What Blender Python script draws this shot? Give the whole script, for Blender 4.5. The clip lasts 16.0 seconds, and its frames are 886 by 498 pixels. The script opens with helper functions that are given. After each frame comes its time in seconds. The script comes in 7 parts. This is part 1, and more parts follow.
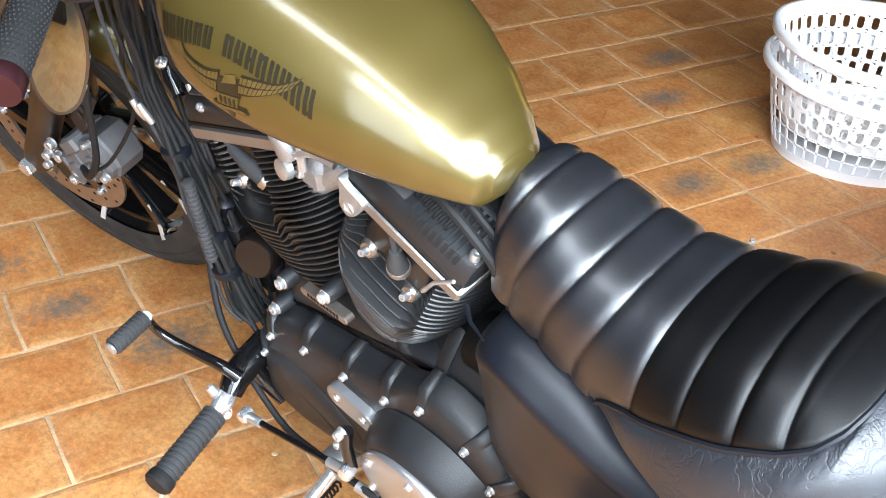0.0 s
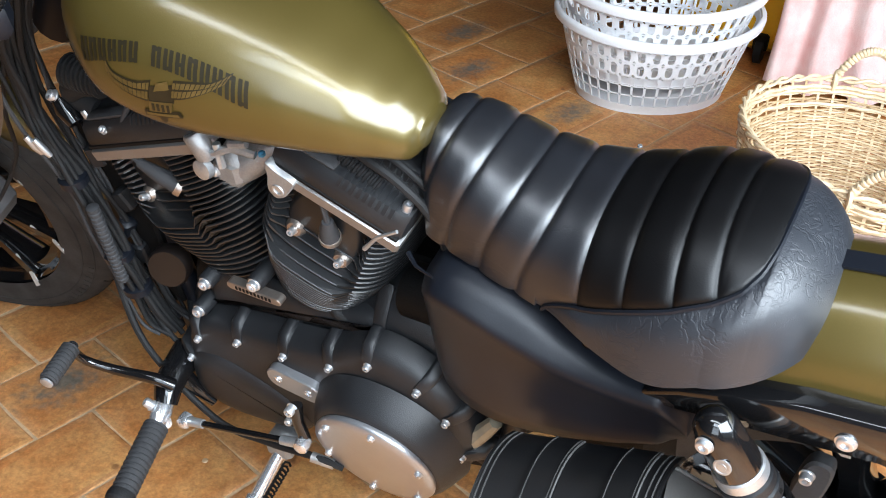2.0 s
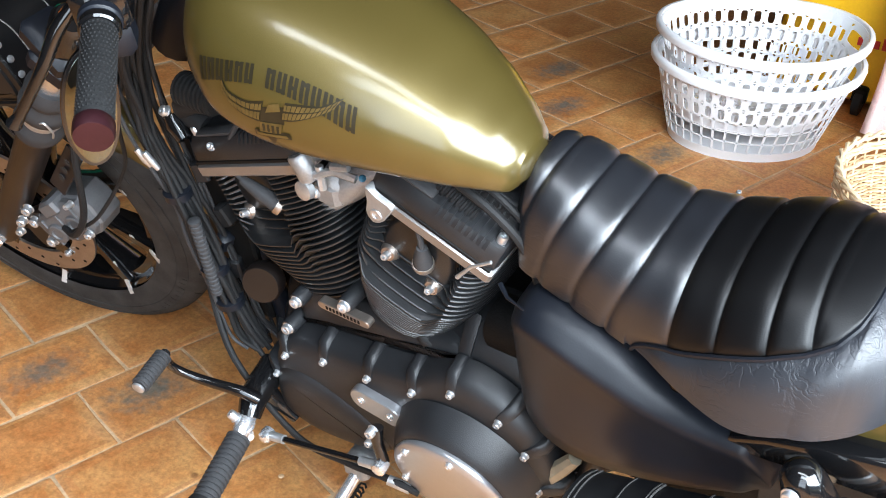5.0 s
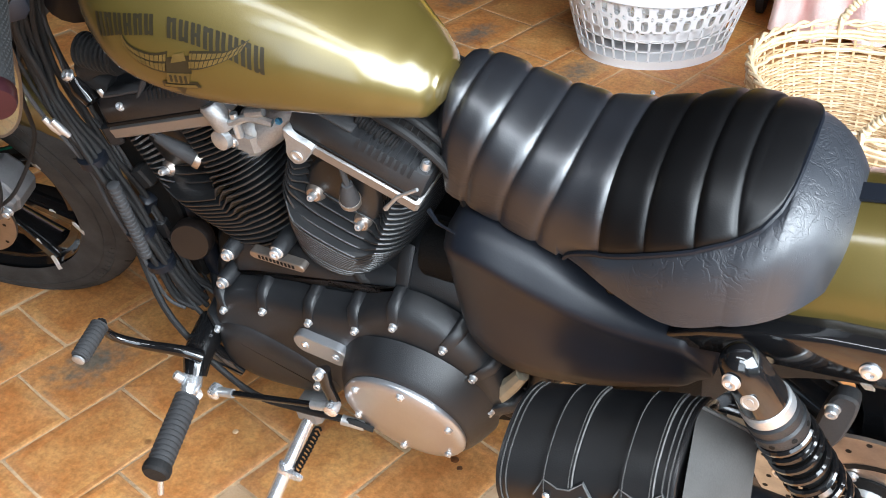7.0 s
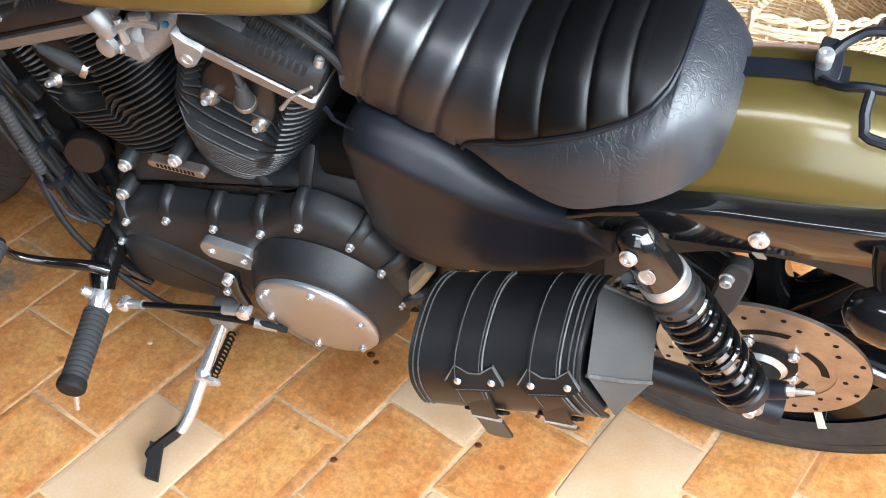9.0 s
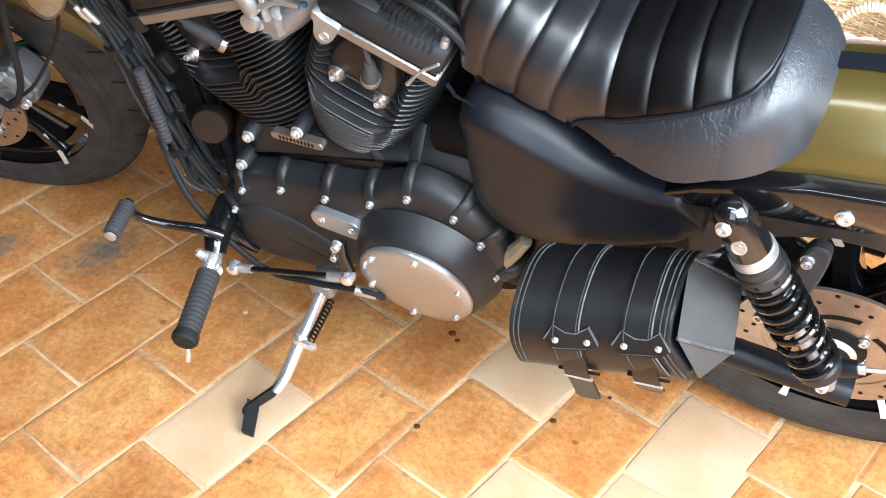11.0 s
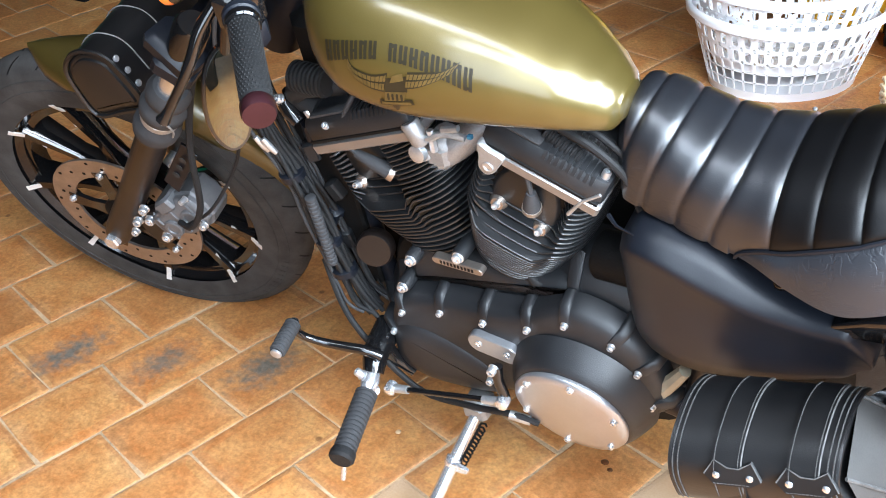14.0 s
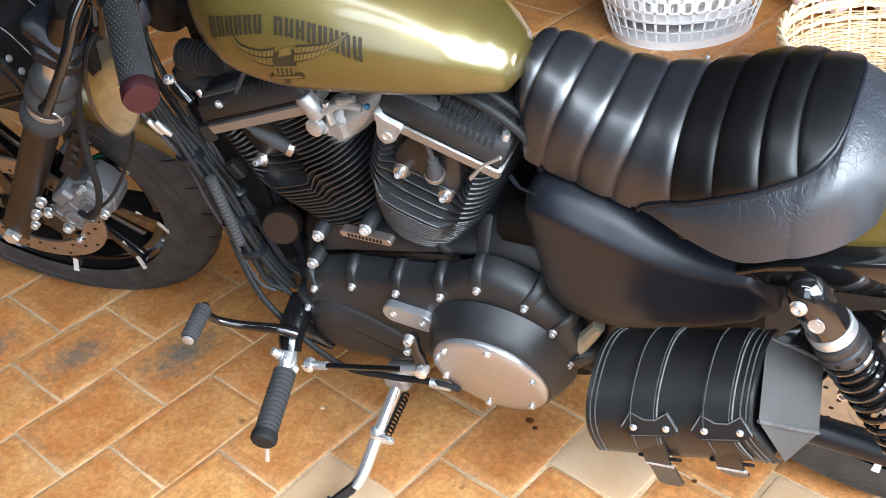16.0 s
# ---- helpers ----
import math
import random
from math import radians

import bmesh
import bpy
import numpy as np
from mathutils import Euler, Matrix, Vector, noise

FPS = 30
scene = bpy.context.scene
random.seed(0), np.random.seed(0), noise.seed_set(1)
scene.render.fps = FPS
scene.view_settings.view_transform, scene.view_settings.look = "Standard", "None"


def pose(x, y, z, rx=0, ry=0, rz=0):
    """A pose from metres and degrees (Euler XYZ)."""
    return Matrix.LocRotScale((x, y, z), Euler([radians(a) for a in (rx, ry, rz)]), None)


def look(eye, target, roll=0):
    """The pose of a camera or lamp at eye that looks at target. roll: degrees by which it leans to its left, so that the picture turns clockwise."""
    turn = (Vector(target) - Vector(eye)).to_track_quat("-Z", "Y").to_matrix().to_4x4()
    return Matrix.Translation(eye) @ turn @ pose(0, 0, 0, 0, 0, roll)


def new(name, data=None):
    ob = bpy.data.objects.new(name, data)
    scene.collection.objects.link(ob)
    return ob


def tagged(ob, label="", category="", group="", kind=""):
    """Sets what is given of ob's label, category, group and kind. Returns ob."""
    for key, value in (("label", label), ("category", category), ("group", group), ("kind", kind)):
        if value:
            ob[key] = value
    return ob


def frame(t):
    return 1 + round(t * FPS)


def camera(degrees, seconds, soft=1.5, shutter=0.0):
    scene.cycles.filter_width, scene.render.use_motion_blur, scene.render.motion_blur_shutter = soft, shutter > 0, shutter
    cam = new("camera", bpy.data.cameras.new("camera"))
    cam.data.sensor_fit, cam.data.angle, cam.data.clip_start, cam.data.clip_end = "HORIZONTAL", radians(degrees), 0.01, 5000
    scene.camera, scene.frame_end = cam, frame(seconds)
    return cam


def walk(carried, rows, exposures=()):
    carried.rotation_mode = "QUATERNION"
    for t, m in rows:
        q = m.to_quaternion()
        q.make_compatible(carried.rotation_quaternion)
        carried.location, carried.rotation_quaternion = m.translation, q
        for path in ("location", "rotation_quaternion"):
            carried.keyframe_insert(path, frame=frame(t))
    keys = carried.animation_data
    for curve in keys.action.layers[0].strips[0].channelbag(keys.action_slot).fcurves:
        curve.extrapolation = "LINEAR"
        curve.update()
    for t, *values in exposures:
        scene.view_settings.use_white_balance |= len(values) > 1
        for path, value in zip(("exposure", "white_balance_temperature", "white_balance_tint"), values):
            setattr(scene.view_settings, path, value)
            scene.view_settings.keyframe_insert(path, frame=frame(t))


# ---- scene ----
cam = camera(44.86, 16.0, soft=1.0)

PATH = [
    (0, (1.5096, -0.9029, 1.2709), (0.7326, 0.0330, 0.3931), 6.62),
    (0.5, (1.4862, -0.9235, 1.2752), (0.7088, 0.0392, 0.4275), 4.38),
    (1, (1.4796, -1.0049, 1.2833), (0.7471, 0.0010, 0.4456), 0.89),
    (1.5, (1.4730, -1.0610, 1.2797), (0.8224, -0.0152, 0.4236), 0.72),
    (2, (1.4785, -1.0769, 1.2835), (0.9201, 0.0231, 0.4302), 2.37),
    (2.5, (1.4836, -1.0921, 1.2891), (0.9507, 0.0224, 0.4383), 4.53),
    (3, (1.4780, -1.0965, 1.2904), (0.9531, 0.0365, 0.4592), 6.30),
    (3.5, (1.4723, -1.0968, 1.2907), (0.8710, 0.0083, 0.4738), 4.14),
    (4, (1.4686, -1.0960, 1.2904), (0.8143, -0.0192, 0.4765), 3.18),
    (4.2, (1.4699, -1.0935, 1.2907), (0.8042, -0.0196, 0.4822), 3.41),
    (6.3, (1.4691, -1.1046, 1.2848), (0.8256, -0.0515, 0.4322), 1.91),
    (6.5, (1.4685, -1.1049, 1.2841), (0.8382, -0.0453, 0.4298), 1.13),
    (7, (1.4782, -1.1016, 1.2784), (0.9184, -0.0274, 0.3937), -0.96),
    (7.5, (1.4784, -1.0851, 1.2744), (1.0412, 0.0221, 0.3617), 0.69),
    (8, (1.4756, -1.0678, 1.2675), (1.0705, 0.0262, 0.3245), 0.27),
    (8.2, (1.4778, -1.0716, 1.2676), (1.0896, 0.0076, 0.3009), 0.21),
    (10.3, (1.5079, -1.2103, 1.3047), (1.0332, -0.1996, 0.3032), -2.20),
    (10.5, (1.4899, -1.2303, 1.3025), (1.0158, -0.2186, 0.3016), -2.14),
    (11, (1.4715, -1.2452, 1.3022), (0.9973, -0.2054, 0.3306), 0.26),
    (11.4, (1.4663, -1.2534, 1.3108), (0.9138, -0.2054, 0.3908), -0.25),
    (11.5, (1.4612, -1.2591, 1.3082), (0.8860, -0.2171, 0.3953), -0.49),
    (12, (1.4649, -1.2737, 1.3174), (0.7931, -0.2558, 0.4441), -2.13),
    (12.5, (1.4671, -1.2832, 1.3255), (0.7534, -0.2674, 0.4836), -2.89),
    (13, (1.4662, -1.2864, 1.3253), (0.7522, -0.2646, 0.4910), -2.94),
    (13.5, (1.4646, -1.2754, 1.3239), (0.7660, -0.2388, 0.4948), -2.94),
    (14, (1.4626, -1.2641, 1.3201), (0.7666, -0.2277, 0.4884), -4.02),
    (14.5, (1.4610, -1.2510, 1.3195), (0.7738, -0.2077, 0.4892), -4.63),
    (15, (1.4648, -1.2488, 1.3207), (0.8009, -0.1928, 0.4875), -5.42),
    (15.5, (1.4689, -1.2423, 1.3152), (0.8324, -0.1753, 0.4747), -5.70),
    (16, (1.4744, -1.2387, 1.3154), (0.8806, -0.1785, 0.4360), -5.48),
]
EXPOSURES = [(0.0, 0.30, 6130, 10), (0.5, 0.22, 6130, 10), (1.0, 0.35, 5980, 10), (1.5, 0.2, 5980, 10), (2.0, -0.37, 6130, 10), (2.6, -0.55, 6230, 10), (3.2, -0.2, 6180, 10), (4.0, -0.15, 6180, 10), (6.5, 0.25, 6030, 10), (7.0, -0.12, 6230, 10), (7.5, -0.2, 6250, 10), (8.0, -0.2, 6250, 10), (10.5, -0.2, 6200, 10), (11.0, 0.02, 6150, 10), (11.5, 0.3, 5950, 10), (12.0, 0.35, 5850, 10), (13.0, 0.58, 5800, 10), (13.5, 0.58, 5800, 10), (14.0, 0.3, 5900, 10), (14.5, 0.1, 6000, 10), (15.0, 0.1, 6000, 10), (16.0, 0.03, 6050, 10)]
walk(cam, [(t, look(eye, target, roll)) for t, eye, target, roll in PATH], exposures=EXPOSURES)

# ---- world and light ----
world = bpy.data.worlds.new("daylight")
scene.world = world
world.use_nodes = True
wn = world.node_tree.nodes
sky = wn.new("ShaderNodeTexSky")
sky.sky_type = "NISHITA"
sky.sun_disc = False
sky.sun_elevation, sky.sun_rotation = radians(55), radians(200)
wn["Background"].inputs["Strength"].default_value = 0.12
world.node_tree.links.new(sky.outputs[0], wn["Background"].inputs["Color"])


def area(name, m, sx, sy, watts, colour=(1, 0.97, 0.92)):
    lamp = bpy.data.lights.new(name, "AREA")
    lamp.shape, lamp.size, lamp.size_y, lamp.energy, lamp.color = "RECTANGLE", sx, sy, watts, colour
    ob = new(name, lamp)
    ob.matrix_world = m
    return ob


sun = bpy.data.lights.new("sun", "SUN")
sun.energy, sun.angle, sun.color = 1.0, radians(15), (1, 0.95, 0.88)
sun_ob = new("sun", sun)
sun_ob.matrix_world = look((5.0, -2.6, 4.2), (0, 0, 0))
# Area lamps in unseen openings, added to stand in for the sky
area("skylight_daylight", look((1.65, -1.38, 2.69), (1.65, -1.38, 0)), 2.5, 0.28, 42, (0.92, 0.97, 1.0))
area("porch_daylight", look((2.15, -2.32, 2.69), (2.15, -2.32, 0)), 1.5, 1.0, 70, (0.84, 0.93, 1.0))
area("east_gate_daylight", look((3.00, -0.85, 1.68), (1.2, 0.05, 0.3)), 2.2, 1.4, 255, (0.86, 0.95, 1.0))
area("south_gate_daylight", look((2.20, -2.98, 1.52), (1.60, 0.0, 0.9)), 1.6, 1.9, 52, (0.84, 0.93, 1.0))


# ---- materials ----
def shader(name, colour, rough=0.5, metal=0.0, vary=0.15, scale=8.0, bump=0.0, bump_scale=120.0, coat=0.0, second=None, rough_vary=0.1, per_object=0.0, spec=0.5, coat_rough=0.05):
    """A surface with colour variation at two scales, uneven gloss and fine relief."""
    m = bpy.data.materials.new(name)
    m.use_nodes = True
    nt = m.node_tree
    b = nt.nodes["Principled BSDF"]
    b.inputs["Metallic"].default_value = metal
    b.inputs["Coat Weight"].default_value = coat
    b.inputs["Coat Roughness"].default_value = 0.05
    b.inputs["Specular IOR Level"].default_value = spec
    tc = nt.nodes.new("ShaderNodeTexCoord")
    n1 = nt.nodes.new("ShaderNodeTexNoise")
    n1.inputs["Scale"].default_value, n1.inputs["Detail"].default_value = scale, 6
    n2 = nt.nodes.new("ShaderNodeTexNoise")
    n2.inputs["Scale"].default_value, n2.inputs["Detail"].default_value = bump_scale, 3
    nt.links.new(tc.outputs["Object"], n1.inputs["Vector"])
    nt.links.new(tc.outputs["Object"], n2.inputs["Vector"])
    mixed = nt.nodes.new("ShaderNodeMix")
    mixed.data_type = "RGBA"
    dark = second or tuple(c * (1 - vary) for c in colour)
    lite = tuple(min(1.0, c * (1 + vary)) for c in colour) if second is None else colour
    mixed.inputs["A"].default_value, mixed.inputs["B"].default_value = (*dark, 1), (*lite, 1)
    add = nt.nodes.new("ShaderNodeMath")
    add.operation = "MULTIPLY_ADD"
    nt.links.new(n2.outputs["Fac"], add.inputs[0])
    add.inputs[1].default_value = 0.35
    sub = nt.nodes.new("ShaderNodeMath")
    sub.operation = "SUBTRACT"
    nt.links.new(n1.outputs["Fac"], sub.inputs[0])
    sub.inputs[1].default_value = 0.175
    nt.links.new(sub.outputs[0], add.inputs[2])
    ramp = nt.nodes.new("ShaderNodeMapRange")
    ramp.inputs["From Min"].default_value, ramp.inputs["From Max"].default_value = 0.3, 0.7
    nt.links.new(add.outputs[0], ramp.inputs["Value"])
    nt.links.new(ramp.outputs["Result"], mixed.inputs["Factor"])
    last = mixed.outputs["Result"]
    if per_object:
        info = nt.nodes.new("ShaderNodeObjectInfo")
        hsv = nt.nodes.new("ShaderNodeHueSaturation")
        mr = nt.nodes.new("ShaderNodeMapRange")
        mr.inputs["To Min"].default_value, mr.inputs["To Max"].default_value = 1 - per_object, 1 + per_object
        nt.links.new(info.outputs["Random"], mr.inputs["Value"])
        nt.links.new(mr.outputs["Result"], hsv.inputs["Value"])
        nt.links.new(last, hsv.inputs["Color"])
        last = hsv.outputs["Color"]
    nt.links.new(last, b.inputs["Base Color"])
    rr = nt.nodes.new("ShaderNodeMapRange")
    rr.inputs["To Min"].default_value, rr.inputs["To Max"].default_value = max(0.02, rough - rough_vary), min(1, rough + rough_vary)
    nt.links.new(n1.outputs["Fac"], rr.inputs["Value"])
    nt.links.new(rr.outputs["Result"], b.inputs["Roughness"])
    if bump:
        bp = nt.nodes.new("ShaderNodeBump")
        bp.inputs["Strength"].default_value, bp.inputs["Distance"].default_value = bump, 0.002
        nt.links.new(n2.outputs["Fac"], bp.inputs["Height"])
        nt.links.new(bp.outputs["Normal"], b.inputs["Normal"])
    b.inputs["Coat Roughness"].default_value = coat_rough
    return m


GOLD = shader("olive_gold_paint", (0.098, 0.072, 0.0165), 0.40, 0.55, 0.10, 3, 0.05, 900, coat=1.0, coat_rough=0.17, rough_vary=0.04)
MATTE = shader("satin_black_paint", (0.0060, 0.0075, 0.0115), 0.42, 0.0, 0.2, 9, 0.05, 400, spec=0.33)
WRINKLE = shader("wrinkle_black_coat", (0.013, 0.0138, 0.0155), 0.44, 0.0, 0.35, 12, 0.20, 900, spec=0.42)
GLOSS = shader("gloss_black_paint", (0.005, 0.005, 0.0055), 0.12, 0.0, 0.2, 6, coat=0.5, rough_vary=0.05)
CHROME = shader("chrome", (0.80, 0.82, 0.85), 0.24, 0.85, 0.08, 20, 0.03, 300)
STEEL = shader("zinc_plated_steel", (0.50, 0.51, 0.52), 0.34, 0.75, 0.2, 40, 0.1, 500)
ALU = shader("cast_aluminium", (0.36, 0.365, 0.37), 0.50, 0.75, 0.2, 25, 0.25, 500)
DISC = shader("brushed_brake_steel", (0.42, 0.37, 0.33), 0.36, 0.9, 0.15, 40, 0.1, 300)
RUBBER = shader("black_rubber", (0.009, 0.009, 0.0095), 0.7, 0.0, 0.3, 14, 0.3, 500, spec=0.35)
TYRE = shader("dusty_tyre_rubber", (0.042, 0.040, 0.038), 0.82, 0.0, 0.4, 22, 0.45, 420, spec=0.3)
GREY = shader("grey_rubber", (0.036, 0.036, 0.038), 0.7, 0.0, 0.2, 14, 0.2, 400, spec=0.35)
# Near black for dark parts; shade in gaps, bores and grooves is painted with it
DARKCAVE = shader("near_black_parts_and_gaps", (0.0032, 0.0032, 0.0032), 0.65, 0.0, 0.3, 15, 0.3, 300, spec=0.2)
SATIN_STEEL = shader("satin_polished_steel", (0.44, 0.45, 0.475), 0.32, 0.8, 0.06, 14, 0.04, 260)
FIN = shader("black_fin_enamel", (0.012, 0.0125, 0.0135), 0.36, 0.0, 0.25, 14, 0.18, 700, spec=0.6)
BOLT = shader("plated_bolt_steel", (0.66, 0.67, 0.69), 0.34, 0.8, 0.1, 30, 0.05, 400)
CALIPER = shader("grey_cast_caliper", (0.14, 0.14, 0.145), 0.5, 0.4, 0.2, 25, 0.25, 500)
BROWNSLIDER = shader("dark_brown_fork_paint", (0.010, 0.007, 0.006), 0.38, 0.0, 0.2, 8)
MARK = shader("pale_machined_edge", (0.72, 0.70, 0.67), 0.5, 0.3, 0.1, 20)
BURGUNDY = shader("anodised_burgundy_cap", (0.045, 0.014, 0.018), 0.35, 0.6, 0.2, 20)
DECAL = shader("black_tank_decal", (0.020, 0.016, 0.008), 0.35, 0.2, 0.15, 30)
DECALGOLD = shader("gold_tank_decal", (0.115, 0.078, 0.024), 0.35, 0.4, 0.2, 30)
ORANGE = shader("orange_lens", (0.75, 0.18, 0.02), 0.15, 0.0, 0.1, 20, coat=0.5)
WHITEPL = shader("white_plastic", (0.76, 0.76, 0.78), 0.42, 0.0, 0.04, 6, 0.05, 200)
WICKER = shader("pale_wicker", (0.64, 0.47, 0.28), 0.55, 0.0, 0.25, 30, 0.3, 300, second=(0.42, 0.27, 0.13))
WICKERPALE = shader("peeled_cane", (0.72, 0.56, 0.36), 0.5, 0.0, 0.2, 40, 0.3, 300)
TOWEL = shader("pink_terry_towel", (0.86, 0.66, 0.62), 0.95, 0.0, 0.12, 16, 1.0, 260, second=(0.78, 0.46, 0.43))
YELLOW = shader("yellow_plastic", (0.80, 0.45, 0.01), 0.4, 0.0, 0.08, 5)
REDINK = shader("red_print", (0.45, 0.02, 0.02), 0.5, 0.0, 0.1, 20)
GREENPL = shader("green_plastic", (0.01, 0.16, 0.08), 0.35, 0.0, 0.1, 8)
THREAD = shader("grey_thread", (0.17, 0.165, 0.16), 0.8, 0.0, 0.2, 60)
THREADDARK = shader("dusty_black_thread", (0.062, 0.060, 0.058), 0.75, 0.0, 0.35, 90, 0.2, 500)
GROUT = shader("sandy_grout", (0.46, 0.31, 0.18), 0.9, 0.0, 0.4, 9, 0.6, 160)
# For the unseen enclosure, kept dark so that glossy blacks reflect little
ENCLOSURE = shader("dark_enclosure", (0.055, 0.045, 0.038), 0.85, 0.0, 0.15, 3, 0.2, 60)
CLOTH = shader("striped_blue_cloth", (0.05, 0.22, 0.38), 0.9, 0.0, 0.2, 10, 0.5, 200)


def leather(name, colour, rough, wrinkle, scale=16.0, coat=0.0, spec=0.6):
    """Black leather: fine grain and long creases."""
    m = shader(name, colour, rough, 0.0, 0.25, 10, 0.0, 500, coat=coat, coat_rough=0.28, spec=spec)
    nt = m.node_tree
    tc = nt.nodes.new("ShaderNodeTexCoord")
    warp = nt.nodes.new("ShaderNodeTexNoise")
    warp.inputs["Scale"].default_value, warp.inputs["Detail"].default_value = scale * 0.5, 5
    vor = nt.nodes.new("ShaderNodeTexVoronoi")
    vor.inputs["Scale"].default_value = 600
    nt.links.new(tc.outputs["Object"], warp.inputs["Vector"])
    nt.links.new(tc.outputs["Object"], vor.inputs["Vector"])
    push = nt.nodes.new("ShaderNodeMix")
    push.data_type, push.blend_type = "RGBA", "LINEAR_LIGHT"
    push.inputs["Factor"].default_value = 0.06
    nt.links.new(tc.outputs["Object"], push.inputs["A"])
    nt.links.new(warp.outputs["Color"], push.inputs["B"])
    turn = nt.nodes.new("ShaderNodeMapping")
    turn.inputs["Rotation"].default_value = (0.0, radians(35), radians(25))
    turn.inputs["Scale"].default_value = (1.0, 0.9, 3.4)
    nt.links.new(push.outputs["Result"], turn.inputs["Vector"])
    folds = nt.nodes.new("ShaderNodeTexNoise")
    folds.inputs["Scale"].default_value, folds.inputs["Detail"].default_value = scale, 3
    nt.links.new(turn.outputs["Vector"], folds.inputs["Vector"])
    off = nt.nodes.new("ShaderNodeMath")
    off.operation = "SUBTRACT"
    off.inputs[1].default_value = 0.5
    nt.links.new(folds.outputs["Fac"], off.inputs[0])
    crease = nt.nodes.new("ShaderNodeMath")
    crease.operation = "ABSOLUTE"
    nt.links.new(off.outputs[0], crease.inputs[0])
    fade = nt.nodes.new("ShaderNodeTexNoise")
    fade.inputs["Scale"].default_value = scale * 0.35
    nt.links.new(tc.outputs["Object"], fade.inputs["Vector"])
    ab = nt.nodes.new("ShaderNodeMath")
    ab.operation = "ADD"
    nt.links.new(crease.outputs[0], ab.inputs[0])
    lift = nt.nodes.new("ShaderNodeMapRange")
    lift.inputs["From Min"].default_value, lift.inputs["From Max"].default_value = 0.40, 0.58
    lift.inputs["To Min"].default_value, lift.inputs["To Max"].default_value = 0.08, 0.0
    nt.links.new(fade.outputs["Fac"], lift.inputs["Value"])
    nt.links.new(lift.outputs["Result"], ab.inputs[1])
    mn = nt.nodes.new("ShaderNodeMath")
    mn.operation = "MINIMUM"
    nt.links.new(ab.outputs[0], mn.inputs[0])
    mn.inputs[1].default_value = 0.08
    b1 = nt.nodes.new("ShaderNodeBump")
    b1.inputs["Strength"].default_value, b1.inputs["Distance"].default_value = wrinkle, 0.016
    nt.links.new(mn.outputs[0], b1.inputs["Height"])
    b2 = nt.nodes.new("ShaderNodeBump")
    b2.inputs["Strength"].default_value, b2.inputs["Distance"].default_value = 0.10, 0.0006
    nt.links.new(vor.outputs["Distance"], b2.inputs["Height"])
    nt.links.new(b1.outputs["Normal"], b2.inputs["Normal"])
    nt.links.new(b2.outputs["Normal"], nt.nodes["Principled BSDF"].inputs["Normal"])
    return m


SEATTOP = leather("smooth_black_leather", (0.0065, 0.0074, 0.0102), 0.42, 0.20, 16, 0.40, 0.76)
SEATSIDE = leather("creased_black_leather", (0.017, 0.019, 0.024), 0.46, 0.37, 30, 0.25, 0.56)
# Darker, duller copy of SEATTOP: shade on the rear ribs is painted in
SEATSHADE = leather("shaded_black_leather", (0.0022, 0.0022, 0.0026), 0.44, 0.05, 16, 0.05, 0.26)
BAGLEATHER = leather("thick_black_leather", (0.0055, 0.0055, 0.006), 0.36, 0.06, 12, 0.0, 0.58)
WORNLEATHER = leather("worn_grey_leather", (0.040, 0.038, 0.036), 0.50, 0.04, 12, 0.0, 0.4)


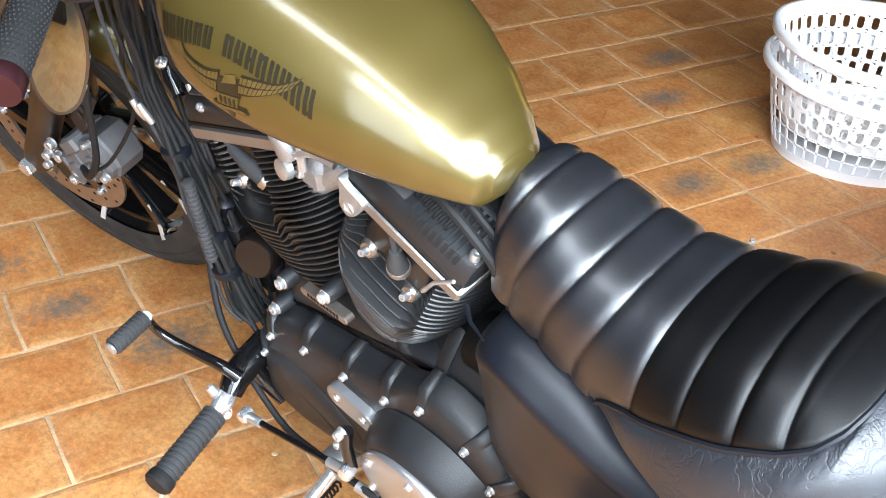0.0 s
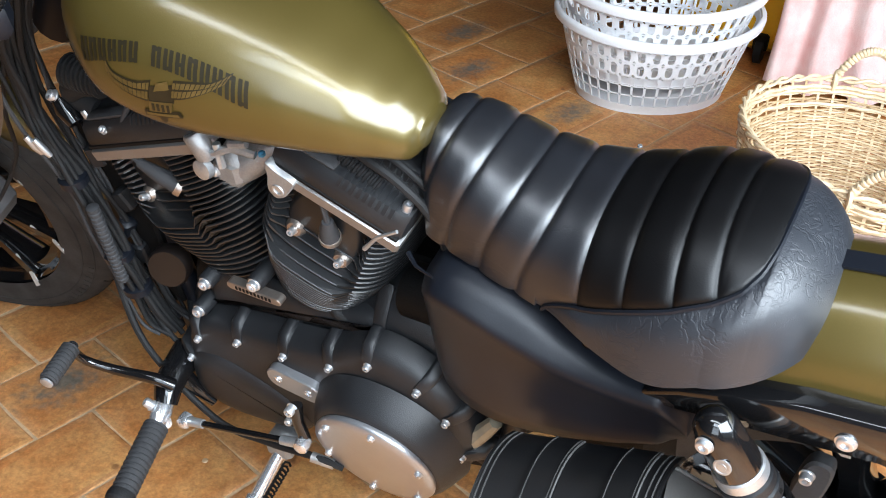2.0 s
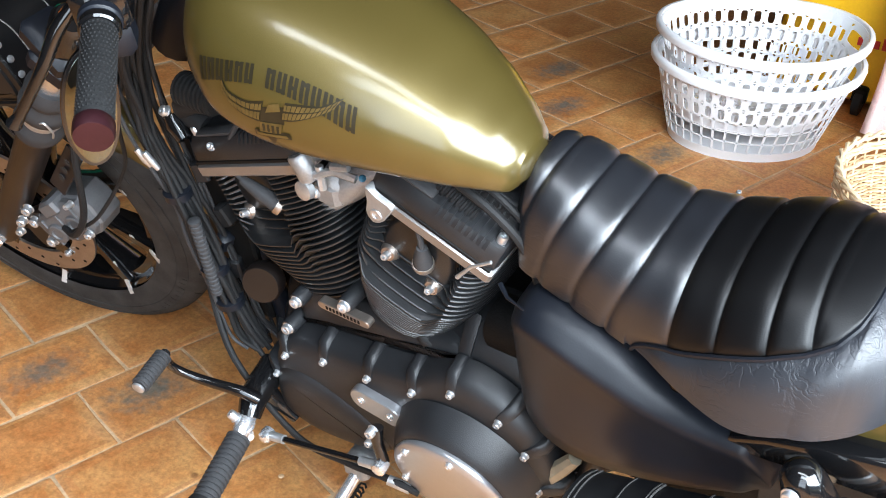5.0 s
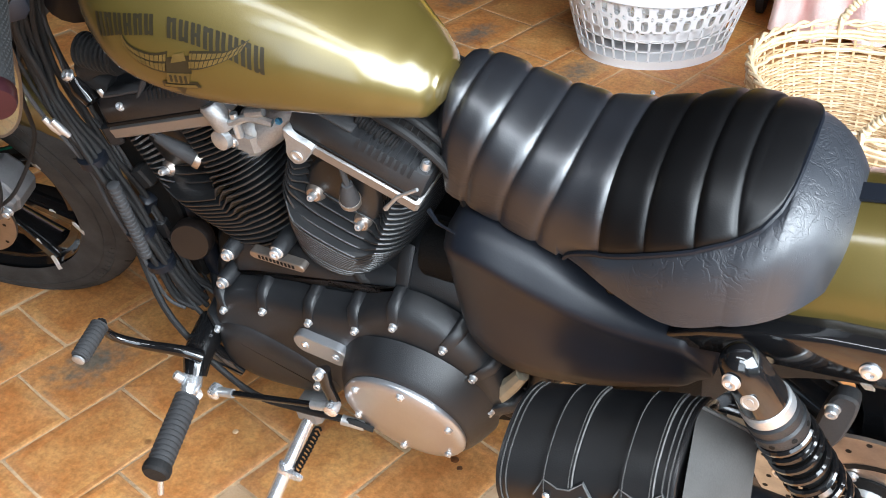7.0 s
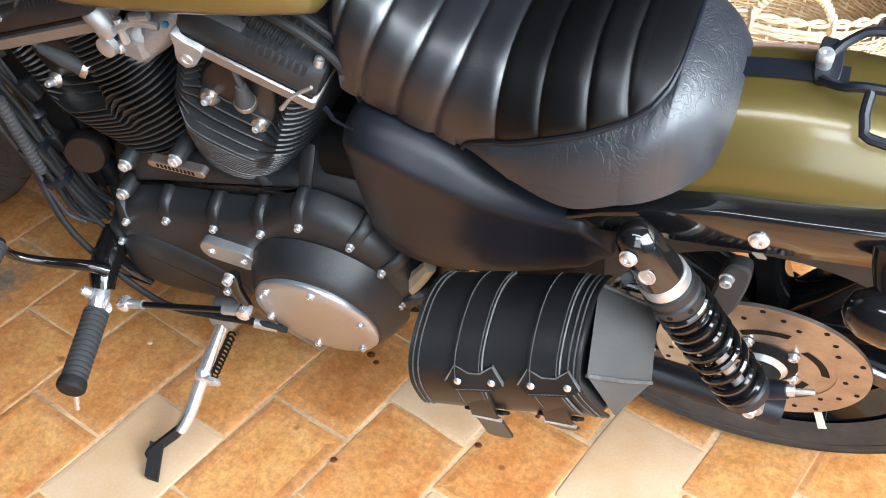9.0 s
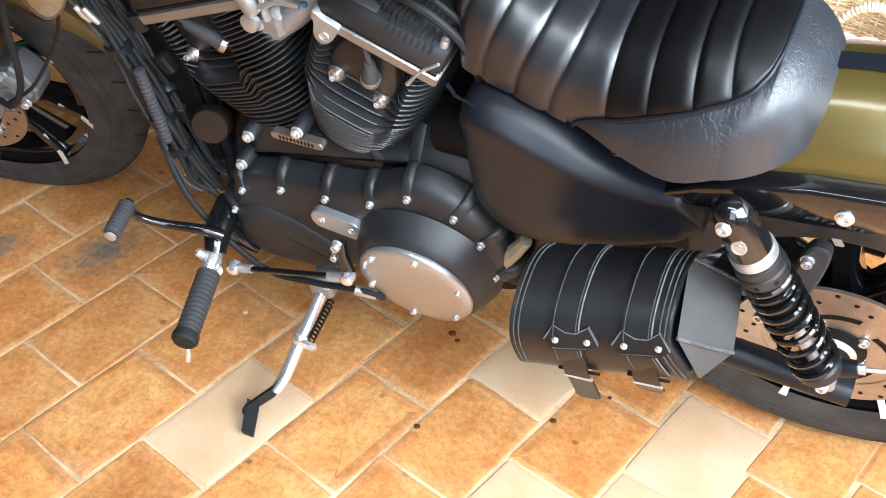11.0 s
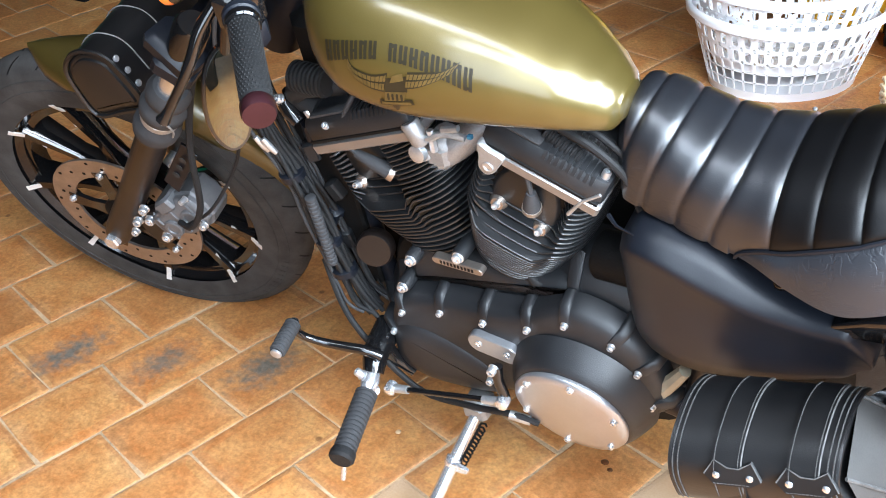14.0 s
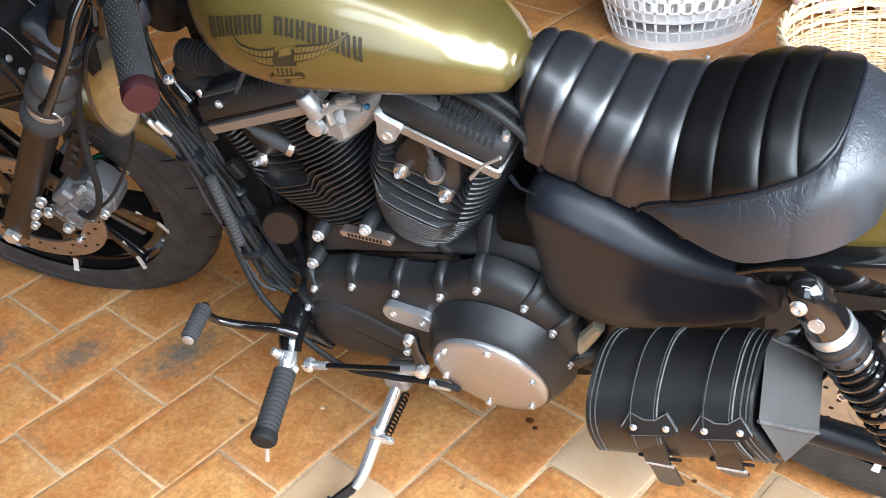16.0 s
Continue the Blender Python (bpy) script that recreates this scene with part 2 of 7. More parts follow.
def terracotta(name, edges=False):
    m = shader(name, (0.57, 0.276, 0.094), 0.47, 0.0, 0.2, 18, 0.4, 190, second=(0.44, 0.162, 0.044), rough_vary=0.18)
    nt = m.node_tree
    b = nt.nodes["Principled BSDF"]
    src = b.inputs["Base Color"].links[0].from_socket
    info = nt.nodes.new("ShaderNodeObjectInfo")
    geo = nt.nodes.new("ShaderNodeNewGeometry")
    both = nt.nodes.new("ShaderNodeMath")
    both.operation = "ADD"
    nt.links.new(info.outputs["Random"], both.inputs[0])
    nt.links.new(geo.outputs["Random Per Island"], both.inputs[1])
    fr = nt.nodes.new("ShaderNodeMath")
    fr.operation = "FRACT"
    nt.links.new(both.outputs[0], fr.inputs[0])
    ramp = nt.nodes.new("ShaderNodeValToRGB")
    els = ramp.color_ramp.elements
    els[0].position, els[0].color = 0.0, (0.76, 0.70, 0.68, 1)
    els[1].position, els[1].color = 1.0, (1.12, 1.06, 1.0, 1)
    for p, c in ((0.25, (0.95, 0.92, 0.9, 1)), (0.5, (1.05, 1.15, 1.2, 1)), (0.8, (0.9, 0.82, 0.8, 1))):
        e = els.new(p)
        e.color = c
    nt.links.new(fr.outputs[0], ramp.inputs["Fac"])
    mul = nt.nodes.new("ShaderNodeMix")
    mul.data_type, mul.blend_type = "RGBA", "MULTIPLY"
    mul.inputs["Factor"].default_value = 1
    nt.links.new(src, mul.inputs["A"])
    nt.links.new(ramp.outputs["Color"], mul.inputs["B"])
    # pale sandy dust in broad patches
    tc = nt.nodes.new("ShaderNodeTexCoord")
    big = nt.nodes.new("ShaderNodeTexNoise")
    big.inputs["Scale"].default_value, big.inputs["Detail"].default_value = 5.5, 5
    wp = nt.nodes.new("ShaderNodeNewGeometry")
    nt.links.new(wp.outputs["Position"], big.inputs["Vector"])
    mr = nt.nodes.new("ShaderNodeMapRange")
    mr.inputs["From Min"].default_value, mr.inputs["From Max"].default_value = 0.52, 0.75
    mr.inputs["To Max"].default_value = 0.35
    nt.links.new(big.outputs["Fac"], mr.inputs["Value"])
    dust = nt.nodes.new("ShaderNodeMix")
    dust.data_type = "RGBA"
    dust.inputs["B"].default_value = (0.60, 0.34, 0.12, 1)
    nt.links.new(mr.outputs["Result"], dust.inputs["Factor"])
    nt.links.new(mul.outputs["Result"], dust.inputs["A"])
    # dark drips
    spot = nt.nodes.new("ShaderNodeTexVoronoi")
    spot.inputs["Scale"].default_value = 9
    nt.links.new(wp.outputs["Position"], spot.inputs["Vector"])
    ms = nt.nodes.new("ShaderNodeMapRange")
    ms.inputs["From Min"].default_value, ms.inputs["From Max"].default_value = 0.04, 0.07
    ms.inputs["To Min"].default_value, ms.inputs["To Max"].default_value = 0.7, 0.0
    nt.links.new(spot.outputs["Distance"], ms.inputs["Value"])
    drip = nt.nodes.new("ShaderNodeMix")
    drip.data_type = "RGBA"
    drip.inputs["B"].default_value = (0.12, 0.035, 0.012, 1)
    nt.links.new(ms.outputs["Result"], drip.inputs["Factor"])
    nt.links.new(dust.outputs["Result"], drip.inputs["A"])
    last = drip.outputs["Result"]
    if edges:
        # sandy wear creeping in from the tile's edges
        half = nt.nodes.new("ShaderNodeMapping")
        half.inputs["Scale"].default_value = (2 / 0.2225, 2 / 0.1515, 0)
        nt.links.new(tc.outputs["Object"], half.inputs["Vector"])
        sep = nt.nodes.new("ShaderNodeSeparateXYZ")
        nt.links.new(half.outputs["Vector"], sep.inputs[0])
        mag = []
        for ax in ("X", "Y"):
            q = nt.nodes.new("ShaderNodeMath")
            q.operation = "ABSOLUTE"
            nt.links.new(sep.outputs[ax], q.inputs[0])
            mag.append(q)
        mx2 = nt.nodes.new("ShaderNodeMath")
        mx2.operation = "MAXIMUM"
        nt.links.new(mag[0].outputs[0], mx2.inputs[0])
        nt.links.new(mag[1].outputs[0], mx2.inputs[1])
        wob = nt.nodes.new("ShaderNodeTexNoise")
        wob.inputs["Scale"].default_value, wob.inputs["Detail"].default_value = 14, 5
        nt.links.new(wp.outputs["Position"], wob.inputs["Vector"])
        sm = nt.nodes.new("ShaderNodeMath")
        sm.operation = "MULTIPLY_ADD"
        nt.links.new(wob.outputs["Fac"], sm.inputs[0])
        sm.inputs[1].default_value = 1.1
        nt.links.new(mx2.outputs[0], sm.inputs[2])
        em = nt.nodes.new("ShaderNodeMapRange")
        em.inputs["From Min"].default_value, em.inputs["From Max"].default_value = 1.30, 1.75
        em.inputs["To Max"].default_value = 0.38
        nt.links.new(sm.outputs[0], em.inputs["Value"])
        wear = nt.nodes.new("ShaderNodeMix")
        wear.data_type = "RGBA"
        wear.inputs["B"].default_value = (0.56, 0.35, 0.18, 1)
        nt.links.new(em.outputs["Result"], wear.inputs["Factor"])
        nt.links.new(last, wear.inputs["A"])
        last = wear.outputs["Result"]
    # grey cement scuffs, worn along the tiles
    rough_edge = nt.nodes.new("ShaderNodeTexNoise")
    rough_edge.inputs["Scale"].default_value, rough_edge.inputs["Detail"].default_value = 55, 6
    nt.links.new(wp.outputs["Position"], rough_edge.inputs["Vector"])
    for x, y, a, c, k in SCUFFS:
        mp = nt.nodes.new("ShaderNodeMapping")
        mp.vector_type = "TEXTURE"
        mp.inputs["Location"].default_value = (x, y, 0)
        mp.inputs["Rotation"].default_value = (0, 0, radians(74.6))
        mp.inputs["Scale"].default_value = (1.25 * a, 1.2 * c, 1)
        nt.links.new(wp.outputs["Position"], mp.inputs["Vector"])
        ln = nt.nodes.new("ShaderNodeVectorMath")
        ln.operation = "LENGTH"
        nt.links.new(mp.outputs["Vector"], ln.inputs[0])
        ad = nt.nodes.new("ShaderNodeMath")
        ad.operation = "MULTIPLY_ADD"
        nt.links.new(rough_edge.outputs["Fac"], ad.inputs[0])
        ad.inputs[1].default_value = 2.2
        nt.links.new(ln.outputs["Value"], ad.inputs[2])
        mr = nt.nodes.new("ShaderNodeMapRange")
        mr.inputs["From Min"].default_value, mr.inputs["From Max"].default_value = 1.2, 2.2
        mr.inputs["To Min"].default_value, mr.inputs["To Max"].default_value = k, 0.0
        nt.links.new(ad.outputs[0], mr.inputs["Value"])
        mx = nt.nodes.new("ShaderNodeMix")
        mx.data_type = "RGBA"
        mx.inputs["B"].default_value = (0.155, 0.134, 0.107, 1)
        nt.links.new(mr.outputs["Result"], mx.inputs["Factor"])
        nt.links.new(last, mx.inputs["A"])
        last = mx.outputs["Result"]
    grit = nt.nodes.new("ShaderNodeTexNoise")
    grit.inputs["Scale"].default_value, grit.inputs["Detail"].default_value, grit.inputs["Roughness"].default_value = 85, 8, 0.75
    nt.links.new(wp.outputs["Position"], grit.inputs["Vector"])
    tone = nt.nodes.new("ShaderNodeMapRange")
    tone.inputs["From Min"].default_value, tone.inputs["From Max"].default_value = 0.36, 0.64
    tone.inputs["To Min"].default_value, tone.inputs["To Max"].default_value = 0.66, 1.17
    nt.links.new(grit.outputs["Fac"], tone.inputs["Value"])
    gm = nt.nodes.new("ShaderNodeHueSaturation")
    nt.links.new(tone.outputs["Result"], gm.inputs["Value"])
    nt.links.new(last, gm.inputs["Color"])
    nt.links.new(gm.outputs["Color"], b.inputs["Base Color"])
    return m


SCUFFS = [(-0.118, -0.280, 0.082, 0.040, 0.98), (0.074, -0.206, 0.062, 0.042, 0.85), (0.266, -0.123, 0.072, 0.044, 0.98), (0.158, 1.615, 0.085, 0.045, 0.9), (0.290, 1.390, 0.078, 0.042, 0.95), (0.572, 1.085, 0.075, 0.045, 0.85), (0.63, 1.300, 0.080, 0.042, 0.9)]


TILE = terracotta("worn_terracotta", True)
FARTILE = terracotta("worn_terracotta_far")
PALETILE = shader("pale_sandstone_tile", (0.53, 0.375, 0.245), 0.6, 0.0, 0.22, 9, 0.3, 240, second=(0.47, 0.29, 0.155))


# ---- mesh helpers ----
class Geo:
    """Collects the points and faces of one mesh."""

    def __init__(self):
        self.v, self.f = [], []

    def add(self, verts, faces, m=None):
        n = len(self.v)
        self.v += [tuple(m @ Vector(p)) if m else tuple(p) for p in verts]
        self.f += [tuple(n + i for i in f) for f in faces]
        return self

    def loft(self, rings, caps=True, closed=True, m=None):
        k = len(rings[0])
        verts = [p for r in rings for p in r]
        faces = []
        for i in range(len(rings) - 1):
            for j in range(k if closed else k - 1):
                a, b = i * k + j, i * k + (j + 1) % k
                faces.append((a, b, b + k, a + k))
        if caps and closed:
            faces += [tuple(range(k))[::-1], tuple(range((len(rings) - 1) * k, len(rings) * k))]
        return self.add(verts, faces, m)

    def tube(self, pts, r, n=8, caps=True, m=None, smooth=0):
        pts = [Vector(p) for p in pts]
        if smooth:
            pts = curve(pts, smooth)
        rs = list(r) if isinstance(r, (list, tuple)) else [r] * len(pts)
        if len(rs) != len(pts):
            rs = [float(x) for x in np.interp(np.linspace(0, 1, len(pts)), np.linspace(0, 1, len(rs)), rs)]
        rings, up = [], None
        for i, p in enumerate(pts):
            t = (pts[min(i + 1, len(pts) - 1)] - pts[max(i - 1, 0)]).normalized()
            if up is None:
                up = t.orthogonal().normalized()
            up = (up - t * up.dot(t)).normalized()
            side = t.cross(up)
            rings.append([p + rs[i] * (math.cos(a) * up + math.sin(a) * side) for a in (2 * math.pi * k / n for k in range(n))])
        return self.loft(rings, caps, True, m)

    def lathe(self, profile, origin, axis, n=24, m=None, caps=True):
        """profile: pairs of radius and way along the axis."""
        o, ax = Vector(origin), Vector(axis).normalized()
        up = ax.orthogonal().normalized()
        side = ax.cross(up)
        rings = [[o + ax * h + max(r, 1e-5) * (math.cos(a) * up + math.sin(a) * side) for a in (2 * math.pi * k / n for k in range(n))] for r, h in profile]
        return self.loft(rings, caps, True, m)

    def box(self, lo, hi, bev=0.003, m=None):
        """A box with chamfered edges."""
        (x0, y0, z0), (x1, y1, z1) = lo, hi
        b = min(bev, 0.45 * min(x1 - x0, y1 - y0, z1 - z0))

        def ring(z, i):
            return [(x0 + i + b, y0 + i, z), (x1 - i - b, y0 + i, z), (x1 - i, y0 + i + b, z), (x1 - i, y1 - i - b, z),
                    (x1 - i - b, y1 - i, z), (x0 + i + b, y1 - i, z), (x0 + i, y1 - i - b, z), (x0 + i, y0 + i + b, z)]
        return self.loft([ring(z0, b), ring(z0 + b, 0), ring(z1 - b, 0), ring(z1, b)], m=m)

    def prism(self, outline, layers, m=None):
        """An outline in x and z carried along y. layers: (y, inset) pairs."""
        return self.loft([[(x, y, z) for x, z in inset(outline, k)] for y, k in layers], m=m)


def curve(pts, n=6, closed=False):
    """A Catmull-Rom curve through points, n steps a span."""
    pts = [Vector(p) for p in pts]
    k, out = len(pts), []
    for i in range(k if closed else k - 1):
        p = [pts[(i + j) % k] if closed else pts[min(max(i + j, 0), k - 1)] for j in (-1, 0, 1, 2)]
        for s in range(n):
            t = s / n
            out.append(0.5 * (2 * p[1] + (p[2] - p[0]) * t + (2 * p[0] - 5 * p[1] + 4 * p[2] - p[3]) * t * t + (3 * p[1] - p[0] - 3 * p[2] + p[3]) * t ** 3))
    return out if closed else out + [pts[-1]]


def round2(pts, n=5):
    return [(p.x, p.y) for p in curve([(a, b, 0) for a, b in pts], n, True)]


def inset(outline, d):
    if abs(d) < 1e-9:
        return list(outline)
    k = len(outline)
    area2 = sum(outline[i][0] * outline[(i + 1) % k][1] - outline[(i + 1) % k][0] * outline[i][1] for i in range(k))
    sgn, out = (1 if area2 > 0 else -1), []
    for i in range(k):
        (ax, az), (px, pz), (bx, bz) = outline[i - 1], outline[i], outline[(i + 1) % k]
        t = Vector((bx - ax, bz - az)).normalized()
        out.append((px - sgn * d * t.y, pz + sgn * d * t.x))
    return out


def interp(table, x):
    """Smooth rows of (x, a, b, ...) at x."""
    xs = [r[0] for r in table]
    i = max(0, min(len(xs) - 2, sum(1 for q in xs if q <= x) - 1))
    t = max(0.0, min(1.0, (x - xs[i]) / (xs[i + 1] - xs[i])))
    p = [table[max(0, min(len(xs) - 1, i + j))] for j in (-1, 0, 1, 2)]
    return [0.5 * (2 * b + (c - a) * t + (2 * a - 5 * b + 4 * c - d) * t * t + (3 * b - a - 3 * c + d) * t ** 3) for a, b, c, d in zip(*(q[1:] for q in p))]


def part(name, geo, material, parent=None, label="", sharp=40, m=None):
    """Links the geometry as one mesh object under a thing or a part."""
    me = bpy.data.meshes.new(name)
    me.from_pydata(geo.v, [], geo.f)
    bm = bmesh.new()
    bm.from_mesh(me)
    bmesh.ops.recalc_face_normals(bm, faces=bm.faces)
    bm.to_mesh(me)
    bm.free()
    me.materials.append(material)
    me.shade_smooth()
    me.set_sharp_from_angle(angle=radians(sharp))
    ob = new(name, me)
    if parent:
        ob.parent = parent
    if m:
        ob.matrix_basis = m
    if label:
        tagged(ob, label)
    return ob


def thing(name, m, label, category, group="", kind=""):
    ob = new(name)
    ob.empty_display_size = 0.1
    ob.matrix_world = m
    return tagged(ob, label, category, group, kind)


def bolt(parent, at, axis, r=0.008, h=0.008, name="bolt", material=None, cap=True):
    """A hexagon socket bolt on a washer."""
    g = Geo()
    r *= 0.84
    a = Vector(axis).normalized()
    g.lathe([(r * 1.25, 0), (r * 1.25, 0.0012), (r * 1.02, 0.0013), (r, h * 0.85), (r * 0.85, h), (r * 0.5, h), (r * 0.48, h * 0.55)] if cap else
            [(r * 1.3, 0), (r * 1.3, 0.002), (r, 0.0021), (r, h * 0.9), (r * 0.8, h)], at, a, 6 if not cap else 14)
    return part(name, g, material or BOLT, parent, sharp=30)

# ---- setting ----
PHI, TL, TW = radians(74.63), 0.2285, 0.1570
U, V2 = Vector((math.cos(PHI), math.sin(PHI))), Vector((-math.sin(PHI), math.cos(PHI)))
ground = part("floor", Geo().box((-6, -5, -0.25), (6, 5.5, -0.0016), 0.01), GROUT)
tagged(ground, "sandy mortar bed under worn terracotta floor tiles", "floor", kind="structure")
# Walls and ceiling are unseen, added to shape the daylight and reflections
g = Geo().box((-6.2, 5.5, -0.25), (3.25, 5.7, 2.7), 0.004)
tagged(part("wall_north", g, ENCLOSURE), "unseen plain dark wall added behind the baskets", "wall", kind="structure")
tagged(part("wall_west", Geo().box((-6.2, -5, -0.25), (-6.0, 5.5, 2.7), 0.004), ENCLOSURE), "unseen plain dark wall added to close the place", "wall", kind="structure")
g = Geo().box((3.05, -3.05, -0.25), (3.25, -2.05, 2.7), 0.004).box((3.05, 0.35, -0.25), (3.25, 5.5, 2.7), 0.004).box((3.05, -2.05, 2.45), (3.25, 0.35, 2.7), 0.004)
tagged(part("wall_east", g, ENCLOSURE), "unseen dark wall added with a wide opening for daylight", "wall", kind="structure")
g = Geo().box((-6.2, -3.25, -0.25), (1.36, -3.05, 2.7), 0.004).box((1.36, -3.25, 2.55), (3.25, -3.05, 2.7), 0.004)
tagged(part("wall_south", g, ENCLOSURE), "unseen dark wall added with a wide opening for daylight", "wall", kind="structure")
g = Geo().box((-6.2, -5.2, 2.7), (3.25, -2.95, 2.85), 0.004).box((-6.2, -2.95, 2.7), (1.35, -1.75, 2.85), 0.004).box((2.95, -2.95, 2.7), (3.25, -1.75, 2.85), 0.004)
g.box((-6.2, -1.75, 2.7), (3.25, -1.58, 2.85), 0.004).box((-6.2, -1.58, 2.7), (0.34, -1.18, 2.85), 0.004).box((2.96, -1.58, 2.7), (3.25, -1.18, 2.85), 0.004).box((-6.2, -1.18, 2.7), (3.25, 5.7, 2.85), 0.004)
tagged(part("ceiling", g, ENCLOSURE), "unseen dark brown ceiling added with two openings for daylight", "ceiling", kind="structure")

# ---- motorcycle ----
LEAN_M = Matrix.Rotation(radians(13.4), 4, "X")
bike = thing("motorcycle", LEAN_M, "parked olive-gold and black cruiser motorcycle leaning on its side stand", "motorcycle")
RAKE = radians(31)
PIV = Vector((0.072, 0, 0.328))
SAXIS = Vector((math.sin(RAKE), 0, math.cos(RAKE)))
STEER = Matrix.Translation(PIV) @ Matrix.Rotation(radians(12), 4, SAXIS) @ Matrix.Translation(-PIV)


# wheels
def wheel(name, centre, R, half, rim_r, m, disc_y, disc_r, spokes, label, stout=1.0):
    c = Vector(centre)
    top = part(name, Geo().lathe([(0.03, -0.05), (0.036, -0.045), (0.036, 0.045), (0.03, 0.05)], c, (0, 1, 0), 20), GLOSS, bike, label, m=m)
    prof = []
    for i in range(25):
        a = math.pi * (i / 24) - math.pi / 2
        prof.append((rim_r + (R - rim_r) * (0.02 + 0.98 * abs(math.cos(a)) ** 0.75), half * math.sin(a) * (0.72 + 0.28 * math.cos(a)) * 1.0))
    g = Geo().lathe([(rim_r - 0.004, -half * 0.68)] + prof + [(rim_r - 0.004, half * 0.68)], c, (0, 1, 0), 72, caps=False)
    tyre = part("tyre", g, TYRE, top, "dusty black rubber tyre", sharp=60)

    def skin(a, s, lift):
        """A point on the tyre: a round the wheel, s from -1 (left) to 1 across it."""
        w = s * math.pi / 2
        r = rim_r + (R - rim_r) * (0.02 + 0.98 * abs(math.cos(w)) ** 0.75) + lift
        return c + Vector((r * math.cos(a), half * math.sin(w) * (0.72 + 0.28 * math.cos(w)) - lift * 0.5 * (1 if s < 0 else -1), r * math.sin(a)))
    for s in (-0.80, -0.62, 0.80):
        ring = [skin(2 * math.pi * k / 96, s, 0.0006) for k in range(97)]
        part("sidewall_ridge", Geo().tube(ring, 0.0011, 5, caps=False), TYRE, tyre)
    # Grooves are near-black strips on the rubber, their shade put into the colour
    for k in range(28):
        a = 2 * math.pi * k / 28
        for s0, s1, lead in ((-0.42, -0.08, 0.10), (0.08, 0.42, 0.10)):
            pts = [(a + lead * abs(s0 + (s1 - s0) * t) / 0.42, s0 + (s1 - s0) * t) for t in (0, 0.25, 0.5, 0.75, 1)]
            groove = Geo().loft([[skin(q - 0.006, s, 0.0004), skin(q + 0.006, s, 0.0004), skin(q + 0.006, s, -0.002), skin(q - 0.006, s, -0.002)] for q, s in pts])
            part("painted_groove", groove, DARKCAVE, tyre)
    for start in ((172, -54) if stout == 1 else (232, 60)):
        for k in range(9):
            a0 = radians(start + 3.4 * k)
            tall = 0.60 if k % 4 else 0.57
            blk = Geo().loft([[skin(a, s, 0.0001), skin(a, s, 0.0013)] + [skin(a, s + 0.11, 0.0013), skin(a, s + 0.11, 0.0001)] for a, s in ((a0, -tall - 0.15), (a0 + 0.012, -tall - 0.15), (a0 + 0.026, -tall - 0.15), (a0 + 0.040, -tall - 0.15))])
            part("sidewall_block", blk, TYRE, tyre)
    hb = half * 0.72
    g = Geo().lathe([(rim_r + 0.006, -hb), (rim_r + 0.007, -hb + 0.006), (rim_r - 0.006, -hb + 0.008), (rim_r - 0.016, -hb + 0.02), (rim_r - 0.03, -0.02), (rim_r - 0.03, 0.02),
                     (rim_r - 0.016, hb - 0.02), (rim_r - 0.006, hb - 0.008), (rim_r + 0.007, hb - 0.006), (rim_r + 0.006, hb)], c, (0, 1, 0), 64, caps=False)
    part("rim", g, GLOSS, top, "gloss black cast rim")
    # flaking marks: pale machined tabs at the spoke roots
    for i in range(spokes):
        a0 = 2 * math.pi * (i + 0.3) / spokes
        a1 = a0 + 0.125
        out = Vector((math.cos(a1), 0, math.sin(a1)))
        root = c + Vector((math.cos(a1 - 0.1), 0, math.sin(a1 - 0.1))) * 0.03
        legs = [(root, c + out * (rim_r - 0.016), ((0.016 * stout, 0.026), (0.0105 * stout, 0.018 * stout), (0.015 * stout, 0.030)))]
        for p1, p2, sizes in legs:
            t = (p2 - p1).normalized()
            s = Vector((-t.z, 0, t.x))
            rings = []
            for k, (w, h) in enumerate(sizes):
                p = p1.lerp(p2, k / 2)
                rings.append([p + s * w + Vector((0, -h * 0.6, 0)), p + s * w * 0.6 + Vector((0, -h, 0)), p - s * w * 0.6 + Vector((0, -h, 0)), p - s * w + Vector((0, -h * 0.6, 0)),
                              p - s * w + Vector((0, h * 0.6, 0)), p - s * w * 0.6 + Vector((0, h, 0)), p + s * w * 0.6 + Vector((0, h, 0)), p + s * w + Vector((0, h * 0.6, 0))])
            part("spoke", Geo().loft(rings), GLOSS, top)
        a2 = a0 + 0.125
        p = c + Vector((math.cos(a2) * (rim_r - 0.012), -hb + 0.006, math.sin(a2) * (rim_r - 0.012)))
        rad = Vector((math.cos(a2), 0, math.sin(a2)))
        tan = Vector((-rad.z, 0, rad.x))
        mk = Geo().loft([[p - rad * 0.018 + tan * w + Vector((0, y + 0.008, 0)) for w, y in ((-0.005, 0), (0.005, 0), (0.005, 0.003), (-0.005, 0.003))],
                         [p + rad * 0.004 + tan * w + Vector((0, y - 0.003, 0)) for w, y in ((-0.005, 0), (0.005, 0), (0.005, 0.003), (-0.005, 0.003))],
                         [p + rad * 0.016 + tan * w + Vector((0, y - 0.008, 0)) for w, y in ((-0.006, 0), (0.006, 0), (0.006, 0.003), (-0.006, 0.003))]])
        part("machined_edge", mk, MARK, top)
        q = p - rad * 0.018
        ln = Geo().loft([[o + tan * w + Vector((0, d, 0)) for w, d in ((-0.0015, -0.001), (0.0015, -0.001), (0.0015, 0.002), (-0.0015, 0.002))] for o in (q + tan * 0.004 + Vector((0, 0.008, 0)), q - rad * 0.035 + tan * 0.008 + Vector((0, 0.010, 0)))])
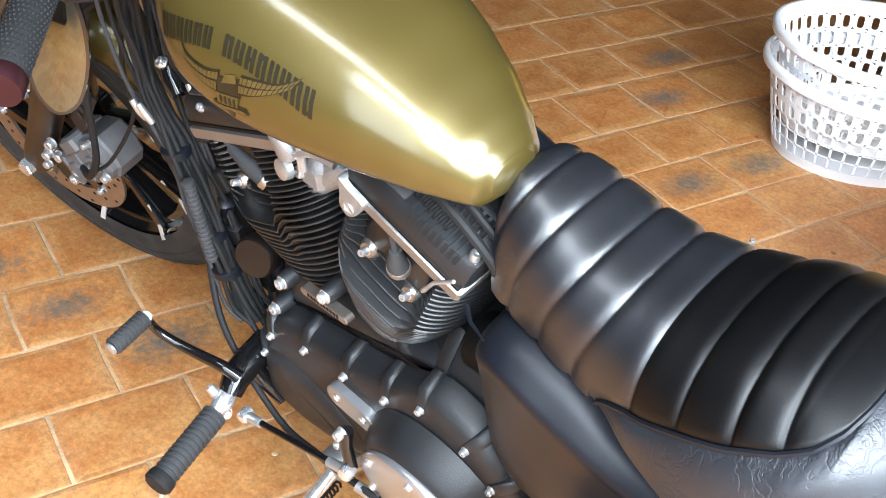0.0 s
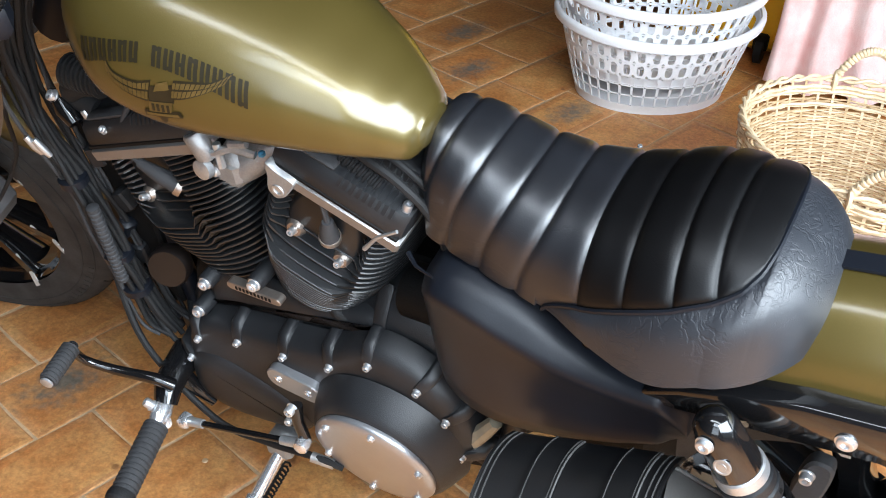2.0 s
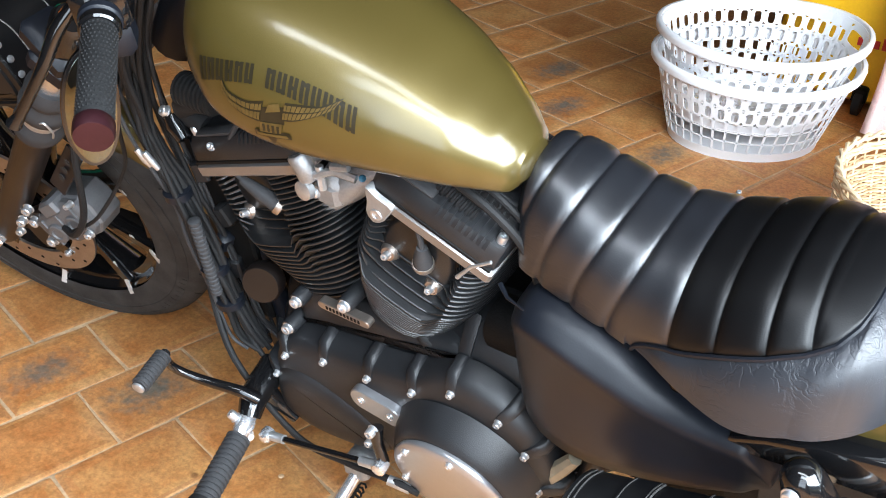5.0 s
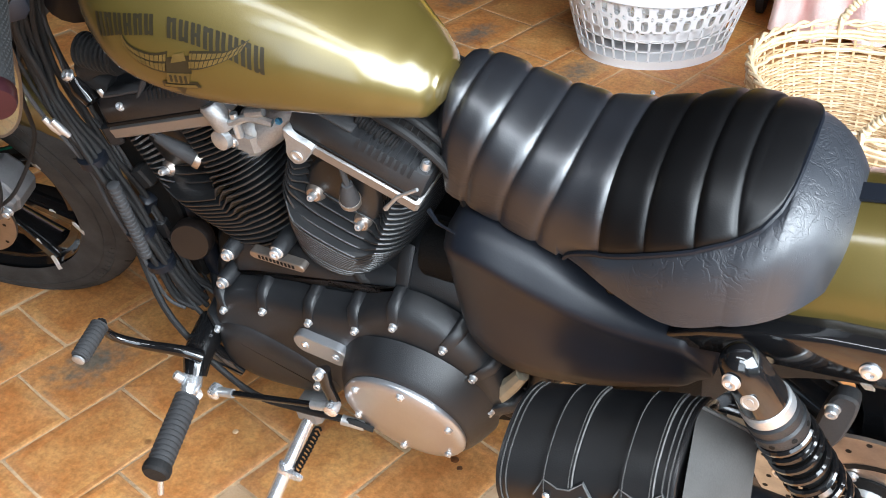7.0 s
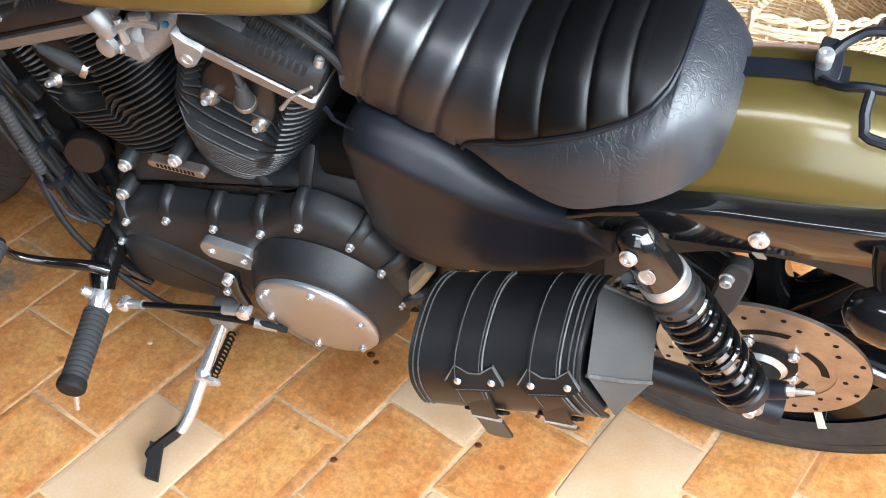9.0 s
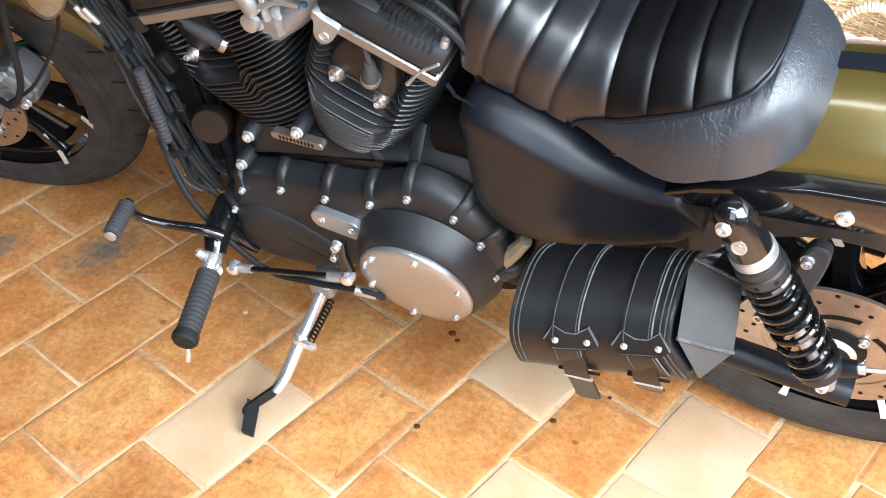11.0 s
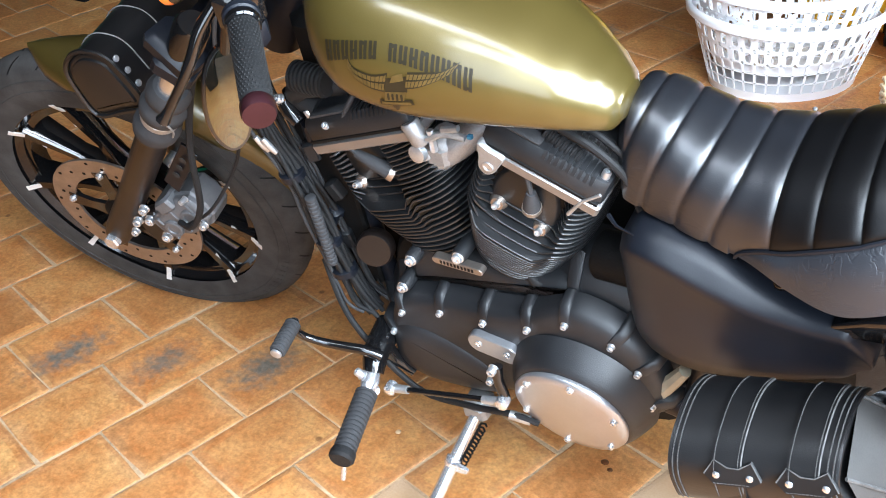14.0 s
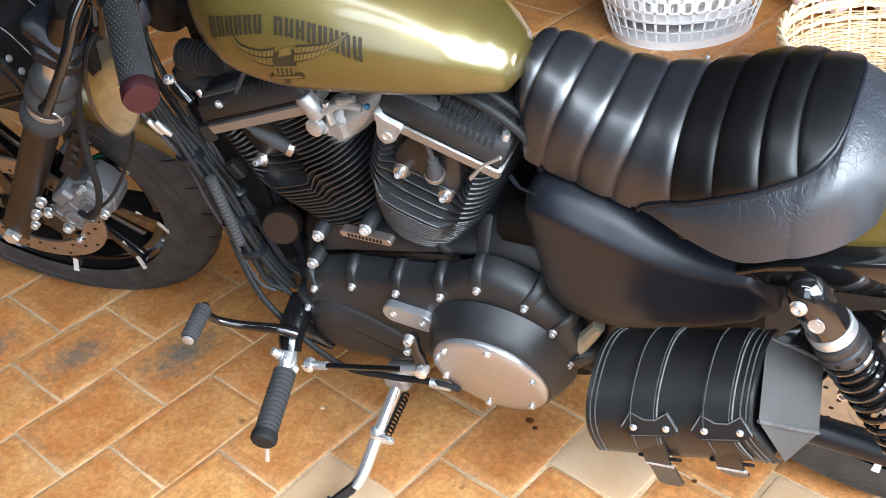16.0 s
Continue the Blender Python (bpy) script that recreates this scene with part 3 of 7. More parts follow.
        if stout == 1.0:
            part("machined_edge", ln, MARK, top)
    # brake disc, its holes' shade painted as near-black dots, carrier arms and bolts
    y = disc_y
    g = Geo().lathe([(disc_r * 0.70, y - 0.0025), (disc_r, y - 0.0025), (disc_r, y + 0.0025), (disc_r * 0.70, y + 0.0025), (disc_r * 0.70, y - 0.0025)], c, (0, 1, 0), 64, caps=False)
    disc = part("brake_disc", g, DISC, top, "brushed steel brake disc drilled with small holes")
    for i in range(30):
        a = 2 * math.pi * i / 30
        rr = disc_r * (0.78, 0.86, 0.94)[i % 3]
        part("painted_hole", Geo().lathe([(0.0035, 0), (0.0035, -0.0006)], c + Vector((rr * math.cos(a), y - 0.0024, rr * math.sin(a))), (0, 1, 0), 8), DARKCAVE, disc)
    if stout > 1:
        part("disc_centre", Geo().lathe([(0.034, y - 0.001), (disc_r * 0.71, y - 0.001), (disc_r * 0.71, y + 0.002), (0.034, y + 0.002), (0.034, y - 0.001)], c, (0, 1, 0), 48, caps=False), DISC, disc)
        # Slots are near-black arcs on the disc face, painting the shade inside them
        for i in range(5):
            arc = [2 * math.pi * i / 5 + 0.16 * k for k in range(6)]
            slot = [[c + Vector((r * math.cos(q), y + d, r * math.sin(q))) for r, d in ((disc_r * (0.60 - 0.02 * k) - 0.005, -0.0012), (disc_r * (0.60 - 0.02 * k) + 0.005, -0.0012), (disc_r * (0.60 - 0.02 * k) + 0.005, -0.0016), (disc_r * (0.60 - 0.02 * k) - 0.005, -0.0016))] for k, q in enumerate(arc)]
            part("painted_slot", Geo().loft(slot), DARKCAVE, disc)
            w = 2 * math.pi * (i + 0.6) / 5
            bolt(disc, c + Vector((0.048 * math.cos(w), y - 0.002, 0.048 * math.sin(w))), (0, -1, 0), 0.0075, 0.006)
        part("hub_cap", Geo().lathe([(0.034, 0.004), (0.034, -0.010), (0.028, -0.016), (0.016, -0.017), (0.015, -0.030), (0.010, -0.032)], c + Vector((0, y, 0)), (0, 1, 0), 28), STEEL, top)
    for i in range(5 if stout == 1 else 0):
        a = 2 * math.pi * (i + 0.25) / 5
        rad, tan = Vector((math.cos(a), 0, math.sin(a))), Vector((-math.sin(a), 0, math.cos(a)))
        ring = [[c + rad * r + tan * w * s + Vector((0, y + d, 0)) for s, d in ((-1, -0.004), (1, -0.004), (1, 0.004), (-1, 0.004))] for r, w in ((0.028, 0.02), (disc_r * 0.45, 0.012), (disc_r * 0.78, 0.016))]
        part("carrier_arm", Geo().loft(ring), GLOSS, disc)
        bolt(disc, c + rad * disc_r * 0.74 + Vector((0, y - 0.004, 0)), (0, -1, 0), 0.007, 0.006)
    part("hub", Geo().lathe([(0.032, y + 0.02), (0.045, y + 0.015), (0.045, y - 0.004), (0.03, y - 0.012), (0.018, y - 0.03)], c, (0, 1, 0), 24), DARKCAVE, top)
    return top


FC = Vector((0.0, 0, 0.330))
wheel("front_wheel", FC, 0.343, 0.055, 0.253, STEER, -0.068, 0.15, 9, "black cast front wheel with forked spokes")
RC = Vector((1.524, 0.0, 0.322))
REAR_TILT = Matrix.Translation((0, 0.035, 0)) @ Matrix.Rotation(radians(4), 4, "X")
wheel("rear_wheel", RC, 0.322, 0.072, 0.207, REAR_TILT, -0.070, 0.13, 9, "black cast rear wheel behind the shock absorber", 1.6)


# fuel tank
TANK_Y = -0.081
TANK = [(0.674, 0.046, 0.882, 0.979), (0.687, 0.069, 0.871, 0.991), (0.716, 0.103, 0.855, 1.000), (0.757, 0.123, 0.837, 1.001), (0.816, 0.125, 0.826, 0.991), (0.882, 0.113, 0.822, 0.971),
        (0.949, 0.094, 0.821, 0.943), (0.999, 0.074, 0.820, 0.911), (1.032, 0.055, 0.818, 0.884), (1.048, 0.042, 0.817, 0.866), (1.055, 0.027, 0.825, 0.858)]


def tank_at(x, a, lift=0.0):
    """A point of the tank's skin: a turns from the right side (0) over the top (90) to the left (180) and under."""
    w, zb, zt = interp(TANK, x)
    c, s = math.cos(a), math.sin(a)
    zm = zb + 0.40 * (zt - zb)
    e = 0.82
    y = (w + lift) * math.copysign(abs(c) ** e, c)
    h = (zt - zm + lift) if s > 0 else (zm - zb + lift)
    return Vector((x, TANK_Y + y, zm + h * math.copysign(abs(s) ** (0.95 if s > 0 else 0.7), s)))


xs = [0.674 + (1.055 - 0.674) * (0.5 - 0.5 * math.cos(math.pi * i / 46)) for i in range(47)]
g = Geo().loft([[tank_at(x, 2 * math.pi * k / 56) for k in range(56)] for x in xs])
tank = part("fuel_tank", g, GOLD, bike, "olive-gold metallic painted teardrop fuel tank", sharp=70)

# seat: (x, half width, lower edge, top, flatness)
SEAT_Y, SEAT_T = -0.050, -0.042
SEAT = [(1.039, 0.038, 0.728, 0.809), (1.054, 0.060, 0.720, 0.835), (1.087, 0.070, 0.716, 0.831), (1.143, 0.081, 0.708, 0.809), (1.200, 0.090, 0.699, 0.801), (1.256, 0.107, 0.683, 0.810),
        (1.313, 0.120, 0.678, 0.829), (1.360, 0.117, 0.694, 0.830), (1.400, 0.103, 0.716, 0.814), (1.428, 0.084, 0.738, 0.792), (1.442, 0.062, 0.750, 0.775), (1.450, 0.030, 0.758, 0.764)]
SEAMS = [1.025, 1.075, 1.113, 1.153, 1.193, 1.233, 1.273, 1.315, 1.347, 1.396]
SLANT = [(1.03, 0.036), (1.12, 0.034), (1.18, 0.028), (1.235, 0.0), (1.32, -0.020), (1.40, -0.045)]
PIPE = [(1.18, 1.02), (1.195, 0.97), (1.23, 0.87), (1.278, 0.75), (1.325, 0.665), (1.355, 0.60), (1.375, 0.51), (1.386, 0.385), (1.391, 0.23), (1.3930, 0.0)]


def pipe_v(x):
    """How far round the section the ribbed insert reaches at x: 1 is the lower edge, 0 the middle."""
    return 1.2 if x < 1.18 else 0.0 if x >= 1.393 else max(0.0, interp(PIPE, x)[0])


SEAT_END = 1.454


def seat_row(x):
    """Half width, lower edge and top; the tail closes in a smooth dome."""
    if x <= 1.36:
        return interp(SEAT, x)
    t = min(1.0, (x - 1.36) / (SEAT_END - 1.36))
    q = max(1e-4, 1 - t * t) ** 0.5
    return 0.117 * q ** 0.95, 0.694 + 0.046 * t ** 1.2, 0.742 + 0.088 * q


def seat_raw(x, v, lift=0.0):
    w, zb, zt = seat_row(x)
    a = v * 1.62
    s, c = math.sin(a), math.cos(a)
    y = -(w + lift) * math.copysign(abs(s) ** 0.85, s)
    z = zb + (zt - zb + lift) * (max(c, 0.0) ** 0.62)
    return Vector((x, SEAT_Y + y - SEAT_T * (z - 0.75), z + SEAT_T * y))


def seat_at(x, v, lift=0.0):
    """The upholstery; below the piping its left flank falls outwards in a nearly straight slope."""
    p, pv = seat_raw(x, v, lift), min(1.0, pipe_v(x))
    if v <= pv or pv > 0.99:
        return p
    q, r = max(0.0, min(1.0, (x - 1.185) / 0.06)), max(0.0, min(1.0, (1.445 - x) / 0.09))
    flare = Vector((0, -0.012, 0.020)) * (q * q * (3 - 2 * q) * r * r * (3 - 2 * r))
    t = (v - pv) / (1 - pv)
    a, b = seat_raw(x, pv, lift), seat_raw(x, 1.0, lift)
    k = 0.30 + 0.65 * max(0.0, min(1.0, (x - 1.27) / 0.13))
    return a.lerp(b, t).lerp(p, k) + flare * t * (2 - t)


def rib(x, v):
    """The padding between two seams, which slant forward down the sides."""
    x2 = x + interp(SLANT, x)[0] * v * v
    for a, b in zip(SEAMS, SEAMS[1:]):
        if a <= x2 <= b:
            q = (x2 - a) / (b - a)
            return 0.0040 * (1 - abs(2 * q - 1) ** 5.0)
    return 0.0


NI, NO, NX = 30, 20, 330
xs = [1.039 + 0.381 * i / NX for i in range(NX + 1)] + [1.420 + (SEAT_END - 1.420) * math.sin(math.pi / 2 * i / 30) for i in range(1, 31)]
top, back_top, side = Geo(), Geo(), Geo()
grid = []
for x in xs:
    pv = min(1.0, pipe_v(x))
    half = [pv * k / NI for k in range(NI + 1)] + [pv + (1 - pv) * k / NO for k in range(1, NO + 1)]
    row = []
    for v in [-q for q in half[:0:-1]] + half:
        inn = 1.0 if pipe_v(x) > 1 else max(0.0, min(1.0, (pv - abs(v)) / 0.05)) if pv > 0 else 0.0
        row.append(seat_at(x, v, rib(x, v) * inn ** 0.5))
    grid.append(row)
M = NI + NO
for i in range(len(xs) - 1):
    for k in range(2 * M):
        q = (grid[i][k], grid[i][k + 1], grid[i + 1][k + 1], grid[i + 1][k])
        v = (k + 0.5 - M) / NI * min(1.0, pipe_v(xs[i]))
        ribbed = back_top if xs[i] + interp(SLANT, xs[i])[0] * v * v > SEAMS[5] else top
        (ribbed if NO <= k < NO + 2 * NI else side).add(q, [(0, 1, 2, 3)])


def weld(geo):
    seen, idx, vs = {}, [], []
    for p in geo.v:
        key = tuple(round(c, 5) for c in p)
        if key not in seen:
            seen[key] = len(vs)
            vs.append(p)
        idx.append(seen[key])
    geo.f = [f for f in (tuple(dict.fromkeys(idx[i] for i in f)) for f in geo.f) if len(f) > 2]
    geo.v = vs
    return geo


seat = part("seat", weld(side), SEATSIDE, bike, "black leather solo seat with creased sides", sharp=75)
part("ribbed_insert", weld(top), SEATTOP, seat, "smooth black leather sewn into rounded crosswise ribs", sharp=75)
# Same leather as the front ribs; being in shade is put into the colour
part("rear_insert", weld(back_top), SEATSHADE, seat, "rear leather ribs, their shade put into a deeper black", sharp=75)
edge = [x for x in xs if pipe_v(x) < 0.98 and x < 1.3926]
line = [seat_at(x, pipe_v(x), 0.002) for x in edge] + [seat_at(x, -pipe_v(x), 0.002) for x in reversed(edge)]
part("piping", Geo().tube(line, 0.0026, 6), MATTE, seat)
g = Geo().loft([[tuple(seat_at(x, -0.97)), tuple(seat_at(x, 0.97)), tuple(seat_at(x, 0.9) - Vector((0, 0, 0.014))), tuple(seat_at(x, -0.9) - Vector((0, 0, 0.014)))] for x in np.linspace(1.045, 1.425, 24)])
part("seat_pan", g, MATTE, seat)
part("stud", Geo().lathe([(0.003, 0), (0.002, 0.002)], seat_at(1.222, -0.55, 0.007), (0, 0, 1), 8), CHROME, seat)

# left side cover: an upper ledge, a soft ridge and a broad flank. (x, ledge z, ledge y, ridge z, ridge y, lower z)
COVER = [(1.046, 0.650, -0.105, 0.642, -0.112, 0.606), (1.050, 0.668, -0.114, 0.656, -0.126, 0.580), (1.058, 0.686, -0.124, 0.671, -0.144, 0.550), (1.072, 0.701, -0.132, 0.684, -0.159, 0.522), (1.090, 0.708, -0.136, 0.689, -0.165, 0.502), (1.120, 0.706, -0.138, 0.683, -0.167, 0.488), (1.162, 0.692, -0.140, 0.665, -0.167, 0.488),
         (1.225, 0.664, -0.142, 0.646, -0.166, 0.505), (1.280, 0.654, -0.145, 0.642, -0.166, 0.530), (1.318, 0.654, -0.148, 0.644, -0.166, 0.552), (1.328, 0.650, -0.148, 0.639, -0.164, 0.558), (1.350, 0.616, -0.138, 0.604, -0.150, 0.570)]
rings = []
for x in [1.046, 1.048, 1.050, 1.053, 1.057, 1.062, 1.068, 1.074] + [1.08 + 0.0145 * i for i in range(17)] + [1.318, 1.3235, 1.328, 1.339, 1.350]:
    zu, yu, zr, yr, zb = interp(COVER, x)
    h = zr - zb
    rings.append([(x, -0.07, zu + 0.004), (x, yu, zu), (x, 0.5 * (yu + yr), 0.5 * (zu + zr) + 0.0035), (x, yr + 0.006, zr + 0.006), (x, yr + 0.0015, zr + 0.0015), (x, yr, zr - 0.005), (x, yr + 0.002, zr - 0.014),
                  (x, yr + 0.005, zr - 0.3 * h), (x, yr + 0.008, zr - 0.55 * h), (x, yr + 0.011, zr - 0.8 * h), (x, yr + 0.015, zb + 0.008), (x, yr + 0.024, zb), (x, -0.07, zb)])
part("side_cover", Geo().loft(rings), MATTE, bike, "satin black side cover with one soft ridge", sharp=50)
bolt(bike, (1.248, -0.150, 0.690), (0, -0.6, 0.8), 0.008, 0.006, material=GLOSS)

# primary chaincase
CASE = round2([(0.653, 0.345), (0.668, 0.405), (0.700, 0.437), (0.770, 0.462), (0.845, 0.472), (0.905, 0.487), (0.945, 0.512), (0.978, 0.526), (1.012, 0.522), (1.047, 0.506), (1.082, 0.468), (1.104, 0.420),
               (1.102, 0.370), (1.075, 0.312), (1.030, 0.280), (0.985, 0.272), (0.930, 0.282), (0.870, 0.285), (0.800, 0.262), (0.740, 0.252), (0.690, 0.262), (0.660, 0.300)], 4)
case = part("primary_cover", Geo().prism(CASE, [(-0.02, -0.040), (-0.080, -0.030), (-0.106, -0.004), (-0.108, 0.004), (-0.111, 0.004), (-0.1125, -0.002), (-0.117, -0.001), (-0.134, 0.003), (-0.142, 0.008), (-0.147, 0.015), (-0.150, 0.025), (-0.152, 0.042)]), WRINKLE, bike, "black wrinkle-coated primary drive cover with steel bolts", sharp=38)
DOWN = Vector((0, -1, -0.10)).normalized()
part("clutch_drum", Geo().lathe([(0.110, 0), (0.106, 0.010), (0.101, 0.022), (0.095, 0.033), (0.090, 0.040), (0.0865, 0.042)], (0.985, -0.143, 0.368), DOWN, 56), WRINKLE, case, sharp=60)
HUMP = round2([(0.664, 0.290), (0.672, 0.360), (0.722, 0.388), (0.800, 0.366), (0.850, 0.330), (0.850, 0.292), (0.790, 0.270), (0.710, 0.262)], 5)
part("front_bulge", Geo().prism(HUMP, [(-0.138, -0.004), (-0.149, 0.0), (-0.153, 0.003), (-0.157, 0.009), (-0.1595, 0.017), (-0.161, 0.028)]), WRINKLE, case, sharp=80)
CC = Vector((0.985, -0.185, 0.364))
part("clutch_cover", Geo().lathe([(0.084, 0.0), (0.085, 0.004), (0.083, 0.008), (0.070, 0.011), (0.035, 0.0135), (0.0, 0.014)], CC, DOWN, 64), SATIN_STEEL, case, "satin polished steel round clutch cover", sharp=60)
for i in range(6):
    a = radians(20 + 60 * i)
    bolt(case, CC + Vector((0.074 * math.cos(a), 0, 0.074 * math.sin(a))) + DOWN * 0.0095 + Vector((0, -0.1 * 0.074 * math.sin(a), 0)), DOWN, 0.0055, 0.005)
for x, z, turn in ((0.695, 0.408, -35), (0.767, 0.437, -12), (0.840, 0.447, -6), (0.912, 0.464, -16), (0.972, 0.499, -8), (1.037, 0.485, 38), (1.072, 0.445, 58), (1.089, 0.382, 85), (0.668, 0.354, -75)):
    rm = Matrix.Translation((x, -0.150, z)) @ Matrix.Rotation(radians(turn), 4, "Y")
    rib_geo = Geo().loft([[(-w, y, lo), (-w, y, hi - 0.003), (-w * 0.6, y, hi), (w * 0.6, y, hi), (w, y, hi - 0.003), (w, y, lo)] for y, w, lo, hi in ((0.0, 0.0066, -0.008, 0.0085), (0.004, 0.0076, -0.010, 0.0160), (0.012, 0.0082, -0.020, 0.0270), (0.036, 0.0088, -0.02, 0.0320), (0.037, 0.0084, -0.02, 0.0305), (0.039, 0.0084, -0.02, 0.0305), (0.040, 0.0088, -0.02, 0.0340), (0.075, 0.0100, -0.03, 0.0660))], m=rm)
    part("rib", rib_geo, WRINKLE, case, sharp=50)
    bolt(case, (x, -0.150, z), (0, -1, 0), 0.0054, 0.007)
PLATE = [(0.8565 + c * 0.0235 + 0.0185 * math.cos(q) * 0.92, 0.4095 - c * 0.0028 + 0.0185 * math.sin(q)) for c, lo, hi in ((1, -90, 90), (-1, 90, 270)) for q in (radians(lo + (hi - lo) * i / 10) for i in range(11))]
part("inspection_plate", Geo().prism(PLATE, [(-0.150, 0.0), (-0.1625, 0.0), (-0.164, 0.0015)]), SATIN_STEEL, case, "brushed steel inspection plate with two screws")
for x, z in ((0.834, 0.4125), (0.879, 0.407)):
    part("screw", Geo().lathe([(0.0058, 0), (0.0055, 0.0012), (0.003, 0.0014), (0.0028, 0.0002)], (x, -0.164, z), (0, -1, 0), 14), CHROME, case)

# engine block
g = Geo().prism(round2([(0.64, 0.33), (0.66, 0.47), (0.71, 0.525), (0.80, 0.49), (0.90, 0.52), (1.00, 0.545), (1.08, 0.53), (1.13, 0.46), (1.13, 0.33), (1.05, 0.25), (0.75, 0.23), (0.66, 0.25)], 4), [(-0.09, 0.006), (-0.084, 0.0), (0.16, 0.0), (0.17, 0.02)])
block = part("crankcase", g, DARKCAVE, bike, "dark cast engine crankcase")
CR = Vector((0.795, 0, 0.315))


BAND = shader("machined_rocker_band", (0.31, 0.30, 0.295), 0.44, 0.8, 0.1, 20, 0.1, 400)


def cylinder(sign, shift, s0, bolts, boot, band_x, band_s, lead, label):
    ax = Vector((sign * math.sin(radians(22.5)), 0, math.cos(radians(22.5))))
    bx = Vector((math.cos(radians(22.5)), 0, -sign * math.sin(radians(22.5))))
    base = CR + bx * shift + Vector((0, -0.035, 0))
    m = Matrix(((bx.x, 0, ax.x, base.x), (bx.y, 1, ax.y, base.y), (bx.z, 0, ax.z, base.z), (0, 0, 0, 1)))
    # Core kept near black: shade between the fins is put into its colour
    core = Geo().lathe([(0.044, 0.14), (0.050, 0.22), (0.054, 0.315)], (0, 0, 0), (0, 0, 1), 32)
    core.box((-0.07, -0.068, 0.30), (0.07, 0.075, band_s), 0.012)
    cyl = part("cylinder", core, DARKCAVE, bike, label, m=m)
    mid, wide = (0.007, 0.062) if sign > 0 else (0.034, 0.056)

    cx = 0.5 * (band_x + mid) if sign > 0 else 0.050
    grow = 0.0 if sign > 0 else 0.014

    def slab(s, hx, hy, th, recess, dip, square, n=72):
        pts = []
        for k in range(n):
            a = 2 * math.pi * k / n
            c, q = math.cos(a), math.sin(a)
            x, y = cx + hx * math.copysign(abs(c) ** square, c), hy * math.copysign(abs(q) ** square, q)
            near = max(0.0, min(1.0, (wide - abs(x - mid)) / 0.020)) if y < 0 else 0.0
            near = near * near * (3 - 2 * near)
            pts.append((x, y * (1 - near * recess), -dip * near))
        e = 0.0012
        rings = []
        for z, k in ((0, e), (e * 0.6, 0), (th - e * 0.6, 0), (th, e)):
            rings.append([(cx + (x - cx) * (1 - k / hx), y * (1 - k / hy), s + z + d) for x, y, d in pts])
        return Geo().loft(rings)

    n = 12
    step = (0.322 - s0) / n
    for i in range(n):
        k = i / (n - 1)
        part("fin", slab(s0 + step * i, 0.062 + (0.024 + grow) * k ** 0.7, 0.080 + 0.022 * k ** 0.6, 0.0034, 0.0, 0.018 * max(0.0, k - 0.35) / 0.65, 0.85 - 0.2 * k), FIN, cyl, sharp=18)
    for i in range(12):
        s = 0.322 + (band_s - 0.008 - 0.322) / 11.4 * i
        part("fin", slab(s, 0.088 + grow, 0.103 - 0.0004 * i, 0.0028, min(0.34, 0.062 * i), 0.018 - 0.0018 * i, 0.62), FIN, cyl, sharp=18)
    face = Geo().prism(round2([(mid - 0.044, 0.335), (mid - 0.046, 0.385), (mid - 0.02, band_s - 0.012), (mid + 0.02, band_s - 0.012), (mid + 0.046, 0.380), (mid + 0.044, 0.335), (mid + 0.02, 0.325), (mid - 0.02, 0.325)], 4), [(-0.05, 0), (-0.069, 0.0), (-0.074, 0.006)])
    part("head_face", face, FIN, cyl, sharp=60)
    for x, s in bolts:
        part("bolt_seat", Geo().lathe([(0.0128, 0), (0.012, 0.002), (0.0085, 0.007)], (x, -0.074, s), (0, -1, 0.25), 20), DISC, cyl)
        bolt(cyl, (x, -0.080, s + 0.001), (0, -0.9, 0.42), 0.0055, 0.011)
    # rocker box
    lo, hi = band_x - (0.082 if sign > 0 else 0.104), band_x + (0.082 if sign > 0 else 0.092)
    part("rocker_base", Geo().box((lo, -0.098, band_s - 0.005), (hi, 0.08, band_s + 0.013), 0.003), BAND, cyl, "bright machined rocker box band")
    sec = [(-0.095, 0.013), (-0.0965, 0.020), (-0.094, 0.038), (-0.087, 0.046), (-0.068, 0.050), (-0.060, 0.054), (-0.052, 0.067), (-0.042, 0.071), (0.055, 0.071), (0.075, 0.05), (0.075, 0.013)]
    ends = ((lo + 0.001, 0.012), (lo + 0.003, 0.005), (lo + 0.010, 0.0), (hi - 0.010, 0.0), (hi - 0.003, 0.005), (hi - 0.001, 0.012))
    part("rocker_cover", Geo().loft([[(x, y + (k if y < 0 else -k), band_s + 0.013 + (z - 0.013) * (1 - 5 * k)) for y, z in sec] for x, k in ends]), WRINKLE, cyl, "black ribbed rocker box cover", sharp=35)
    part("cover_ledge", Geo().box((lo + 0.004, -0.0975, band_s + 0.0135), (hi - 0.004, -0.09, band_s + 0.0185), 0.001), DARKCAVE, cyl)
    for i in range(9):
        x = band_x - 0.004 + i * 0.0078
        part("rocker_rib", Geo().loft([[(x, y, band_s + z0), (x + 0.0042, y, band_s + z0), (x + 0.0042, y, band_s + z1), (x, y, band_s + z1)] for y, z0, z1 in ((-0.094, 0.036, 0.039), (-0.088, 0.036, 0.0485), (-0.066, 0.04, 0.0535), (-0.055, 0.05, 0.068), (0.02, 0.06, 0.0735))]), WRINKLE, cyl)
    part("cover_plate", Geo().box((lo + 0.020, -0.088, band_s + 0.046), (band_x - 0.012, -0.070, band_s + 0.0525), 0.002), GREY, cyl)
    for x in (lo + 0.012, hi - 0.012):
        bolt(cyl, (x, -0.078, band_s + 0.045), (0, 0, 1), 0.0065, 0.012)
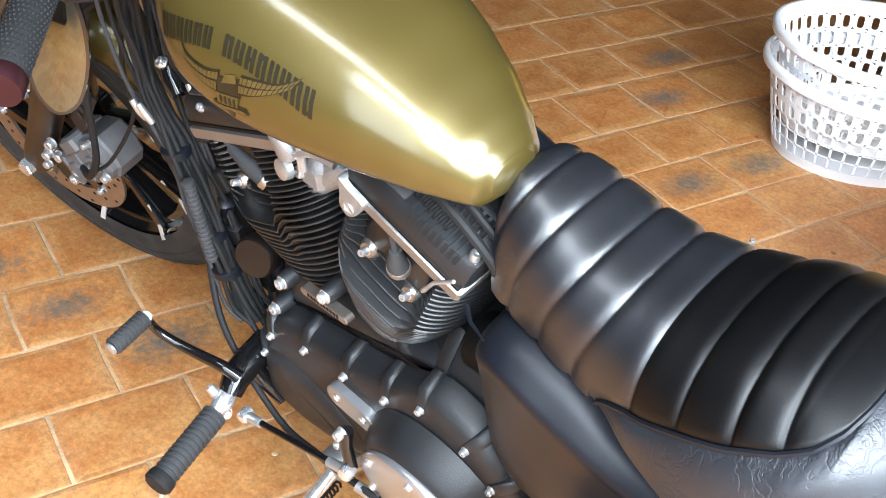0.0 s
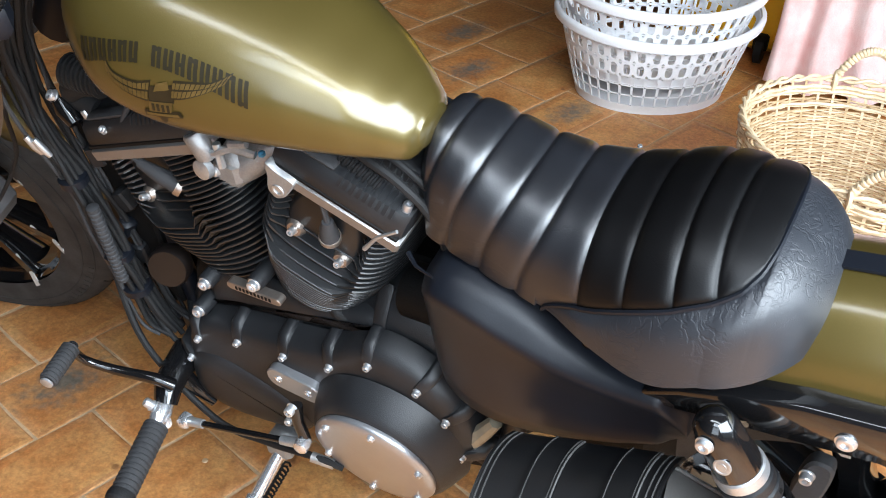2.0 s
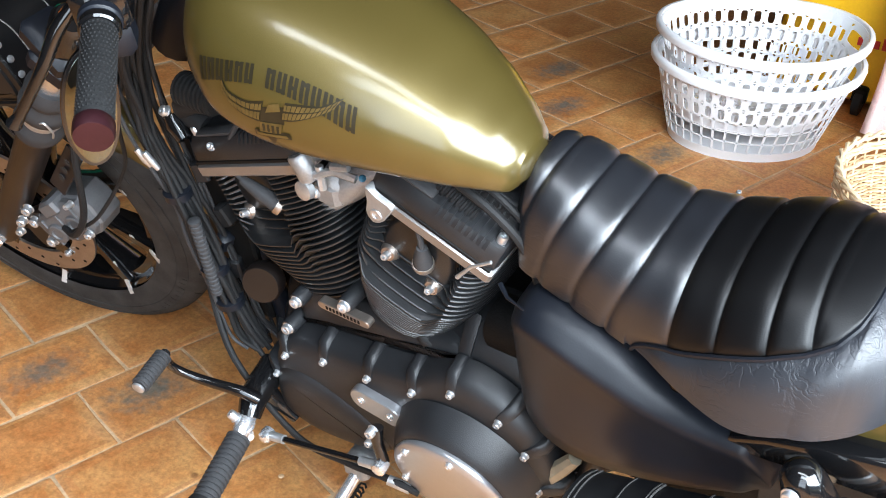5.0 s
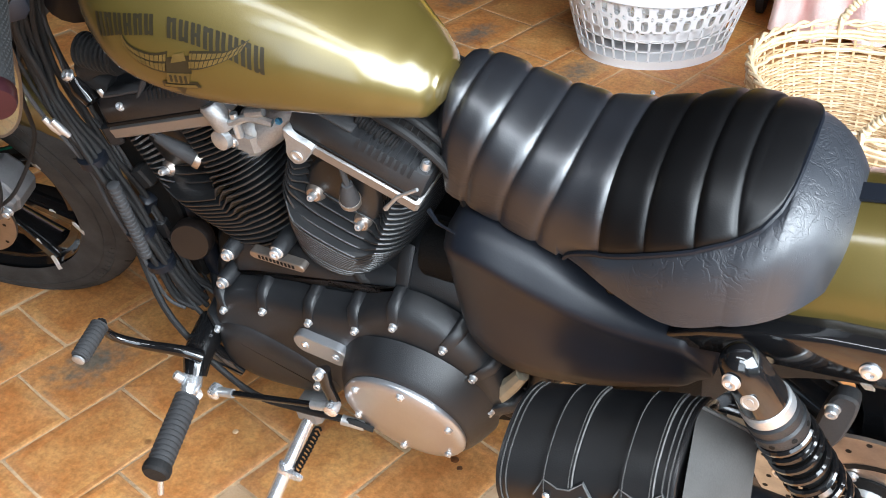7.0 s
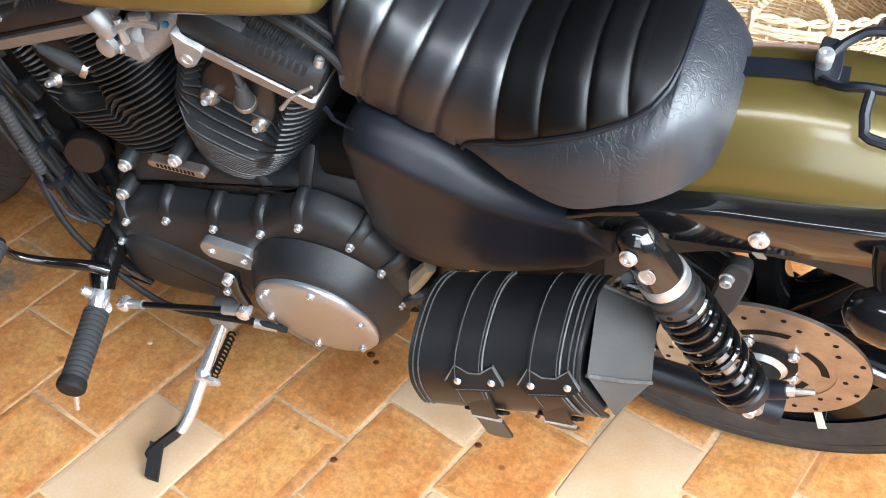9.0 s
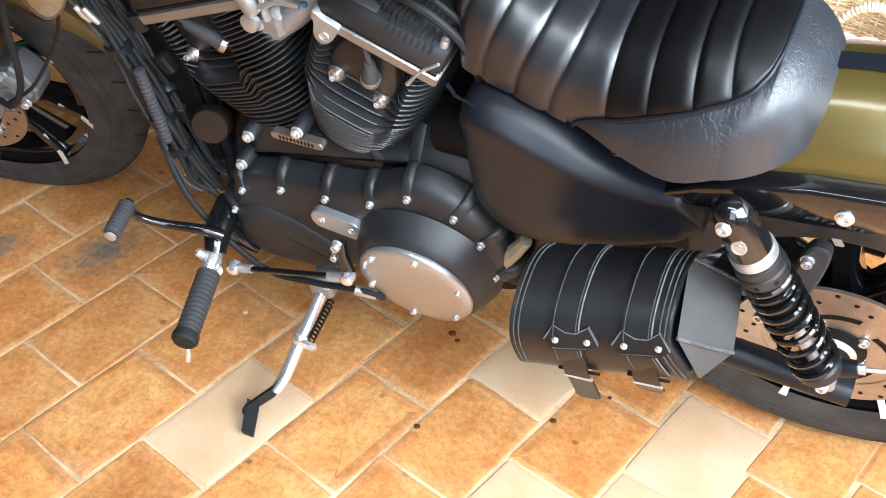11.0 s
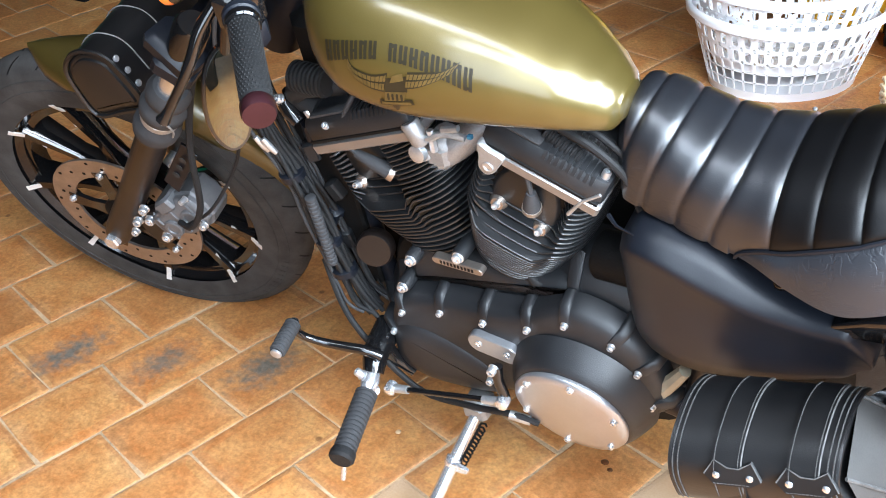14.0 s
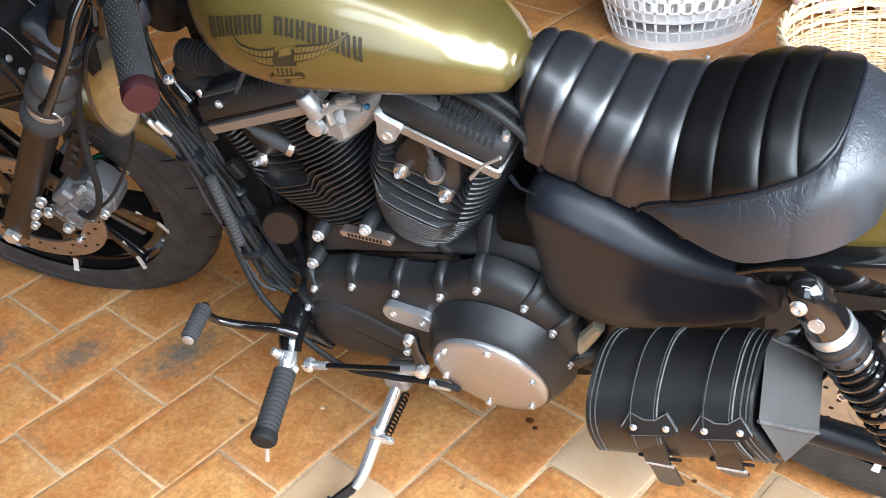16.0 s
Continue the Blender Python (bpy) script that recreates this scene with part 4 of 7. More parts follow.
    if sign < 0:
        part("corner_boss", Geo().lathe([(0.011, -0.014), (0.0125, -0.012), (0.0125, 0.018), (0.0105, 0.021)], (hi - 0.006, -0.090, band_s), (0, 0, 1), 20), ALU, cyl, "bright corner boss of the rocker box")
        part("boss_foot", Geo().lathe([(0.013, 0), (0.012, 0.008), (0.006, 0.010)], (hi - 0.012, -0.096, band_s - 0.022), (0, -1, 0.2), 18), STEEL, cyl)
    else:
        tab = round2([(lo + 0.002, band_s + 0.019), (lo + 0.018, band_s + 0.016), (lo + 0.038, band_s + 0.014), (lo + 0.037, band_s + 0.000), (lo + 0.033, band_s - 0.016), (lo + 0.024, band_s - 0.025), (lo + 0.012, band_s - 0.018), (lo + 0.008, band_s)], 4)
        part("lifting_tab", Geo().prism(tab, [(-0.092, 0), (-0.103, 0), (-0.1045, 0.0012)]), ALU, cyl, "bright lifting tab")
        part("tab_hole", Geo().lathe([(0.0075, 0), (0.0070, 0.0015), (0.0048, 0.0015), (0.0045, 0.0002)], (lo + 0.024, -0.1045, band_s - 0.010), (0, -1, 0), 18), STEEL, cyl)
    return cyl


front_cyl = cylinder(-1, 0.0, 0.205, ((-0.010, 0.338),), (0.034, 0.338), 0.074, 0.410, [(-0.002, -0.115, 0.386), (-0.034, -0.125, 0.420), (-0.046, -0.112, 0.460), (-0.020, -0.075, 0.500)], "front black finned cylinder with head and rocker box")
rear_cyl = cylinder(1, -0.030, 0.216, ((-0.0245, 0.346), (0.0385, 0.342)), (0.008, 0.358), 0.014, 0.444, [(0.004, -0.112, 0.388), (-0.018, -0.120, 0.440), (-0.040, -0.105, 0.485), (-0.045, -0.07, 0.515)], "rear black finned cylinder with head and rocker box")

for owner, boot, lead in ((front_cyl, [(0.722, -0.118, 0.668), (0.702, -0.124, 0.683), (0.677, -0.126, 0.696)], [(0.680, -0.126, 0.694), (0.663, -0.126, 0.710), (0.663, -0.124, 0.735), (0.681, -0.118, 0.771), (0.700, -0.100, 0.800)]),
                          (rear_cyl, [(0.932, -0.120, 0.672), (0.936, -0.125, 0.690), (0.939, -0.127, 0.706)], [(0.939, -0.127, 0.703), (0.937, -0.127, 0.733), (0.929, -0.120, 0.774), (0.920, -0.100, 0.815)])):
    back = owner.matrix_basis.inverted()
    part("spark_plug_boot", Geo().tube(boot, [0.0118, 0.0100, 0.0062], 14), GREY, owner, "grey rubber spark plug boot", m=back)
    part("spark_plug_base", Geo().lathe([(0.0125, -0.004), (0.0130, 0.0), (0.0125, 0.004)], boot[0], Vector(boot[1]) - Vector(boot[0]), 18), DISC, owner, m=back)
    part("spark_plug_lead", Geo().tube(lead, 0.0036, 8, smooth=6), GREY, owner, m=back)


def fin_tube(pts, r0, n, step, material, name, parent, label="", m=None):
    """A ribbed sleeve along a line."""
    pts = [Vector(p) for p in pts]
    a, b = pts[0], pts[-1]
    L = (b - a).length
    prof, k = [(r0 * 0.8, 0)], int(L / step)
    for i in range(k):
        h = i * L / k
        prof += [(r0, h + 0.001), (r0, h + L / k * 0.55), (r0 * 0.84, h + L / k * 0.64), (r0 * 0.84, h + L / k * 0.98)]
    prof.append((r0 * 0.85, L))
    return part(name, Geo().lathe(prof, a, b - a, n), material, parent, label, m=m)


# frame and fender
part("frame_tube", Geo().tube([(0.57, -0.02, 0.80), (0.60, -0.06, 0.55), (0.63, -0.07, 0.32), (0.70, -0.08, 0.22)], 0.015, 10, smooth=5), MATTE, bike)
part("frame_tube", Geo().tube([(0.55, 0.05, 0.80), (0.60, 0.12, 0.55), (0.64, 0.13, 0.32), (0.72, 0.13, 0.22), (1.1, 0.13, 0.22), (1.2, 0.13, 0.35)], 0.016, 10, smooth=5), MATTE, bike)
part("frame_tube", Geo().tube([(0.60, 0, 0.82), (0.9, 0, 0.80), (1.10, 0, 0.74), (1.25, 0, 0.66)], 0.024, 10, smooth=5), MATTE, bike)
part("frame_tube", Geo().tube([(1.05, -0.10, 0.76), (1.12, -0.11, 0.70), (1.15, -0.11, 0.50), (1.12, -0.11, 0.32)], 0.015, 10, smooth=5), MATTE, bike)
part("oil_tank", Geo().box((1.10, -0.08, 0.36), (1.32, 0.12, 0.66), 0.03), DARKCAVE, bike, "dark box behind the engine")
part("swingarm", Geo().tube([(1.10, -0.115, 0.36), (1.30, -0.125, 0.345), (1.56, -0.125, 0.326)], 0.020, 10), MATTE, bike)
part("swingarm", Geo().tube([(1.10, 0.115, 0.36), (1.30, 0.125, 0.345), (1.56, 0.125, 0.326)], 0.020, 10), MATTE, bike)
# rear fender: an arched shell
FEN = Vector((1.53, -0.045, 0.375))
rings = []
for i in range(40):
    a = radians(128 - 128 * i / 39)
    R = 0.418
    w = 0.092

    def shell(k, th):
        t = -1 + 2 * k / 18
        y = (w - th) * math.sin(t * 1.5) / math.sin(1.5)
        drop = 0.10 * ((1 - math.cos(t * 1.5)) / (1 - math.cos(1.5))) ** 1.15
        return FEN + Vector((math.cos(a) * (R - th - drop), y, math.sin(a) * (R - th - drop)))
    rings.append([shell(k, 0.0) for k in range(19)] + [shell(k, 0.003) for k in range(18, -1, -1)])
part("rear_fender", Geo().loft(rings), GOLD, bike, "olive-gold painted rear fender", sharp=60)
for s, yc in ((-1, -0.159), (1, 0.06)):
    strut = Geo()
    rows = [(1.305, 0.635, 0.655), (1.34, 0.640, 0.676), (1.39, 0.648, 0.695), (1.45, 0.656, 0.711), (1.53, 0.668, 0.722), (1.60, 0.679, 0.733), (1.70, 0.690, 0.738), (1.80, 0.690, 0.725)]
    strut.loft([[(x, yc - s * 0.04, lo), (x, yc - s * 0.006, lo), (x, yc, lo + 0.006), (x, yc, hi - 0.007), (x, yc - s * 0.001, hi - 0.003), (x, yc - s * 0.0035, hi - 0.0008), (x, yc - s * 0.008, hi), (x, yc - s * 0.035, hi - 0.001), (x, yc - s * 0.05, hi - 0.004)] for x, lo, hi in rows])
    part("fender_strut", strut, GLOSS, bike, "gloss black fender strut", sharp=60)
    bolt(bike, (1.489, yc, 0.686), (0, s, 0), 0.0095, 0.005)
# strap and rack brackets on the fender
part("fender_strap", Geo().loft([[FEN + Vector((math.cos(q) * r, y, math.sin(q) * r)) for y, r in ((-0.011, 0.419), (0.011, 0.419), (0.011, 0.422), (-0.011, 0.422))] for q in (radians(a) for a in range(110, 89, -2))]), MATTE, bike, "black strap along the fender")
for y in (-0.030, 0.030):
    pts = [(1.508, FEN.y + y * 0.4, 0.798), (1.525, FEN.y + y, 0.812), (1.56, FEN.y + y * 1.2, 0.822), (1.70, FEN.y + y * 1.2, 0.815), (1.86, FEN.y + y * 1.2, 0.76)]
    part("rack_rail", Geo().tube(pts, 0.0047, 8, smooth=4), MATTE, bike, "black tubular rear rack")
    pts = [(1.548, FEN.y + y * 1.2, 0.820), (1.549, FEN.y + y * 2.1, 0.806), (1.57, FEN.y + y * 2.5, 0.80), (1.72, FEN.y + y * 2.5, 0.795), (1.86, FEN.y + y * 2.4, 0.74)]
    part("rack_rail", Geo().tube(pts, 0.0047, 8, smooth=4), MATTE, bike)
part("rack_bracket", Geo().prism(round2([(-0.010, -0.030), (-0.003, -0.034), (0.008, -0.031), (0.012, -0.014), (0.011, 0.010), (0.0, 0.014), (-0.010, 0.009)], 4), [(-0.002, 0), (0.002, 0), (0.003, 0.001)], m=Matrix.Translation((1.510, FEN.y, 0.797)) @ Matrix.Rotation(radians(14), 4, "X") @ Matrix.Rotation(radians(90), 4, "X") @ Matrix.Diagonal((1, 1, 1, 1))), MATTE, bike)
part("rack_screw", Geo().lathe([(0.0072, 0), (0.0072, 0.006), (0.0078, 0.007), (0.0078, 0.014), (0.0066, 0.016), (0.003, 0.016), (0.003, 0.013)], (1.506, FEN.y + 0.004, 0.800), (0, 0, 1), 20), STEEL, bike, "knurled steel rack screw")

# shock absorbers
for s in (-1, 1):
    a, b = Vector((1.387, -0.19 if s < 0 else 0.10, 0.679)), Vector((1.522, -0.164 if s < 0 else 0.13, 0.403))
    ax = (b - a).normalized()
    L = (b - a).length
    up = Vector((-ax.z, 0, ax.x))
    body = Geo().lathe([(0.004, -0.004), (0.012, -0.001), (0.018, 0.007), (0.0212, 0.020), (0.0222, 0.045), (0.0240, 0.072), (0.023, 0.078)], a - ax * 0.024, ax, 28)
    shock = part("shock_absorber", body, GLOSS, bike, "black rear shock absorber with coil spring", sharp=60)
    part("collar", Geo().lathe([(0.0235, 0.048), (0.0258, 0.050), (0.0258, 0.062), (0.024, 0.064)], a, ax, 28), STEEL, shock, "pale steel collar")
    part("preload_ring", Geo().lathe([(0.0245, 0.064), (0.0275, 0.066), (0.0275, 0.076), (0.026, 0.078), (0.0285, 0.080), (0.0285, 0.092), (0.026, 0.096)], a, ax, 28), WRINKLE, shock)
    # Near-black dots on the ring paint the shade of its notches
    for i in range(8):
        w = 2 * math.pi * i / 8
        rad = math.cos(w) * up + math.sin(w) * ax.cross(up)
        part("painted_notch", Geo().lathe([(0.003, 0), (0.003, 0.001)], a + ax * 0.086 + rad * 0.0280, rad, 8), DARKCAVE, shock)
    part("damper", Geo().lathe([(0.021, 0.09), (0.021, 0.17), (0.012, 0.172), (0.012, 0.19)], a, ax, 18), DARKCAVE, shock)
    part("damper_rod", Geo().lathe([(0.0075, 0.16), (0.0075, L - 0.03), (0.013, L - 0.028), (0.013, L)], a, ax, 14), STEEL, shock, "bright damper rod inside the spring")
    side2 = ax.cross(up)
    n, turns = 220, 8.5
    pts = []
    for i in range(n + 1):
        q = i / n
        q = q ** 1.25
        w = 2 * math.pi * turns * (i / n)
        pts.append(a + ax * (0.098 + (L - 0.132) * q) + 0.0262 * (math.cos(w) * up + math.sin(w) * side2))
    part("spring", Geo().tube(pts, 0.0042, 8), GLOSS, shock, "gloss black coil spring")
    part("lower_seat", Geo().lathe([(0.024, L - 0.038), (0.0285, L - 0.034), (0.0275, L - 0.020), (0.016, L - 0.010)], a, ax, 24), MATTE, shock)
    part("lower_eye", Geo().lathe([(0.012, -0.014), (0.0145, -0.012), (0.0145, 0.012), (0.012, 0.014)], b, (0, 1, 0), 18), ALU, shock)
    bolt(shock, a + Vector((-0.006, s * 0.0215, 0.006)), (-0.15, s, 0.1), 0.0085, 0.006)
    part("boss_disc", Geo().lathe([(0.0085, 0), (0.0085, 0.0015), (0.0068, 0.0018), (0.0066, 0.0010), (0.0040, 0.0010), (0.0038, 0.0018), (0.0, 0.0018)], a + ax * 0.024 + Vector((0.002, s * 0.0232, 0.004)), (-0.1, s, 0.25), 20), STEEL, shock)
    bolt(shock, (b.x, b.y + s * 0.013, b.z), (0, s, 0), 0.008, 0.008)
# rear turn signal under the strut, axle end
sig = part("rear_turn_signal", Geo().lathe([(0.006, -0.040), (0.016, -0.034), (0.024, -0.020), (0.0275, 0.0), (0.0270, 0.014), (0.0255, 0.018)], (1.612, -0.198, 0.668), (1, -0.12, 0.05), 28), GLOSS, bike, "gloss black bullet turn signal on a stem", sharp=60)
part("stem", Geo().tube([(1.600, -0.155, 0.715), (1.602, -0.165, 0.700), (1.608, -0.185, 0.684)], [0.017, 0.016, 0.013], 16, smooth=4), GLOSS, sig)
part("lens", Geo().lathe([(0.0255, 0.017), (0.0245, 0.023), (0.014, 0.030), (0.0, 0.032)], (1.612, -0.198, 0.668), (1, -0.12, 0.05), 28), ORANGE, sig)
part("axle_adjuster", Geo().tube([(1.520, -0.150, 0.405), (1.545, -0.152, 0.418), (1.556, -0.152, 0.423)], [0.013, 0.012, 0.010], 12), MATTE, bike)
part("adjuster_bolt", Geo().tube([(1.553, -0.152, 0.421), (1.563, -0.151, 0.424), (1.564, -0.151, 0.424), (1.584, -0.150, 0.430)], [0.0070, 0.0070, 0.0034, 0.0034], 8), STEEL, bike, "plated wheel adjuster bolt")
part("brake_stay", Geo().prism(round2([(1.452, 0.470), (1.462, 0.545), (1.480, 0.556), (1.490, 0.540), (1.482, 0.478), (1.468, 0.450)], 4), [(-0.085, 0), (-0.098, 0), (-0.101, 0.003)]), GREY, bike, "dull grey bracket beside the brake disc")
bolt(bike, (1.466, -0.101, 0.532), (0, -1, 0), 0.008, 0.010)
bolt(bike, (1.434, -0.150, 0.474), (-0.2, -1, 0.1), 0.0085, 0.012)

# left side controls
part("side_stand", Geo().tube([(0.805, -0.150, 0.250), (0.800, -0.175, 0.228), (0.785, -0.230, 0.180), (0.772, -0.280, 0.135), (0.763, -0.302, 0.119)], [0.010, 0.010, 0.0105, 0.011, 0.010], 12, smooth=3), CHROME, bike, "chromed side stand with worn black foot")
foot = Geo().loft([[(x, y + dy, z + dz) for dy, dz in ((-0.004, -w), (0.006, -w), (0.008, 0), (0.006, w), (-0.004, w), (-0.006, 0))] for x, y, z, w in ((0.775, -0.275, 0.138, 0.011), (0.762, -0.304, 0.119, 0.012), (0.740, -0.330, 0.109, 0.011), (0.728, -0.345, 0.104, 0.010))])
part("stand_leg_end", foot, RUBBER, bike, "worn black paint on the stand's bent end")
part("stand_foot", Geo().loft([[(x - 0.008, y, z - 0.004), (x + 0.010, y, z - 0.004), (x + 0.012, y, z + 0.006), (x - 0.010, y, z + 0.006)] for x, y, z in ((0.738, -0.330, 0.112), (0.744, -0.352, 0.106), (0.752, -0.378, 0.101))]), RUBBER, bike)
part("stand_bracket", Geo().box((0.780, -0.178, 0.225), (0.822, -0.135, 0.258), 0.006), ALU, bike, "silver stand pivot bracket")
n = 60
sp = [(0.822 - 0.02 * i / n + 0.006 * math.cos(2 * math.pi * 10 * i / n), -0.185 - 0.045 * i / n + 0.004 * math.sin(2 * math.pi * 10 * i / n), 0.232 - 0.05 * i / n + 0.005 * math.sin(2 * math.pi * 10 * i / n)) for i in range(n + 1)]
part("stand_spring", Geo().tube(sp, 0.0018, 5), DARKCAVE, bike)
part("stand_lug", Geo().prism(round2([(0.778, 0.170), (0.780, 0.186), (0.806, 0.187), (0.816, 0.181), (0.812, 0.172), (0.796, 0.168)], 3), [(-0.236, 0), (-0.241, 0), (-0.242, 0.001)]), CHROME, bike, "plated spring lug on the stand")
part("stand_collar", Geo().lathe([(0.012, 0), (0.0135, 0.002), (0.0135, 0.014), (0.012, 0.016)], (0.786, -0.226, 0.184), (-0.2, -0.72, -0.66), 16), CHROME, bike)

# foot peg on its bracket, feeler pin, gear lever and linkage
part("peg_bracket", Geo().tube([(0.640, -0.130, 0.330), (0.650, -0.185, 0.332), (0.660, -0.215, 0.318)], [0.024, 0.021, 0.016], 14, smooth=3), GLOSS, bike, "black forward control bracket")
part("peg_bracket_arm", Geo().tube([(0.652, -0.17, 0.34), (0.665, -0.16, 0.29), (0.685, -0.155, 0.265)], [0.014, 0.011, 0.009], 10, smooth=3), GLOSS, bike)
part("peg_clevis", Geo().tube([(0.658, -0.215, 0.320), (0.662, -0.228, 0.318), (0.665, -0.243, 0.314)], [0.013, 0.015, 0.012], 12), CHROME, bike, "chrome peg clevis")
bolt(bike, (0.652, -0.230, 0.330), (-0.6, -0.2, 0.8), 0.008, 0.012)
bolt(bike, (0.668, -0.232, 0.304), (0.7, -0.3, 0.3), 0.008, 0.010)
fin_tube([(0.666, -0.246, 0.312), (0.693, -0.352, 0.311)], 0.0175, 20, 0.0078, GREY, "foot_peg", bike, "ribbed black rubber foot peg")
part("peg_cap", Geo().lathe([(0.0185, 0), (0.0195, 0.004), (0.0195, 0.012), (0.016, 0.016)], (0.692, -0.348, 0.311), (0.24, -0.97, 0), 20), RUBBER, bike)
part("feeler_pin", Geo().tube([(0.692, -0.352, 0.300), (0.689, -0.362, 0.272), (0.688, -0.366, 0.262)], 0.0042, 10), CHROME, bike, "steel feeler pin under the peg")
part("gear_lever", Geo().tube([(0.672, -0.200, 0.350), (0.651, -0.208, 0.364), (0.599, -0.224, 0.374), (0.566, -0.238, 0.394), (0.564, -0.246, 0.425), (0.574, -0.250, 0.441)], [0.010, 0.008, 0.0065, 0.0065, 0.008], 10, smooth=4), GLOSS, bike, "gloss black gear lever")
fin_tube([(0.574, -0.252, 0.441), (0.586, -0.308, 0.444)], 0.0125, 18, 0.0062, GREY, "toe_peg", bike, "ribbed black rubber toe peg")
part("toe_peg_end", Geo().lathe([(0.0085, 0), (0.0085, 0.003), (0.006, 0.004)], (0.586, -0.309, 0.444), (0.2, -0.98, 0), 14), STEEL, bike)


def rod(name, a, b, material, label=""):
    """A linkage rod with plated ball ends."""
    a, b = Vector(a), Vector(b)
    d = (b - a).normalized()
    ob = part(name, Geo().tube([a, b], 0.0045, 10), material, bike, label)
    for p, s in ((a, 1), (b, -1)):
        part("rod_end", Geo().tube([p, p + d * s * 0.034], [0.0072, 0.0066], 10), STEEL, ob)
        part("ball_joint", Geo().lathe([(0.004, -0.010), (0.0095, -0.008), (0.0105, 0), (0.0095, 0.008), (0.005, 0.011)], p, (0.1, -1, 0.1), 14), CHROME, ob)


rod("shift_rod", (0.687, -0.215, 0.297), (0.886, -0.205, 0.354), GLOSS, "black gear shift rod with plated ends")
part("shift_arm", Geo().tube([(0.886, -0.198, 0.354), (0.876, -0.192, 0.385), (0.873, -0.186, 0.406)], [0.008, 0.008, 0.010], 10), GLOSS, bike)
bolt(bike, (0.872, -0.190, 0.406), (0, -1, 0.1), 0.0078, 0.012)
bolt(bike, (0.864, -0.190, 0.378), (0, -1, 0.1), 0.0065, 0.010)
part("clutch_cable", Geo().tube([(0.55, -0.13, 0.45), (0.60, -0.165, 0.36), (0.70, -0.178, 0.262), (0.80, -0.185, 0.275), (0.885, -0.195, 0.312), (0.93, -0.190, 0.306)], 0.0050, 8, smooth=6), RUBBER, bike)
part("cable_ferrule", Geo().tube([(0.886, -0.196, 0.312), (0.917, -0.191, 0.307)], 0.0075, 10), STEEL, bike)

# crankcase details
PL = [(0.8075 + c * 0.034 + 0.0062 * math.cos(q), 0.5365 + 0.0062 * math.sin(q)) for c, lo, hi in ((1, -90, 90), (-1, 90, 270)) for q in (radians(lo + (hi - lo) * i / 8) for i in range(9))]
part("name_plate", Geo().prism(PL, [(-0.125, 0), (-0.1365, 0), (-0.1375, 0.001)]), DISC, bike, "small dull steel number plate on the crankcase")
for k in range(10):
    part("name_plate_bar", Geo().box((0.7805 + 0.0055 * k, -0.1382, 0.5335), (0.7838 + 0.0055 * k, -0.1372, 0.5395), 0.0003), DARKCAVE, bike)
for x, z in ((0.811, 0.553), (0.726, 0.516), (0.696, 0.448)):
    part("boss", Geo().lathe([(0.0125, 0), (0.0115, 0.06), (0.0105, 0.064)], (x, -0.07, z), (0, -1, 0), 16), WRINKLE, bike)
    bolt(bike, (x, -0.134, z), (0, -1, 0.15), 0.0085, 0.008)
part("case_shoulder", Geo().prism(round2([(0.700, 0.44), (0.705, 0.51), (0.735, 0.535), (0.80, 0.53), (0.87, 0.525), (0.95, 0.535), (0.98, 0.52), (0.93, 0.49), (0.84, 0.465), (0.76, 0.455)], 4), [(-0.05, 0), (-0.100, 0.002), (-0.110, 0.008), (-0.116, 0.020)]), WRINKLE, bike, "black cast shoulder of the crankcase", sharp=50)
part("round_cover", Geo().lathe([(0.027, 0), (0.0285, 0.004), (0.0285, 0.02), (0.026, 0.024), (0.0, 0.025)], (0.640, -0.100, 0.486), (0.3, -0.9, 0.3), 32), BROWNSLIDER, bike, "round brown-black cover ahead of the engine")
part("oil_hose", Geo().tube([(0.905, -0.085, 0.560), (0.898, -0.100, 0.535), (0.912, -0.108, 0.516), (0.94, -0.10, 0.515)], 0.0085, 10, smooth=5), RUBBER, bike)
part("starter", Geo().lathe([(0.03, 0), (0.034, 0.005), (0.034, 0.11), (0.03, 0.115)], (0.99, -0.07, 0.565), (1, 0, 0), 24), DARKCAVE, bike)
part("battery_side", Geo().box((1.085, -0.105, 0.48), (1.115, -0.06, 0.80), 0.008), MATTE, bike)

# intake between the heads
INTAKE = shader("pale_cast_intake", (0.32, 0.32, 0.32), 0.5, 0.5, 0.2, 25, 0.35, 400)
g = Geo().tube([(0.765, -0.070, 0.640), (0.785, -0.090, 0.685), (0.815, -0.085, 0.715), (0.845, -0.06, 0.735)], [0.013, 0.017, 0.021, 0.018], 14, smooth=4)
g.box((0.775, -0.112, 0.690), (0.812, -0.070, 0.724), 0.006).lathe([(0.017, 0), (0.019, 0.003), (0.019, 0.010), (0.015, 0.013)], (0.800, -0.088, 0.722), (0.5, -0.4, 0.75), 20)
part("intake_manifold", g, INTAKE, bike, "pale cast aluminium intake manifold")
g = Geo().tube([(0.780, -0.100, 0.760), (0.798, -0.125, 0.752), (0.822, -0.120, 0.762), (0.850, -0.115, 0.758)], 0.005, 8, smooth=4)
g.tube([(0.805, -0.122, 0.765), (0.808, -0.126, 0.735)], 0.0048, 8).tube([(0.822, -0.120, 0.768), (0.845, -0.118, 0.774)], 0.0045, 8)
part("intake_clamp", g, STEEL, bike, "bright wire clamps over the intake")
bolt(bike, (0.782, -0.104, 0.705), (-0.3, -0.9, 0.3), 0.009, 0.012)
part("blue_clip", Geo().box((0.848, -0.110, 0.750), (0.855, -0.103, 0.757), 0.0015), CLOTH, bike)

